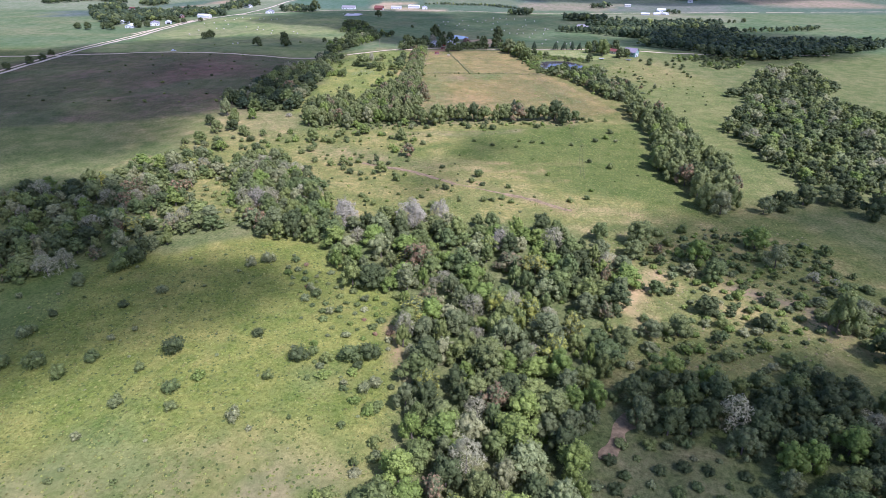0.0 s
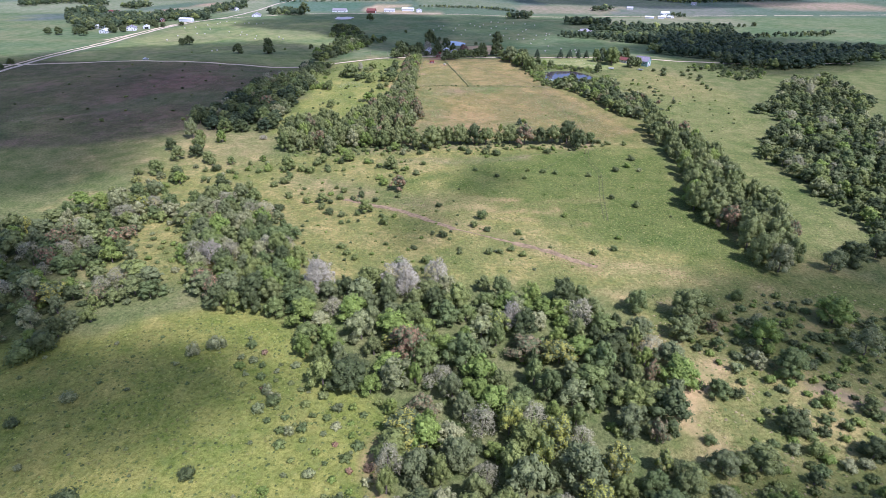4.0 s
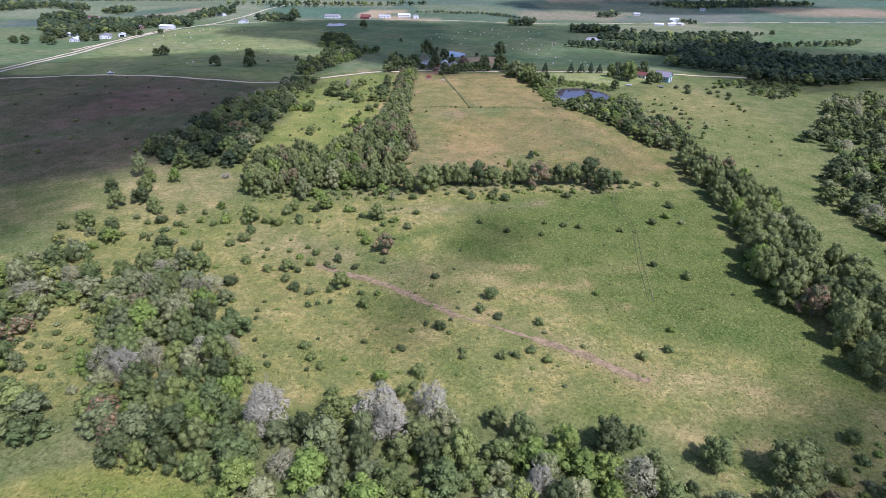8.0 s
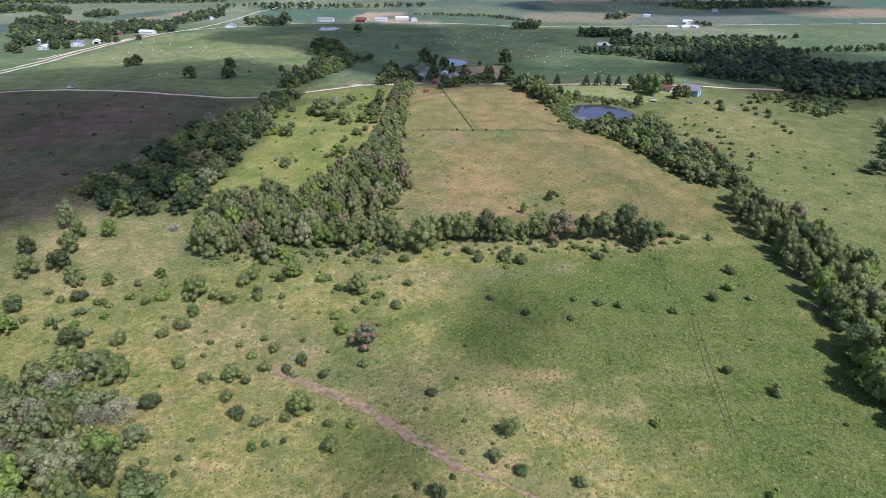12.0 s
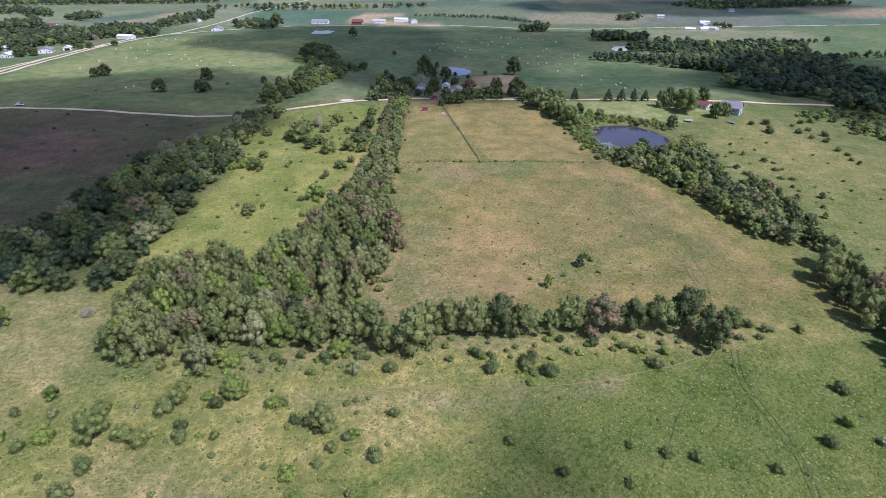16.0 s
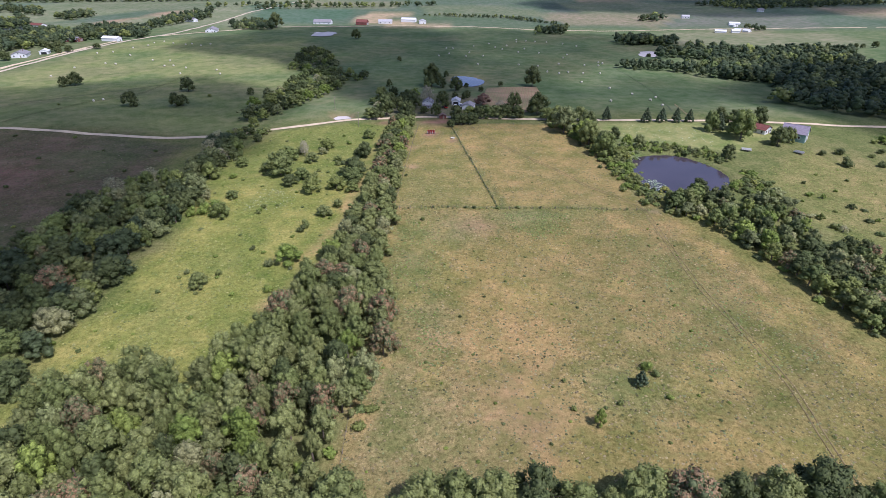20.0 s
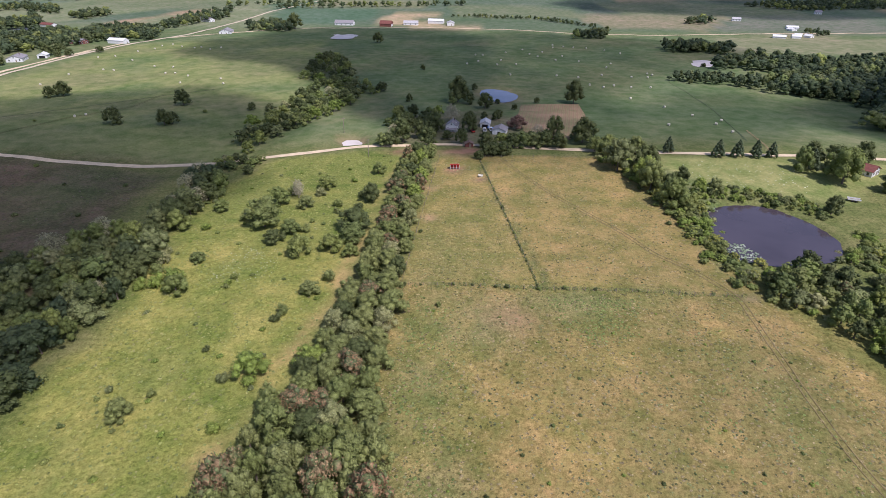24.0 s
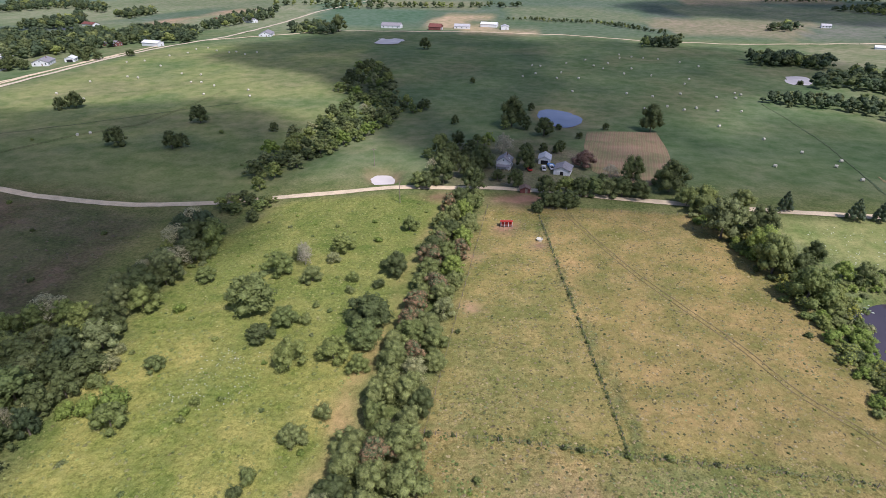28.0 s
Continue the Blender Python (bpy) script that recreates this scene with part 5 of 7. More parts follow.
bushes("low_bushes", [(-150, 100), (-20, 70), (-20, 165), (-60, 205), (-130, 180)], 9, (0.6, 1.8), "small grey-green bushes on the grassy slope", {"tree": 5, "pale": 3, "bright": 2})
bushes("low_bushes", [(-100, 410), (-45, 480), (-38, 645), (-98, 636), (-105, 600), (-98, 500)], 9, (0.7, 2.2), "small green bushes on the strip", {"tree": 5, "bright": 4})
bushes("low_bushes", [(150, 390), (178, 400), (215, 470), (200, 590), (150, 545), (145, 470)], 12, (0.7, 2.2), "small green bushes on the east slope", {"tree": 5, "bright": 2, "dark": 2})
bushes("low_bushes", [(-320, 420), (-160, 430), (-140, 520), (-150, 615), (-290, 632)], 24, (1.5, 3.5), "lone bushes of the hill pasture", {"dark": 5, "tree": 2})
bushes("low_bushes", [(-122, 254), (-95, 219), (-84, 222), (-98, 250), (-110, 290)], 5, (1.5, 3.5), "bushes in the gap between the woods", {"tree": 5, "bright": 2, "pale": 1})

bushes("low_bushes", [(36, 84), (68, 82), (74, 98), (62, 104), (40, 103)], 4.2, (1.5, 4.2), "bushes in the hollow by the creek bank", {"tree": 5, "dark": 3, "bright": 1, "pale": 1})

bushes("low_bushes", [(62, 140), (75, 132), (140, 150), (145, 205), (112, 222), (74, 195), (86, 170)], 3.6, (1.5, 4.0), "dense green scrub on the east slope", {"tree": 6, "dark": 1, "bright": 3, "pale": 1})

bushes("low_bushes", [(-56, 196), (-40, 176), (-16, 166), (-15, 138), (-26, 138), (-40, 156), (-58, 182)], 3.8, (1.4, 3.6), "mixed bushes spilling from the wood onto the slope", {"tree": 5, "bright": 2, "pale": 2, "rusty": 1})

# ---- far woods ----
FAR_CROWNS = [crown_parts(300 + k, 110, 0.060, share=0.95, lobes=7) for k in range(6)]


def far_wood(name, poly, spacing, label, wide=(11, 18), tall=(8.5, 13), mix=None):
    w = Wood()
    for x, y in spots(poly, spacing, 9000, 0):
        w.add(DICE.choice(FAR_CROWNS), x, y, DICE.uniform(*wide), DICE.uniform(*tall), DICE.choice(SHADES[mixed_kind(mix or {"valley": 6, "dark": 2, "tree": 2})]), False)
    return w.done(name, label)


VALLEY_MIX = {"valley": 7, "dark": 2, "tree": 1}
far_wood("far_wood", [(232, 716), (258, 690), (288, 662), (276, 634), (290, 627), (330, 624), (420, 660), (520, 720), (520, 760), (400, 760), (380, 800), (400, 845), (385, 885), (343, 895), (306, 892), (296, 850), (270, 800), (262, 782), (274, 770), (244, 742)], 8.2, "dense dark green woodland in the valley", mix=VALLEY_MIX)
far_wood("far_wood", [(208, 905), (230, 950), (256, 965), (301, 945), (330, 920), (318, 885), (296, 860), (275, 852), (262, 881), (246, 897), (222, 912)], 9.0, "dark green belt of trees above the valley", mix=VALLEY_MIX)
far_wood("far_wood", [(158, 850), (160, 860), (184, 868), (207, 864), (226, 854), (238, 828), (252, 812), (272, 806), (266, 793), (236, 806), (217, 822), (202, 838), (182, 847)], 6.5, "row of bushy trees along the hay meadow", (7, 11), (7, 10), mix=VALLEY_MIX)
far_wood("far_wood", [(236, 812), (270, 800), (298, 850), (328, 886), (300, 888), (250, 880), (230, 850)], 8.0, "dark green trees filling the valley's head", mix=VALLEY_MIX)
far_wood("far_wood", [(199, 1036), (191, 998), (231, 1003), (245, 1046)], 8, "dark copse by the pale pond", mix=VALLEY_MIX)
far_wood("far_wood", [(243, 1023), (232, 989), (251, 991), (264, 1029)], 8, "dark copse by the pale pond", mix=VALLEY_MIX)
far_wood("far_wood", [(304, 880), (330, 931), (365, 965), (420, 940), (380, 890), (330, 870)], 9, "dark green belt of trees above the valley", mix=VALLEY_MIX)
far_wood("far_wood", [(417, 866), (449, 868), (520, 880), (560, 920), (480, 892), (440, 880)], 7, "thin far belt of trees", (6, 10), (5, 8))
far_wood("far_wood", [(426, 1205), (447, 1203), (440, 1168), (428, 1166)], 8, "yard trees of the far white farm", (6, 9), (6, 8))
for x, y, w in ((416, 979, 7), (451, 985, 6), (459, 986, 6), (477, 991, 8), (206, 928, 5), (168, 845, 4)):
    tree("dark", x, y, w, w, "lone trees of the far fields")
for x, y, w in ((193, 594, 4), (203, 596, 6), (197, 579, 7), (218, 593, 3.5), (215, 580, 5), (224, 586, 4.5), (218, 571, 4), (229, 577, 5.5), (223, 565, 4.5), (220, 549, 4), (221, 542, 3.5), (218, 534, 3.5), (219, 529, 3), (227, 600, 5), (236, 604, 5.5)):
    shrub("dark" if int(x) % 2 else "green", x, y, w, "bushes along the old fence of the dry slope")
wood("scrub", [(232, 618), (265, 630), (290, 630), (304, 612), (285, 584), (263, 570), (250, 580), (258, 597), (245, 606)], 6.5, (4, 7), (3, 5.5), CREEK_MIX, "green willow scrub in the wet hollow", 0.6, 0.1, crowns=MID_CROWNS)
far_wood("far_wood", [(115, 1128), (160, 1150), (152, 1107), (113, 1100)], 9, "dark copse in the far meadow")
far_wood("far_wood", [(-481, 880), (-604, 1060), (-523, 1040), (-533, 1108), (-458, 1054), (-482, 1120), (-461, 1159), (-395, 1108), (-365, 1036), (-417, 1023), (-425, 980), (-440, 940)], 9, "trees round the roadside houses")
far_wood("far_wood", [(-622, 1101), (-657, 1164), (-649, 1228), (-683, 1284), (-609, 1198), (-581, 1131)], 9, "far tree belt on the plain")
far_wood("far_wood", [(-619, 1273), (-618, 1326), (-606, 1352), (-575, 1303), (-582, 1258)], 9, "far tree belt on the plain")
far_wood("far_wood", [(-409, 1147), (-434, 1224), (-437, 1316), (-407, 1374), (-387, 1304), (-397, 1183)], 11, "trees round the far farmstead")
far_wood("far_wood", [(-817, 1284), (-778, 1356), (-717, 1342), (-665, 1311), (-709, 1387), (-804, 1420), (-895, 1400)], 10, "far dark tree belt")
far_wood("far_wood", [(-291, 1140), (-312, 1182), (-291, 1227), (-259, 1200), (-240, 1140)], 10, "dark trees near the lane")

far_wood("far_hedge", [(-45, 1346), (9, 1330), (85, 1318), (140, 1252), (162, 1229), (166, 1234), (145, 1260), (118, 1310), (80, 1330), (0, 1345)], 6, "hedge of small trees along a far field", (5, 8), (4, 7))
far_wood("far_wood", [(480, 1560), (800, 1700), (900, 1600), (560, 1480)], 12, "far dark wood on the plain's edge")
far_wood("far_wood", [(300, 1290), (330, 1330), (350, 1320), (320, 1280)], 10, "far copse by a lone farm")
far_wood("far_wood", [(-1000, 1500), (-700, 1560), (-500, 1600), (-480, 1640), (-900, 1640)], 12, "far dark tree belt")

FAR_DICE = random.Random(12)
for k in range(26):   # tree lines between the far fields
    bx, by, bl = -1400 + 112 * k + FAR_DICE.uniform(-80, 80), FAR_DICE.uniform(1450, 2500), FAR_DICE.uniform(70, 190)
    skew = FAR_DICE.uniform(-50, 50)
    far_wood("far_wood", [(bx - bl, by - skew - 9), (bx + bl, by + skew - 9), (bx + bl, by + skew + 9), (bx - bl, by - skew + 9)], 13, "dark tree line between far fields", (11, 17), (8, 12))

# ---- ponds ----
for key, mat, text in (("farm", WATER, "dark still farm pond with a mirror surface"), ("yard", WATER_BLUE, "small blue pond behind the farmyard"), ("mud", WATER_MURKY, "small pale muddy pond in the meadow"),
                       ("far", WATER_MURKY, "pale pond in the far meadow"), ("copse", WATER_MURKY, "pale pond beside a copse"), ("lane", WATER_BLUE, "small grey pond by the houses")):
    outline, level = PONDS[key]
    sheet("pond", outline, mat, level, text, "pond", ragged=0.8)

# ---- clouds: high above, they shade parts of the land ----
CLOUD_BASE = 2000.0


def cloud_material():
    """Vapour: thick in the middle, wispy and see-through towards its edges."""
    m, nt, b = material("white_cloud", 1.0)
    b.inputs["Base Color"].default_value = (0.9, 0.91, 0.92, 1)
    at = nt.nodes.new("ShaderNodeAttribute")
    at.attribute_name = "vapour"
    n = noise_of(nt, 0.018, 4, 0.6)
    wisp = ramp(nt, [(0.32, (0.5,) * 3), (0.62, (1.0,) * 3)], n.outputs[0])
    thick = nt.nodes.new("ShaderNodeMath")
    thick.operation = "MULTIPLY"
    nt.links.new(at.outputs["Fac"], thick.inputs[0])
    nt.links.new(wisp.outputs[0], thick.inputs[1])
    clear, both = nt.nodes.new("ShaderNodeBsdfTransparent"), nt.nodes.new("ShaderNodeMixShader")
    nt.links.new(thick.outputs[0], both.inputs[0])
    nt.links.new(clear.outputs[0], both.inputs[1])
    nt.links.new(b.outputs[0], both.inputs[2])
    nt.links.new(both.outputs[0], nt.nodes["Material Output"].inputs["Surface"])
    return m


CLOUD = cloud_material()


def cloud(outline, seed, dense=0.62):
    """A flat-based heap of vapour whose shade falls on the outline."""
    shift = TO_SUN * (CLOUD_BASE / TO_SUN.z)
    pts = np.array(outline, float)
    for _ in range(2):
        nxt = np.roll(pts, -1, 0)
        pts = np.stack([0.75 * pts + 0.25 * nxt, 0.25 * pts + 0.75 * nxt], 1).reshape(-1, 2)
    c, n, rings = pts.mean(0), len(pts), 9
    size = np.abs(pts - c).max()
    verts, faces, thick = [], [], []
    edge = 14 + 0.07 * size
    for side in (0, 1):
        for k in range(1, rings + 1):
            for p in pts:
                q = c + (p - c) * 1.12 * k / rings
                q = q + (k / rings) * edge * np.array((noise.fractal((q[0] / 40, q[1] / 40, seed), 1, 2, 3), noise.fractal((q[0] / 40, q[1] / 40, seed + 9), 1, 2, 3)))
                up = math.sqrt(max(0, 1 - (k / rings) ** 2)) * size * (0.35 if side else -0.04)
                bump = (8 + 0.1 * size) * noise.fractal((q[0] / 30, q[1] / 30, seed + 3), 1, 2, 3) * (k < rings) * side
                verts.append((q[0] + shift.x, q[1] + shift.y, CLOUD_BASE + up + bump))
                thick.append(dense * float(smooth(1.0, 0.86, k / rings)))
        thick.append(dense)
        verts.append((c[0] + shift.x, c[1] + shift.y, CLOUD_BASE + size * (0.35 if side else -0.04)))
        o = side * (n * rings + 1)
        for k in range(rings - 1):
            for j in range(n):
                a, b = o + k * n + j, o + k * n + (j + 1) % n
                faces.append((a, b, b + n, a + n))
        faces += [(o + n * rings, o + j, o + (j + 1) % n) for j in range(n)]
    me = mesh_of("cloud", verts, faces, CLOUD, True)
    me.attributes.new("vapour", "FLOAT", "POINT").data.foreach_set("value", thick)
    return tagged(new("cloud", me), "white fair-weather cloud drifting over the farmland", "cloud", kind="structure")


cloud([(-560, 420), (-500, 600), (-372, 676), (-300, 728), (-195, 778), (-128, 745), (-116, 700), (-113, 640), (-110, 600), (-112, 555), (-118, 500), (-114, 455), (-130, 416), (-166, 395), (-172, 345), (-200, 300), (-330, 270), (-520, 300)], 1, 0.76)
cloud([(-288, 925), (-280, 985), (-240, 1120), (-142, 1172), (0, 1150), (16, 900), (6, 760), (18, 640), (-40, 662), (-32, 720), (-60, 790), (-89, 805), (-146, 850), (-165, 885), (-225, 922)], 2, 0.72)
cloud([(0, 1150), (150, 1110), (260, 1050), (290, 970), (200, 900), (130, 840), (96, 760), (80, 700), (60, 650), (18, 640), (6, 760), (16, 900)], 14, 0.50)
cloud([(70, 648), (96, 700), (110, 760), (150, 800), (210, 820), (230, 760), (190, 690), (130, 652)], 12, 0.32)
cloud([(3, 272), (-3, 284), (-8, 300), (8, 310), (16, 336), (30, 338), (32, 318), (22, 305), (12, 285)], 3, 0.36)
cloud([(-28, 250), (-10, 282), (4, 284), (10, 262), (-5, 246)], 4, 0.34)
cloud([(34, 56), (38, 104), (58, 118), (74, 140), (104, 138), (140, 128), (200, 110), (190, 50)], 5, 0.74)
cloud([(104, 168), (86, 190), (98, 228), (150, 240), (220, 245), (230, 150), (170, 130), (140, 150)], 11, 0.64)
cloud([(-260, 160), (-220, 250), (-165, 262), (-128, 215), (-100, 184), (-55, 178), (-42, 162), (-80, 146), (-100, 120), (-150, 96), (-240, 100)], 6, 0.88)
cloud([(205, 690), (230, 780), (330, 800), (420, 700), (300, 640)], 7)
cloud([(200, 1430), (170, 1640), (640, 1760), (950, 1620), (760, 1400), (480, 1330), (350, 1410)], 8, 0.72)
cloud([(-200, 1900), (-100, 2300), (700, 2700), (1500, 2500), (1300, 1950), (500, 2000)], 13, 0.7)
cloud([(230, 700), (250, 800), (400, 880), (560, 820), (480, 660), (330, 590), (270, 610)], 9)
cloud([(-230, 40), (-122, 50), (-106, 92), (-120, 132), (-150, 150), (-240, 150)], 10, 0.7)

# ---- tracks and bare soil ----
ribbon("bare_soil", [(-45, 307), (-27, 297), (-14, 288), (-4, 279), (6, 271)], 2.7, DIRT, 0.1, "worn strip of bare brown soil in the meadow", "soil", 1.5, 1.2)
ribbon("bare_soil", [(29, 259), (37, 254), (44, 250), (51, 244), (58, 240)], 2.8, DIRT, 0.1, "eroded gully of bare brown soil", "soil", 1.5, 1.0)
ribbon("bare_soil", [(6, 271), (14, 267), (22, 263), (29, 259)], 1.1, DIRT, 0.08, "thin worn line of bare soil in the meadow", "soil", 1.5, 0.8)
ribbon("bare_soil", [(50, 112), (44, 107), (41, 101), (38, 97)], 4.0, DIRT, 0.1, "bare creek bank of brown soil", "soil", 1.5, 1.6)
FAINT_RUT = plain("faint_wheel_rut", (0.255, 0.205, 0.092), 0.95, scale=0.6)
GRASSY_RUT = plain("grassy_wheel_rut", (0.105, 0.105, 0.040), 0.95, scale=0.6)


DRY_RUT = plain("dry_wheel_rut", (0.215, 0.165, 0.075), 0.95, scale=0.6)


def ruts(line, label, gauge, mat, sides=(-1, 1)):
    for side in sides:
        moved = []
        for k, (x, y) in enumerate(line):
            a, b = line[max(0, k - 1)], line[min(len(line) - 1, k + 1)]
            d = math.hypot(b[0] - a[0], b[1] - a[1])
            moved.append((x - side * gauge / 2 * (b[1] - a[1]) / d, y + side * gauge / 2 * (b[0] - a[0]) / d))
        ribbon("wheel_track", moved, 0.3, mat, 0.06, label, "track", 1.6, 0.22)


ruts([(14, 637), (24, 614), (34, 592), (43, 578), (53, 564), (62, 546), (75, 531), (81, 520), (81, 493), (82, 460), (86, 438), (88, 420), (87, 405), (86, 389)], "worn wheel rut through the dry pasture", 1.5, DRY_RUT)
ruts([(-20, 357), (2, 358), (23, 357), (44, 360), (63, 365), (74, 370), (83, 376)], "faint trodden path along the meadow's edge", 0.4, FAINT_RUT, (1,))
ruts([(84, 373), (80, 359), (82, 335), (75, 303), (71, 279)], "faint wheel rut across the green meadow", 1.6, GRASSY_RUT)
ruts([(79, 373), (67, 359), (58, 346), (50, 332)], "dark grassy wheel rut turning into the meadow", 0.5, GRASSY_RUT, (1,))
ruts([(-222, 833), (-228, 740), (-249, 711), (-263, 676), (-270, 650)], "faint wheel rut over the hay meadow", 1.7, GRASSY_RUT)

DARK_GRASS = plain("rank_dark_grass", (0.100, 0.130, 0.056), 0.95, scale=0.5, spread=0.35)
ribbon("field_edge", [(153, 852), (157, 808), (158, 765), (151, 713), (144, 676)], 0.8, DARK_GRASS, 0.12, "unmown line of rank dark grass across the hay meadow", "grass strip", 3.0, 0.8)
ribbon("farm_track", [(156, 705), (150, 672), (147, 655)], 1.0, FAINT_RUT, 0.1, "dusty farm track from the road into the hay meadow", "track", 2.0, 0.8)
ribbon("field_edge", [(-300, 700), (-262, 735), (-225, 775), (-195, 800)], 1.0, DARK_GRASS, 0.12, "unmown line of rank grass across the hay meadow", "grass strip", 3.0, 0.8)

# ---- the tilled plot behind the farm ----
def tilled_material():
    m, nt, b = material("tilled_rows", 0.95)
    w = node(nt, "ShaderNodeTexWave", Scale=0.13, Distortion=2.6, Detail=3.0)
    turned = nt.nodes.new("ShaderNodeMapping")
    turned.inputs["Rotation"].default_value = (0, 0, radians(8))
    nt.links.new(nt.nodes.new("ShaderNodeTexCoord").outputs["Object"], turned.inputs["Vector"])
    nt.links.new(turned.outputs[0], w.inputs["Vector"])
    r = ramp(nt, [(0.2, (0.33, 0.225, 0.125)), (0.6, (0.385, 0.285, 0.155)), (0.95, (0.32, 0.245, 0.125))], w.outputs[0])
    n = noise_of(nt, 0.08, 4)
    g = ramp(nt, [(0.3, (0.62, 0.78, 0.62)), (0.7, (1.15, 1.02, 1.08))], n.outputs[0])
    nt.links.new(mixed(nt, "MULTIPLY", 1.0, r.outputs[0], g.outputs[0]), b.inputs["Base Color"])
    return m


TILLED = tilled_material()
sheet("field", [(31, 764), (50, 766), (70, 769), (69, 730), (66, 705), (58, 682), (50, 672), (36, 674), (28, 690), (27, 731)], TILLED, 0, "tilled brown field with rows of dry crop", "field", drape=True, lift=0.14, ragged=0.3, rows=12, rounds=0)


# ---- fences ----
def box(bm, cx, cy, cz, sx, sy, sz, turn=0.0):
    m = Matrix.Translation((cx, cy, cz)) @ Matrix.Rotation(turn, 4, "Z") @ Matrix.Diagonal((sx, sy, sz, 1))
    return bmesh.ops.create_cube(bm, size=1.0, matrix=m)["verts"]


def post_mesh():
    v, f = limb([(0, 0, -0.4), (0, 0, 0.7), (0.01, 0, 1.25), (0.01, 0, 1.28)], [0.09, 0.085, 0.08, 0.03], 6)
    return tri_mesh("post", v, f, WOOD)


POST = post_mesh()


def fence(line, gap, label):
    root = new("fence")
    root.location = (line[0][0], line[0][1], ground_z(*line[0]))
    r = random.Random(3)
    places = []
    for (ax, ay), (bx, by) in zip(line, line[1:]):
        n = max(1, round(math.hypot(bx - ax, by - ay) / gap))
        places += [(ax + (bx - ax) * k / n, ay + (by - ay) * k / n) for k in range(n)]
    places.append(line[-1])
    for x, y in places:
        ob = sub("post", POST, root)
        ob.matrix_basis = pose(x - root.location.x, y - root.location.y, ground_z(x, y) - root.location.z, r.uniform(-4, 4), r.uniform(-4, 4), r.uniform(0, 90))
    for up in (0.4, 0.75, 1.1):
        pieces = []
        for (ax, ay), (bx, by) in zip(places, places[1:]):
            d, a, b = math.hypot(bx - ax, by - ay), np.array((ax, ay, ground_z(ax, ay) + up)), np.array((bx, by, ground_z(bx, by) + up))
            s = np.array((-(by - ay), bx - ax, 0)) / d * 0.012
            t = np.array((0, 0, 0.015))
            v = np.array([a - s, a + s, a + t, b - s, b + s, b + t]) - np.array(root.location)
            pieces.append((v, np.array([(0, 1, 4), (0, 4, 3), (1, 2, 5), (1, 5, 4), (2, 0, 3), (2, 3, 5)])))
        v, f = joined(pieces)
        sub("wire", tri_mesh("wire", v, f, WIRE), root, "thin steel wire")
    return tagged(root, label, "fence")


fence([(-22, 521), (22, 520), (82, 520)], 4.6, "wire fence on wooden posts across the dry pasture")
fence([(22, 521), (15, 563), (9, 600), (4, 632)], 4.6, "weedy wire fence on wooden posts between paddocks")
fence([(4, 640), (60, 641)], 5.0, "wire fence on wooden posts beside the gravel road")
fence([(-20, 384), (-21, 450), (-20, 521), (-16, 640)], 6.0, "wire fence on wooden posts under the long hedge")


# ---- buildings ----
def quads(name, verts, faces, mat, parent, label=""):
    return sub(name, mesh_of(name, verts, faces, mat), parent, label)


def slab(name, mat, parent, size, at, tilt=(0, 0, 0), label=""):
    """A board with softened edges."""
    bm = bmesh.new()
    bmesh.ops.create_cube(bm, size=1.0, matrix=Matrix.Diagonal((*size, 1)))
    bmesh.ops.bevel(bm, geom=bm.edges[:], offset=min(size) * 0.15, segments=1, affect="EDGES")
    ob = part(name, bm, mat, parent, label)
    ob.matrix_basis = pose(*at, *tilt)
    return ob


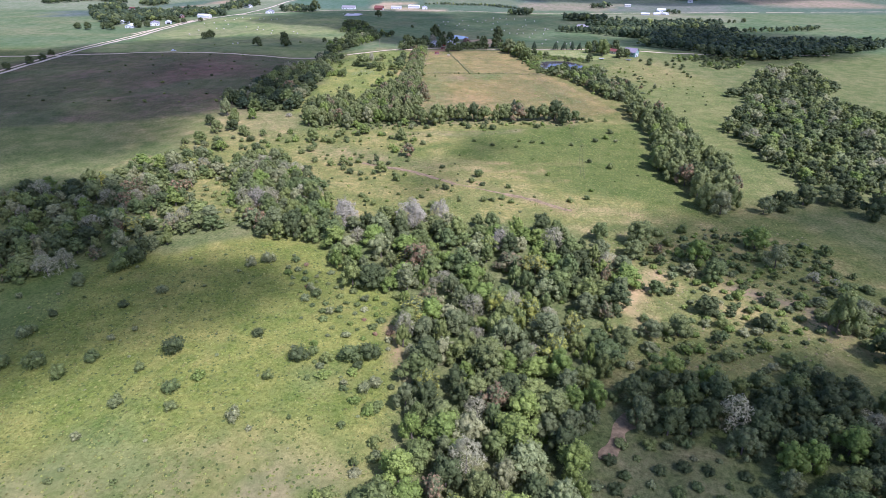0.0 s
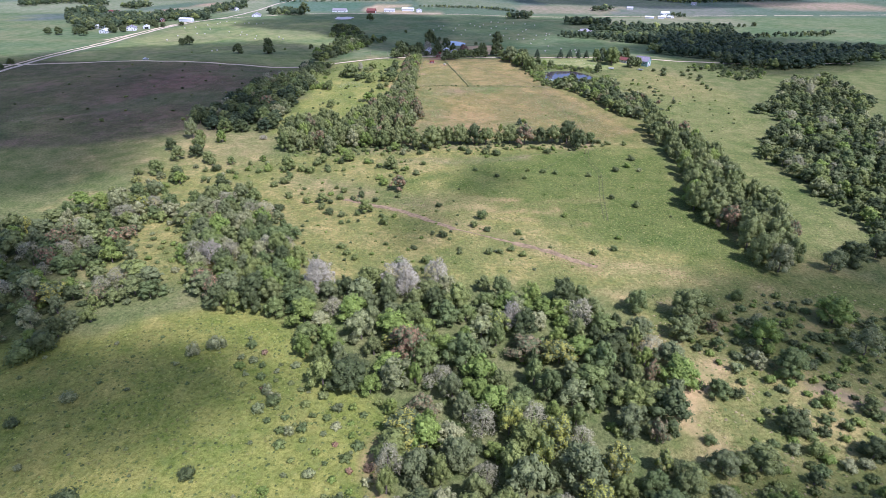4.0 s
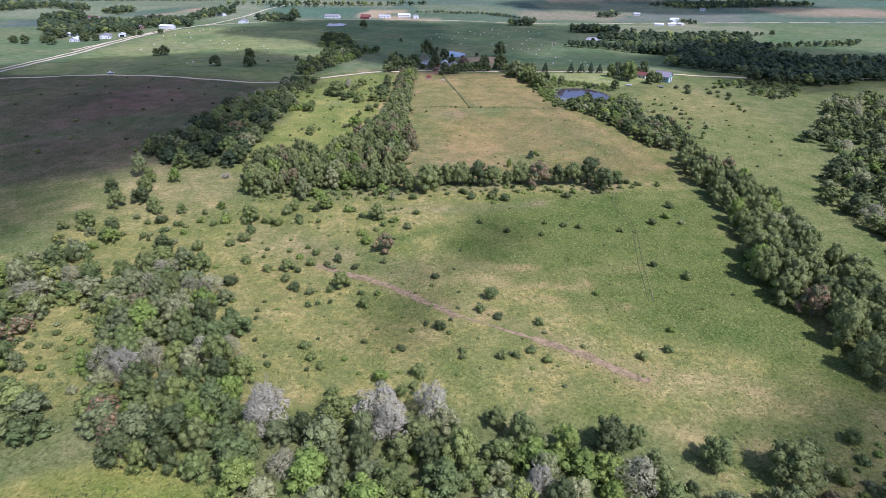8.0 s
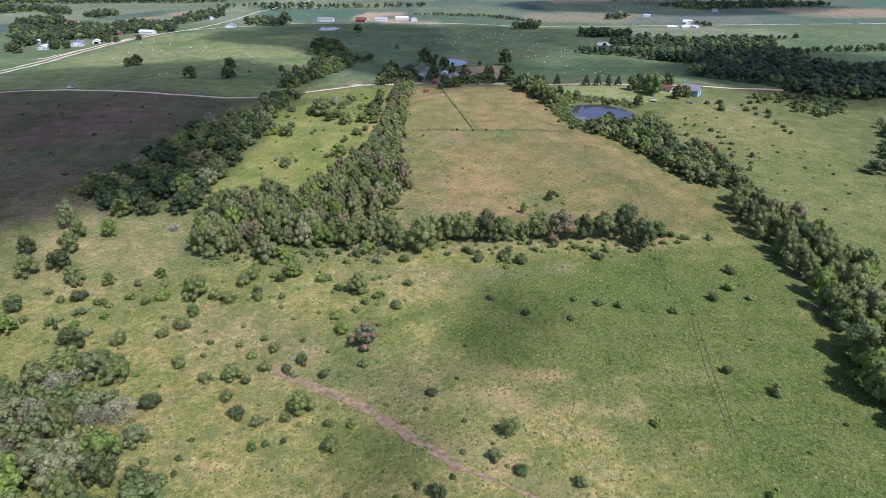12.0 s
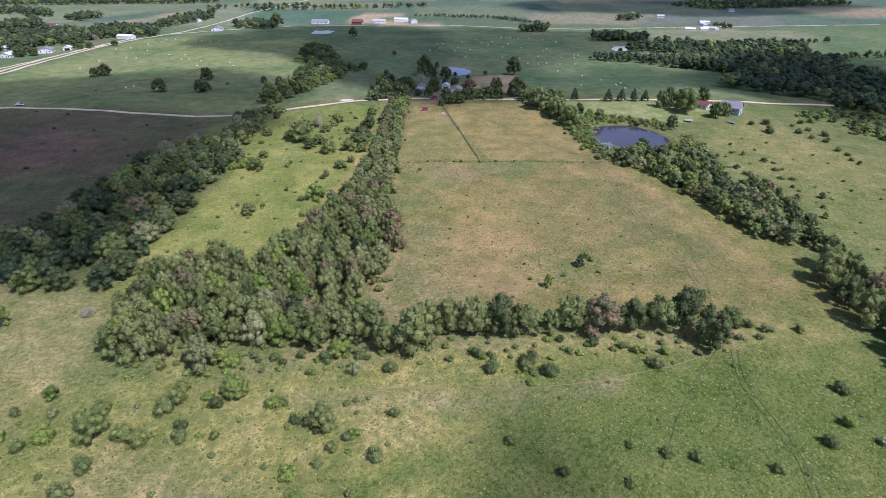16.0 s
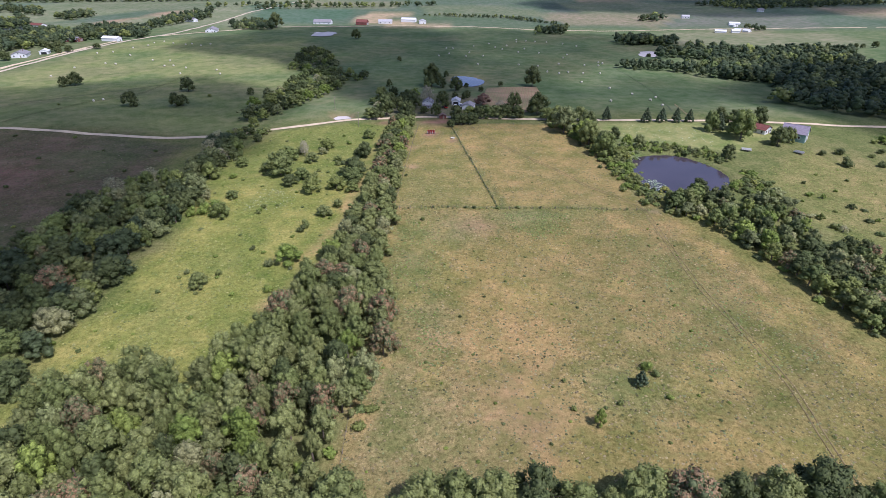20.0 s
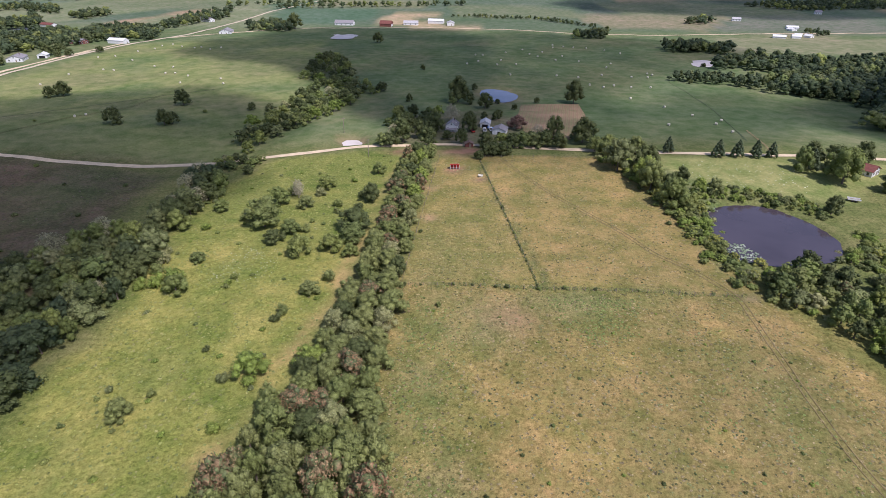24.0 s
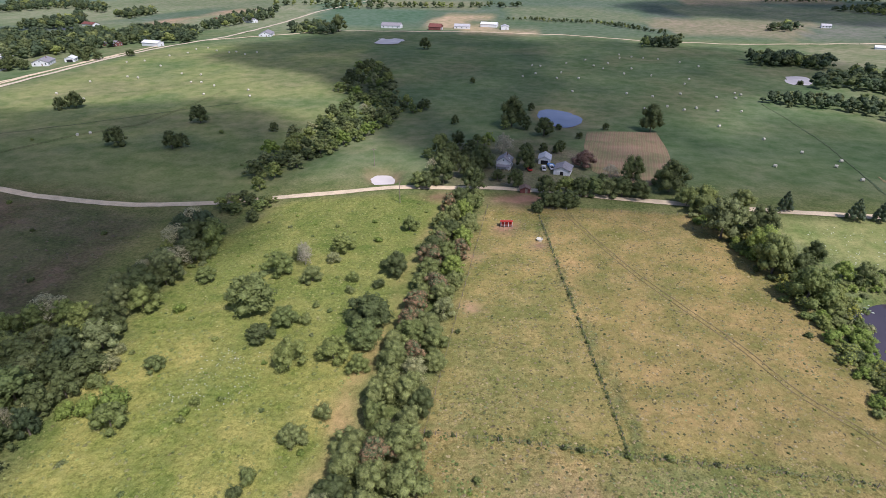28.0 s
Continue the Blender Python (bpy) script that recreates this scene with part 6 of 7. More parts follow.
def house(name, x, y, turn, wide, deep, wall_h, rise, wall, roof, label, category, opening="", windows=3, chimney=False, lean=0.0):
    """A gabled building: shell with thick gable walls, two roof slabs with eaves, ridge cap, doors, windows."""
    root = new(name)
    root.matrix_basis = pose(x, y, ground_z(x, y) - 0.1, 0, 0, turn)
    w, d, t = wide / 2, deep / 2, 0.2
    # ridge runs along y; gables face -y and +y
    def shell(u, v, low, high, peak):
        return [(-u, -v, low), (u, -v, low), (u, v, low), (-u, v, low), (-u, -v, high), (u, -v, high), (u, v, high), (-u, v, high), (0, -v, peak), (0, v, peak)]
    outer = shell(w, d, -0.5, wall_h, wall_h + rise)
    faces = [(0, 1, 5, 8, 4), (2, 3, 7, 9, 6), (1, 2, 6, 5), (3, 0, 4, 7), (4, 8, 9, 7), (8, 5, 6, 9)]
    quads("wall", outer, faces, wall, root)
    slope, run = math.degrees(math.atan2(rise, w)), math.hypot(rise, w)
    for s in (-1, 1):
        length = run + 0.5
        mid = 0.5 * length - 0.02
        cx, cz = s * mid * math.cos(math.radians(slope)), wall_h + rise - mid * math.sin(math.radians(slope)) + 0.12
        slab("roof", roof, root, (length, deep + 0.9, 0.16), (cx, 0, cz), (0, s * slope, 0))
    slab("ridge_cap", roof, root, (0.4, deep + 0.92, 0.12), (0, 0, wall_h + rise + 0.2))
    if opening == "wide":
        # the wall is closed; a dark slab paints the shade inside an opening
        slab("doorway", DARK, root, (wide * 0.62, 0.12, wall_h * 0.8), (0, -d - 0.03, wall_h * 0.4))
        for s in (-1, 1):
            slab("door_frame", WHITE, root, (0.18, 0.2, wall_h * 0.84), (s * wide * 0.33, -d - 0.06, wall_h * 0.42))
        slab("lintel", WHITE, root, (wide * 0.7, 0.2, 0.2), (0, -d - 0.06, wall_h * 0.86))
    elif opening == "split":
        # dark slab on the wall again, for the shade between the doors
        slab("doorway", DARK, root, (wide * 0.2, 0.12, wall_h * 0.75), (0, -d - 0.03, wall_h * 0.37))
        for s in (-1, 1):
            slab("sliding_door", WHITE, root, (wide * 0.2, 0.14, wall_h * 0.78), (s * wide * 0.22, -d - 0.1, wall_h * 0.39))
    else:
        dr = slab("door", WOOD, root, (1.0, 0.12, 2.05), (0.12 * wide, -d - 0.04, 1.05))
        slab("door_handle", WIRE, dr, (0.05, 0.06, 0.14), (0.38, -0.09, 0))
    def window(at, tilt, size=(1.0, 1.3)):
        f = slab("window", WHITE, root, (size[0] + 0.24, 0.12, size[1] + 0.24), at, tilt)
        slab("pane", GLASS, f, (size[0], 0.05, size[1]), (0, -0.055, 0))
        slab("sill", WHITE, f, (size[0] + 0.4, 0.22, 0.08), (0, -0.08, -size[1] / 2 - 0.14))
    for k in range(windows):
        v = -d + deep * (k + 0.5) / windows
        window((w + 0.04, v, wall_h * 0.55), (0, 0, 90))
        window((-w - 0.04, v, wall_h * 0.55), (0, 0, -90))
    if windows and opening != "wide":
        for u in (-0.3, 0.34) if opening == "" else ():
            window((u * wide, -d - 0.04, wall_h * 0.58), (0, 0, 0))
        if rise > 1.6 and opening == "":
            window((0, -d - 0.04, wall_h + rise * 0.38), (0, 0, 0), (0.8, 0.9))
    if chimney:
        slab("chimney", BROWN_ROOF, root, (0.7, 0.7, 2.0), (0.15 * wide, 0.15 * deep, wall_h + rise + 0.3))
    return tagged(root, label, category)


def farmhouse():
    root = house("farmhouse", -12, 690, -8, 8.5, 9, 4.6, 2.6, WHITE, GREY_ROOF, "two-storey white farmhouse with a grey shingle roof", "house", "", 3, True)
    # porch on posts before the front wall
    slab("porch_roof", GREY_ROOF, root, (8.2, 2.8, 0.16), (0, -5.8, 2.75), (12, 0, 0))
    slab("porch_floor", WOOD, root, (8.0, 2.4, 0.3), (0, -5.7, 0.2))
    for k in range(4):
        slab("porch_post", WHITE, root, (0.16, 0.16, 2.4), (-3.7 + 2.47 * k, -6.8, 1.4))
    slab("dormer", WHITE, root, (1.8, 1.8, 1.6), (2.3, 0, 5.9))
    slab("dormer_roof", GREY_ROOF, root, (2.3, 2.3, 0.14), (2.4, 0, 6.75), (0, 10, 0))
    root.matrix_basis = root.matrix_basis @ Matrix.Diagonal((0.76, 0.76, 0.82, 1))


farmhouse()
house("garage", 6.5, 700, -4, 5.4, 7, 2.7, 1.4, WHITE, PALE_ROOF, "white garage with its wide front standing open", "garage", "wide", 0)
house("machine_shed", 14.5, 685, -12, 7.2, 7.5, 2.6, 1.5, WHITE, GREY_ROOF, "white machine shed with a grey roof and sliding doors", "shed", "split", 0)
house("small_shed", -2, 658, 5, 4.0, 3.0, 1.9, 0.9, BARN_RED, BROWN_ROOF, "small red wooden shed beside the gravel road", "shed", "", 0)
house("small_shed", -146, 480, 35, 5.0, 7.0, 2.2, 1.2, WOOD, GREY_ROOF, "weathered low shed half hidden among the creek trees", "shed", "", 0)
house("barn", 190, 617, 52, 9.5, 12, 4.4, 3.4, GREEN_PAINT, MAUVE_ROOF, "green gabled barn with a grey roof", "barn", "split", 2)
house("cottage", 176, 628, 40, 8, 10, 2.6, 1.8, WHITE, BARN_RED, "small cottage with a red roof among trees", "house", "", 3)
# roadside houses
house("house", -421, 897, 20, 13, 17, 3.0, 2.4, WHITE, GREY_ROOF, "long white roadside house with a grey roof", "house", "", 4, True)
house("garage", -408, 914, 20, 8, 9, 3.0, 1.8, WHITE, WHITE, "white garage beside the roadside house", "garage", "wide", 1)
house("house", -441, 866, 0, 10, 12, 3.0, 2.2, WHITE, WHITE, "white house with a pale roof near the road", "house", "", 3)
house("house", -430, 1003, 75, 10, 16, 2.8, 2.2, BARN_RED, GREY_ROOF, "low brick house with a grey roof", "house", "", 4, True)
house("machine_shed", -390, 1010, 80, 9, 20, 3.6, 1.8, WHITE, WHITE, "long white metal shed beside the road", "shed", "", 0)
house("machine_shed", -476, 912, 75, 9, 20, 3.4, 1.7, WHITE, WHITE, "long white metal shed in the trees", "shed", "", 0)
house("house", -312, 1114, 10, 14, 18, 3.0, 3.0, WHITE, GREY_ROOF, "house with a wide grey roof near the lane", "house", "", 3)
house("house", -396, 1250, 60, 10, 24, 3.4, 2.6, WHITE, GREY_ROOF, "far white farmhouse among trees", "house", "", 4)
house("house", -436, 1228, 0, 9, 10, 5.0, 2.4, WHITE, BARN_RED, "far house with a red roof", "house", "", 2)
house("machine_shed", -576, 1165, 70, 10, 22, 3.0, 2.0, WHITE, BARN_RED, "far shed with a faded red roof", "shed", "", 0)
# the farm at the far lane
house("house", -188, 1228, 85, 12, 26, 3.4, 3.2, WHITE, GREY_ROOF, "far house with a broad grey roof", "house", "", 4)
house("barn", -128, 1219, 80, 11, 16, 4.0, 3.4, BARN_RED, BARN_RED, "far red barn beside the lane", "barn", "split", 0)
house("house", -96, 1240, 90, 11, 20, 3.2, 2.4, WHITE, PALE_ROOF, "far pale farmhouse with a metal roof", "house", "", 3)
house("machine_shed", -62, 1262, 80, 10, 22, 4.0, 2.0, WHITE, WHITE, "far white shed behind the yard trees", "shed", "", 0)
house("machine_shed", -40, 1240, 5, 10, 12, 3.6, 2.0, WHITE, PALE_ROOF, "far white shed by the stubble", "shed", "", 0)
# the white farm on the eastern rise
for sx, sy, turn, sw, sd, text in ((366, 1140, 70, 8, 14, "long white farm shed on the bare rise"), (386, 1140, 80, 6, 10, "white farm shed beside the bare yard"), (406, 1150, 30, 7, 9, "low white shed at the yard's end"),
                                   (431, 1248, 80, 8, 15, "large white shed behind the farm"), (420, 1225, 20, 8, 10, "white gabled building of the far farm"), (396, 1156, 60, 6, 8, "small white outbuilding of the far farm")):
    house("machine_shed", sx, sy, turn, sw, sd, 2.4, 1.6, WHITE, WHITE, text, "shed", "", 0)
house("house", 388, 1334, 80, 7, 12, 3.0, 2.0, WHITE, PALE_ROOF, "lone white house in dark fields", "house", "", 3)
house("house", 560, 1440, 80, 8, 10, 3.4, 2.4, WHITE, GREY_ROOF, "far white farmhouse on the plain", "house", "", 3)


# ---- things in the yard and paddocks ----
def feeder(x, y):
    """A red cattle feeder on white posts."""
    root = new("cattle_feeder")
    root.matrix_basis = pose(x, y, ground_z(x, y), 0, 0, 8)
    slab("roof", RED_PAINT, root, (4.6, 2.6, 0.12), (0, -0.4, 2.0), (-14, 0, 0))
    slab("bin", RED_PAINT, root, (4.0, 1.4, 1.1), (0, 0.1, 1.1))
    slab("trough", BARN_RED, root, (4.4, 0.7, 0.4), (0, -1.1, 0.55))
    for u in (-2.0, -0.7, 0.7, 2.0):
        for v in (-1.4, 0.8):
            slab("leg", WHITE, root, (0.14, 0.14, 1.9), (u, v, 0.95))
    for v in (-1, 1):
        slab("skid", WOOD, root, (5.0, 0.2, 0.2), (0, v * 0.9, 0.1))
    return tagged(root, "red metal cattle feeder on white legs in trampled soil", "feeder")


feeder(-8, 624)


def tub(x, y):
    bm = bmesh.new()
    bmesh.ops.create_cone(bm, cap_ends=False, segments=16, radius1=0.9, radius2=1.05, depth=0.7, matrix=Matrix.Translation((0, 0, 0.35)))
    bmesh.ops.create_circle(bm, cap_ends=True, segments=16, radius=0.97, matrix=Matrix.Translation((0, 0, 0.45)))
    root = new("water_tub")
    root.location = (x, y, ground_z(x, y))
    part("tub", bm, STRAW, root)
    bm = bmesh.new()
    for k in range(16):
        a = k * math.pi / 8
        box(bm, math.cos(a) * 1.05, math.sin(a) * 1.05, 0.7, 0.08, 0.42, 0.08, a)
    part("rim", bm, WHITE, root)
    return tagged(root, "pale round stock tub in bare soil", "tub")


tub(4, 613)


def wheel_mesh():
    bm = bmesh.new()
    bmesh.ops.create_cone(bm, cap_ends=True, segments=14, radius1=0.36, radius2=0.36, depth=0.24, matrix=Matrix.Rotation(math.pi / 2, 4, "Y"))
    bmesh.ops.bevel(bm, geom=bm.edges[:], offset=0.04, segments=1, affect="EDGES")
    me = bpy.data.meshes.new("wheel")
    bm.to_mesh(me)
    bm.free()
    me.materials.append(DARK)
    return me


WHEEL = wheel_mesh()


def pickup(x, y, turn, paint, label, cargo=None):
    root = new("pickup_truck")
    root.matrix_basis = pose(x, y, ground_z(x, y) + 0.05, 0, 0, turn)
    slab("body", paint, root, (1.85, 5.2, 0.7), (0, 0, 0.8))
    slab("cab", paint, root, (1.7, 1.9, 0.75), (0, 0.3, 1.5))
    slab("windscreen", GLASS, root, (1.5, 0.06, 0.55), (0, 1.27, 1.5), (-20, 0, 0))
    slab("rear_window", GLASS, root, (1.4, 0.06, 0.45), (0, -0.67, 1.55))
    slab("cargo_bed", DARK, root, (1.5, 1.7, 0.06), (0, -1.6, 1.16))
    for u in (-0.85, 0.85):
        for v in (-1.6, 1.6):
            sub("wheel", WHEEL, root).location = (u, v, 0.36)
    return tagged(root, label, "pickup truck")


WHITE_CAR = plain("white_car_paint", (0.75, 0.75, 0.75), 0.3)
pickup(9.5, 690, 10, WHITE_CAR, "white pickup truck parked in the farmyard")
pickup(6.0, 688, 4, WHITE_CAR, "white pickup truck parked before the garage")
pickup(-0.5, 687, 12, RED_PAINT, "red pickup truck parked by the farmhouse")
pickup(-289, 646.5, 88, WHITE_CAR, "white pickup truck on the gravel road")
slab("tarpaulin", BLUE_PAINT, None, (3.2, 2.6, 0.9), (9.4, 694.5, ground_z(9.4, 694.5) + 0.4), (0, 6, 10))
tagged(bpy.data.objects["tarpaulin"], "blue tarpaulin over a heap by the garage", "tarpaulin")


def utility_pole(x, y, turn):
    """A wooden pole with a crossarm and insulators."""
    root = new("utility_pole")
    root.matrix_basis = pose(x, y, ground_z(x, y), 0, 0, turn)
    v, f = limb([(0, 0, -0.5), (0, 0, 4.5), (0.03, 0, 9.0), (0.03, 0, 9.05)], [0.17, 0.15, 0.11, 0.03], 8)
    sub("pole", tri_mesh("pole", v, f, WOOD), root)
    arm = slab("crossarm", WOOD, root, (2.2, 0.12, 0.14), (0.03, -0.16, 8.4))
    for u in (-0.95, 0.0, 0.95):
        slab("insulator", GLASS, arm, (0.09, 0.09, 0.2), (u, 0, 0.16))
    return tagged(root, "weathered wooden utility pole beside the gravel road", "utility pole", "poles along the gravel road")


utility_pole(-73, 686, 15)
utility_pole(-51, 641, 80)


def trailer(x, y, turn, label):
    root = new("farm_trailer")
    root.matrix_basis = pose(x, y, ground_z(x, y), 0, 0, turn)
    slab("deck", WOOD, root, (2.2, 4.6, 0.16), (0, 0, 0.8))
    for u in (-1.05, 1.05):
        slab("side_board", WHITE, root, (0.08, 4.6, 0.5), (u, 0, 1.1))
        for v in (-0.6, 0.6):
            sub("wheel", WHEEL, root).location = (u, v, 0.36)
    slab("drawbar", WIRE, root, (0.12, 1.8, 0.12), (0, 3.1, 0.6))
    return tagged(root, label, "trailer")


trailer(155, 596, 70, "pale flat farm trailer in the grass")
trailer(181, 594, 40, "pale farm trailer parked below the barn")


# ---- hay bales ----
def bale_mesh():
    bm = bmesh.new()
    bmesh.ops.create_cone(bm, cap_ends=True, segments=18, radius1=0.75, radius2=0.75, depth=1.4, matrix=Matrix.Translation((0, 0, 0.72)) @ Matrix.Rotation(math.pi / 2, 4, "X"))
    bmesh.ops.bevel(bm, geom=bm.edges[:], offset=0.07, segments=1, affect="EDGES")
    me = bpy.data.meshes.new("hay_bale")
    bm.to_mesh(me)
    bm.free()
    me.materials.append(STRAW)
    return me


BALE = bale_mesh()
WEST_BALES = [(-336, 841), (-319, 862), (-308, 859), (-282, 878), (-259, 851), (-251, 852), (-236, 843), (-231, 818), (-205, 834), (-196, 817), (-334, 803), (-304, 791), (-356, 916), (-344, 924), (-317, 905), (-337, 952), (-329, 970), (-265, 877), (-332, 991), (-326, 1003), (-309, 988), (-287, 985), (-292, 980), (-271, 970), (-266, 985), (-247, 711), (-243, 716)]
EAST_BALES = [(-2, 962), (5, 961), (1, 927), (-9, 912), (18, 910), (22, 933), (28, 979), (28, 867), (35, 913), (46, 1001), (51, 969), (58, 957), (65, 986), (81, 1039), (79, 1018), (73, 937), (82, 961), (91, 1027), (66, 866), (101, 1022), (72, 823), (94, 934), (83, 860), (114, 1018), (88, 833), (130, 1002), (104, 871), (121, 923), (114, 905), (97, 825), (106, 831), (142, 983), (127, 865), (118, 826), (143, 879), (140, 865), (146, 875), (133, 828), (109, 788), (126, 764), (137, 741), (150, 728), (143, 717), (114, 712), (144, 695)]
for x, y in WEST_BALES + EAST_BALES:
    ob = new("hay_bale", BALE)
    ob.matrix_basis = pose(x, y, ground_z(x, y) - 0.03, 0, 0, DICE.uniform(0, 180)) @ Matrix.Diagonal((1.0, 1.0, 1.0, 1))
    tagged(ob, "round pale hay bale lying in the meadow", "hay bale", "hay bales")


# ---- weeds, tall grass and flowers ----
def tufts(name, poly, every, size, shades, label, seed, height_of=0.8, category="weeds", clumpy=0.4, soft=6.0):
    """Small upright clumps of stalks; many thousands, joined."""
    r = rng(seed)
    xs, ys = np.array([p[0] for p in poly]), np.array([p[1] for p in poly])
    n = int((xs.max() - xs.min()) * (ys.max() - ys.min()) / every)
    x, y = r.uniform(xs.min(), xs.max(), n), r.uniform(ys.min(), ys.max(), n)
    wave = np.sin(x / 5.3 + 2 * np.sin(y / 9.1)) * np.sin(y / 4.7 + 2 * np.sin(x / 11.3)) + 0.5 * np.sin(x / 1.9 + y / 2.3)
    keep = (inside(x, y, list(poly), soft) > r.uniform(0, 1, n)) & (wave * clumpy > r.uniform(-1.2, 0.9, n))
    x, y = x[keep], y[keep]
    n, z = len(x), height(x, y)
    s = size * r.uniform(0.5, 1.5, n) ** 1.3
    turn, corners = r.uniform(0, 6.28, n), 5
    rise = s * height_of * 0.5 * r.uniform(0.6, 1.2, n)
    rows = []
    for k in range(corners):   # a ragged foot round each clump, then its leaning tip
        a, q = turn + k * 6.283 / corners, s * 0.62 * r.uniform(0.45, 1.25, n)
        rows.append(np.stack([x + q * np.cos(a), y + q * np.sin(a), z - 0.04, 0.6 * np.cos(a), 0.6 * np.sin(a), np.full(n, 0.8)], 1))
    lean = r.normal(0, 0.22, (2, n)) * s
    rows.append(np.stack([x + lean[0], y + lean[1], z + rise, lean[0] * 0, lean[0] * 0, np.ones(n)], 1))
    v = np.stack(rows, 1).reshape(-1, 6)
    k = np.arange(n)[:, None] * (corners + 1)
    f = np.concatenate([k + [j, (j + 1) % corners, corners] for j in range(corners)])
    me = tri_mesh(name, v, f, LEAF_WOOD)
    pal = np.array(shades)[r.integers(0, len(shades), n)] * r.uniform(0.7, 1.05, (n, 1))
    col = np.column_stack([pal, np.ones(n)]).repeat(corners + 1, 0)
    layer = me.color_attributes.new("shade", "FLOAT_COLOR", "POINT")
    layer.data.foreach_set("color", col.astype(np.float32).ravel())
    return tagged(new(name, me), label, category, kind="stuff")


GREENS = [(0.25, 0.270, 0.072), (0.21, 0.245, 0.064), (0.29, 0.285, 0.082), (0.18, 0.212, 0.058)]
TANS = [(0.40, 0.32, 0.16), (0.35, 0.28, 0.145), (0.23, 0.25, 0.11), (0.31, 0.245, 0.13)]
tufts("meadow_weeds", [(-110, 232), (118, 228), (122, 300), (118, 380), (-25, 370), (-150, 362), (-145, 320)], 0.5, 0.45, GREENS + [(0.15, 0.175, 0.048), (0.31, 0.27, 0.10)], "green weeds and tall grass of the meadow", 1)
tufts("meadow_weeds", [(25, 300), (60, 270), (118, 245), (120, 300), (116, 350), (40, 345)], 0.35, 0.42, [(0.19, 0.225, 0.052), (0.23, 0.25, 0.060), (0.14, 0.17, 0.042)], "dense green goldenrod in the meadow", 2)
tufts("pasture_weeds", BROWN_PASTURE, 0.55, 0.5, TANS + [(0.12, 0.125, 0.05), (0.15, 0.13, 0.06)], "dry and green weeds of the cured pasture", 3, 0.4)
FRESH = [(0.20, 0.25, 0.075), (0.23, 0.27, 0.085), (0.17, 0.22, 0.065)]
tufts("pasture_weeds", [(24, 516), (50, 516), (46, 500), (34, 494), (28, 502)], 0.35, 0.55, FRESH, "patch of fresh green weeds below the fence", 21, 0.7, clumpy=0.9)
tufts("pasture_weeds", [(-17, 515), (-4, 512), (-2, 470), (4, 430), (-4, 420), (-12, 450), (-18, 480)], 0.8, 0.55, FRESH, "fresh green weeds along the hedge", 22, 0.7, clumpy=0.9)
tufts("pasture_weeds", [(60, 505), (95, 480), (108, 430), (70, 420), (52, 460)], 1.6, 0.5, FRESH[:2] + TANS[2:3], "green weeds dotting the dry pasture", 23, 0.7, clumpy=0.9)
tufts("slope_grass", [(-150, 70), (-8, 66), (-14, 165), (-60, 212), (-130, 185)], 0.8, 0.55, [(0.27, 0.29, 0.068), (0.19, 0.225, 0.052), (0.28, 0.27, 0.075), (0.12, 0.15, 0.04)], "tall green grass on the near slope", 4)
tufts("strip_grass", [(-104, 405), (-84, 414), (-60, 418), (-43, 472), (-36, 648), (-100, 638), (-110, 600), (-100, 500)], 1.3, 0.55, [(0.28, 0.30, 0.09), (0.22, 0.25, 0.08), (0.31, 0.30, 0.11)], "tall green grass between creek and hedge", 5)
tufts("slope_weeds", [(58, 125), (140, 140), (150, 228), (60, 222), (70, 180)], 1.2, 0.6, GREENS + TANS[:2] + [(0.13, 0.16, 0.045)], "weeds and dry grass of the east slope", 6)
tufts("slope_weeds", [(130, 235), (176, 262), (180, 340), (215, 430), (230, 520), (190, 600), (142, 560), (150, 470), (138, 420), (150, 360)], 2.2, 0.6, GREENS, "green grass tufts east of the hedge", 7)
tufts("fence_weeds", [(-22, 522.3), (84, 521.3), (84, 519.2), (-22, 519.6)], 0.3, 0.5, GREENS[3:] + [(0.125, 0.145, 0.046), (0.155, 0.17, 0.056)], "rank green weeds along the fence", 8, 1.3, clumpy=0.3, soft=1.0)
tufts("fence_weeds", [(21.8, 521), (3.8, 633), (4.2, 633), (22.2, 521)], 0.05, 0.55, [(0.125, 0.145, 0.046), (0.155, 0.17, 0.056)], "rank dark weeds along the paddock fence", 9, 1.2, clumpy=0.3, soft=0.6)
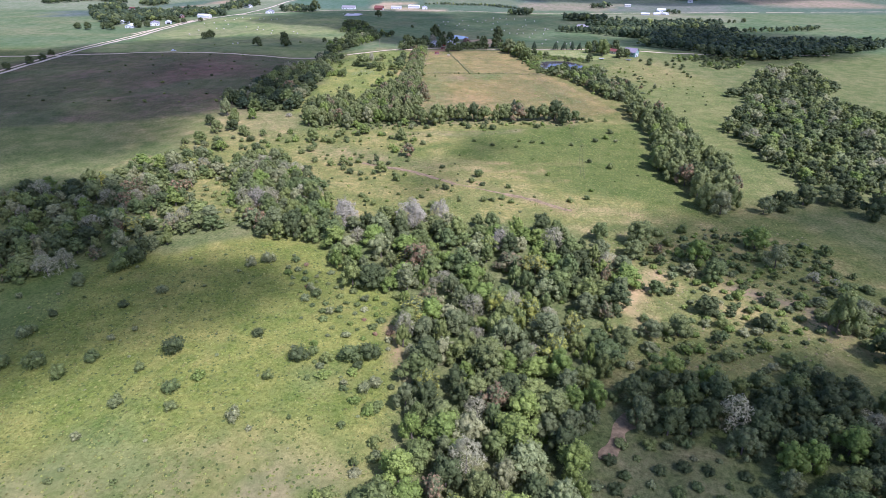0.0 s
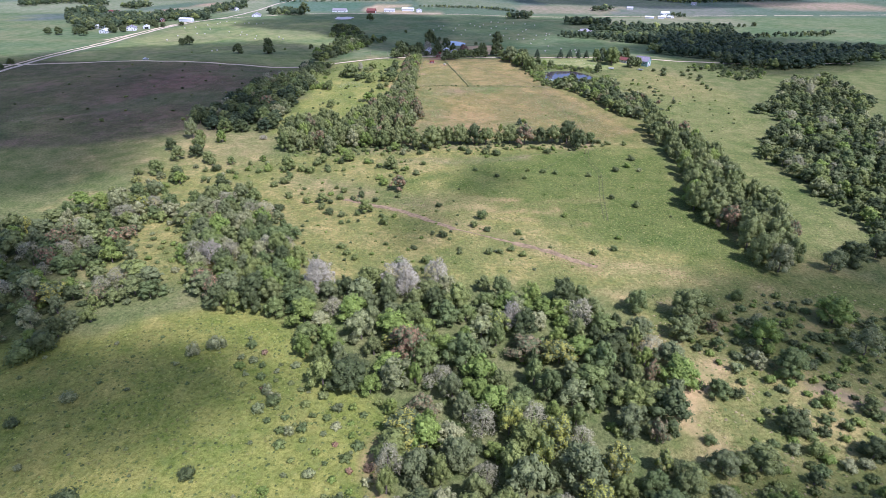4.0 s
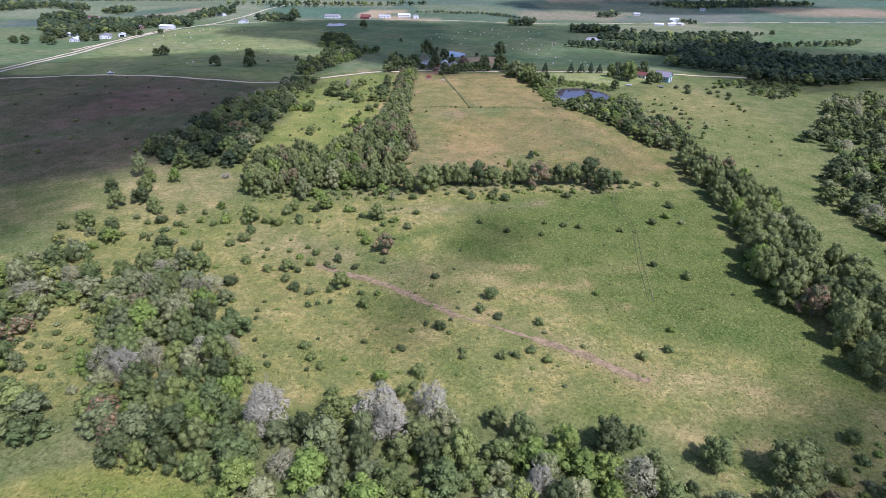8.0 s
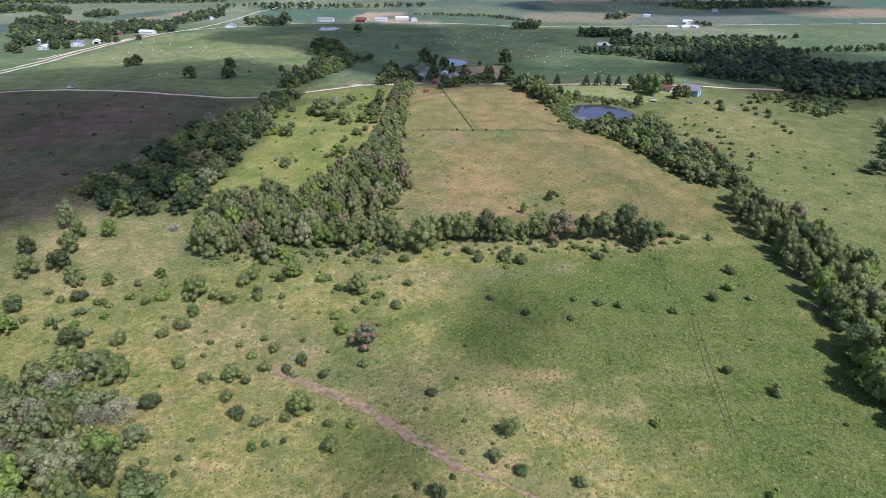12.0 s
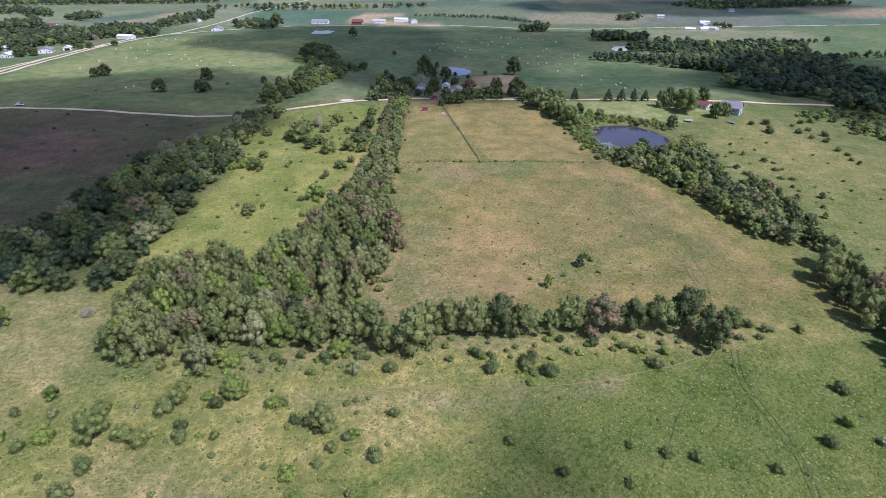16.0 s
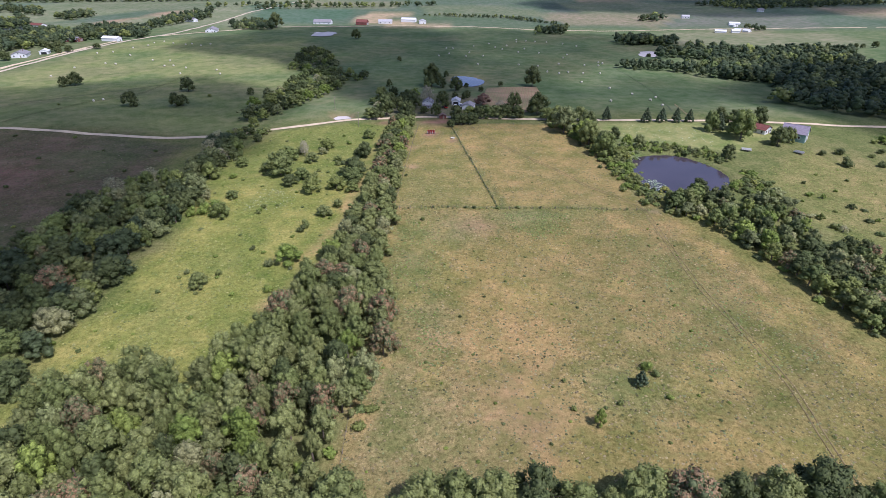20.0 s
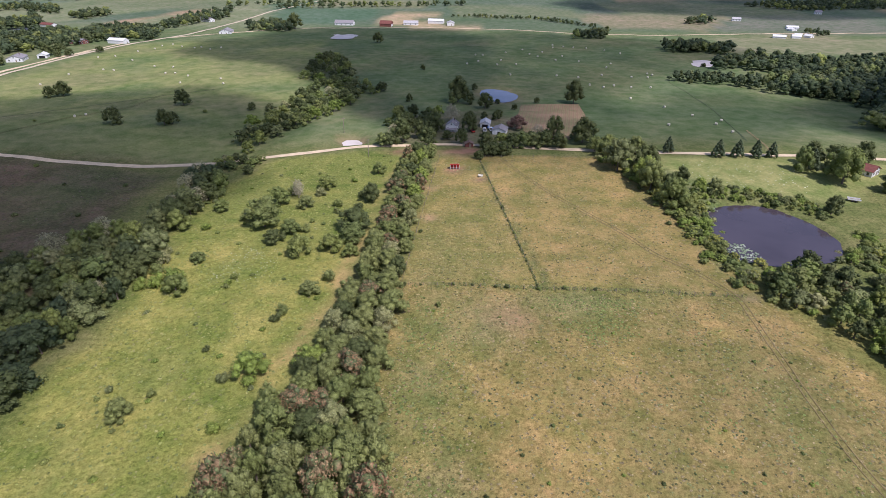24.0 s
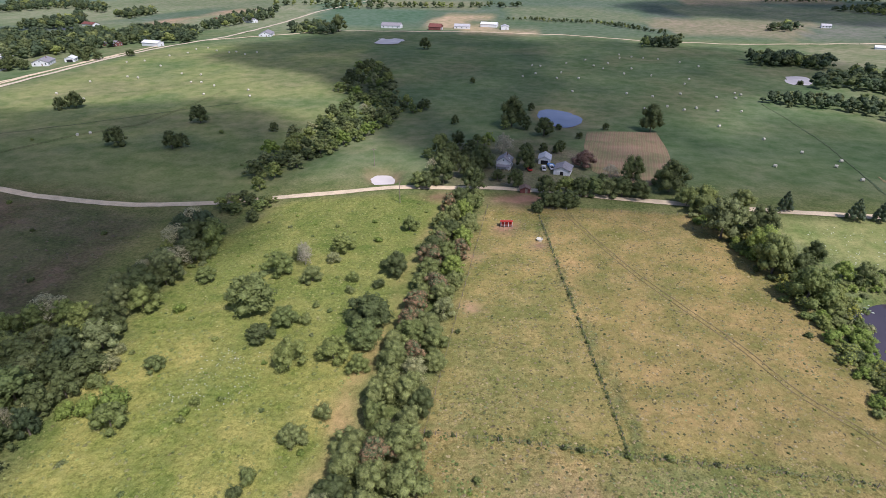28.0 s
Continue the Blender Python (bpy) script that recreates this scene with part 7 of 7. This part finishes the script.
tufts("wild_flowers", [(-82, 520), (-66, 520), (-62, 540), (-78, 545)], 0.5, 0.28, [(0.60, 0.62, 0.48), (0.25, 0.3, 0.10)], "white wild flowers in the green strip", 10, 1.0, "flowers")
tufts("wild_flowers", [(96, 606), (140, 602), (150, 632), (98, 638)], 2.2, 0.36, [(0.55, 0.57, 0.44), (0.25, 0.3, 0.10)], "white wild flowers by the pond", 11, 1.0, "flowers")
tufts("hill_weeds", [(-330, 420), (-150, 430), (-128, 520), (-145, 615), (-290, 635)], 5.0, 0.7, [(0.15, 0.14, 0.08), (0.18, 0.14, 0.10), (0.13, 0.14, 0.07)], "brown and green weeds of the hill pasture", 12)


def lily_pads(outline, every, level, seed):
    """Round pads afloat on the pond, a few pale flowers among them."""
    r = rng(seed)
    xs, ys = [p[0] for p in outline], [p[1] for p in outline]
    n = int((max(xs) - min(xs)) * (max(ys) - min(ys)) / every)
    x, y = r.uniform(min(xs), max(xs), n), r.uniform(min(ys), max(ys), n)
    ok = inside(x, y, list(outline), 3) > r.uniform(0, 1, n)
    verts, faces, tone = [], [], []
    for k, (px, py) in enumerate(zip(x[ok], y[ok])):
        q, a0 = r.uniform(0.18, 0.5), r.uniform(0, 6)
        base = len(verts)
        for s in range(7):
            a = a0 + s * 6.28 / 7
            verts.append((px + q * math.cos(a), py + q * math.sin(a) * 0.9, level + 0.02 + 0.02 * (s % 2) + 0.001 * (k % 9)))
        faces += [(base, base + s, base + s + 1) for s in range(1, 6)]
        c = (0.50, 0.54, 0.46) if r.random() < 0.3 else (0.26, 0.34, 0.20)
        tone += [(*c, 1.0)] * 7
    me = tri_mesh("water_lilies", np.array(verts), np.array(faces), LEAF_WOOD)
    me.color_attributes.new("shade", "FLOAT_COLOR", "POINT").data.foreach_set("color", np.array(tone, np.float32).ravel())
    return tagged(new("water_lilies", me), "pale lily pads afloat at the pond's edge", "water plants", kind="stuff")


lily_pads([(89, 546), (97, 543), (99, 550), (96, 556), (90, 557)], 0.5, PONDS["farm"][1], 13)
lily_pads([(90, 580), (97, 585), (99, 589), (94, 587)], 0.9, PONDS["farm"][1], 14)
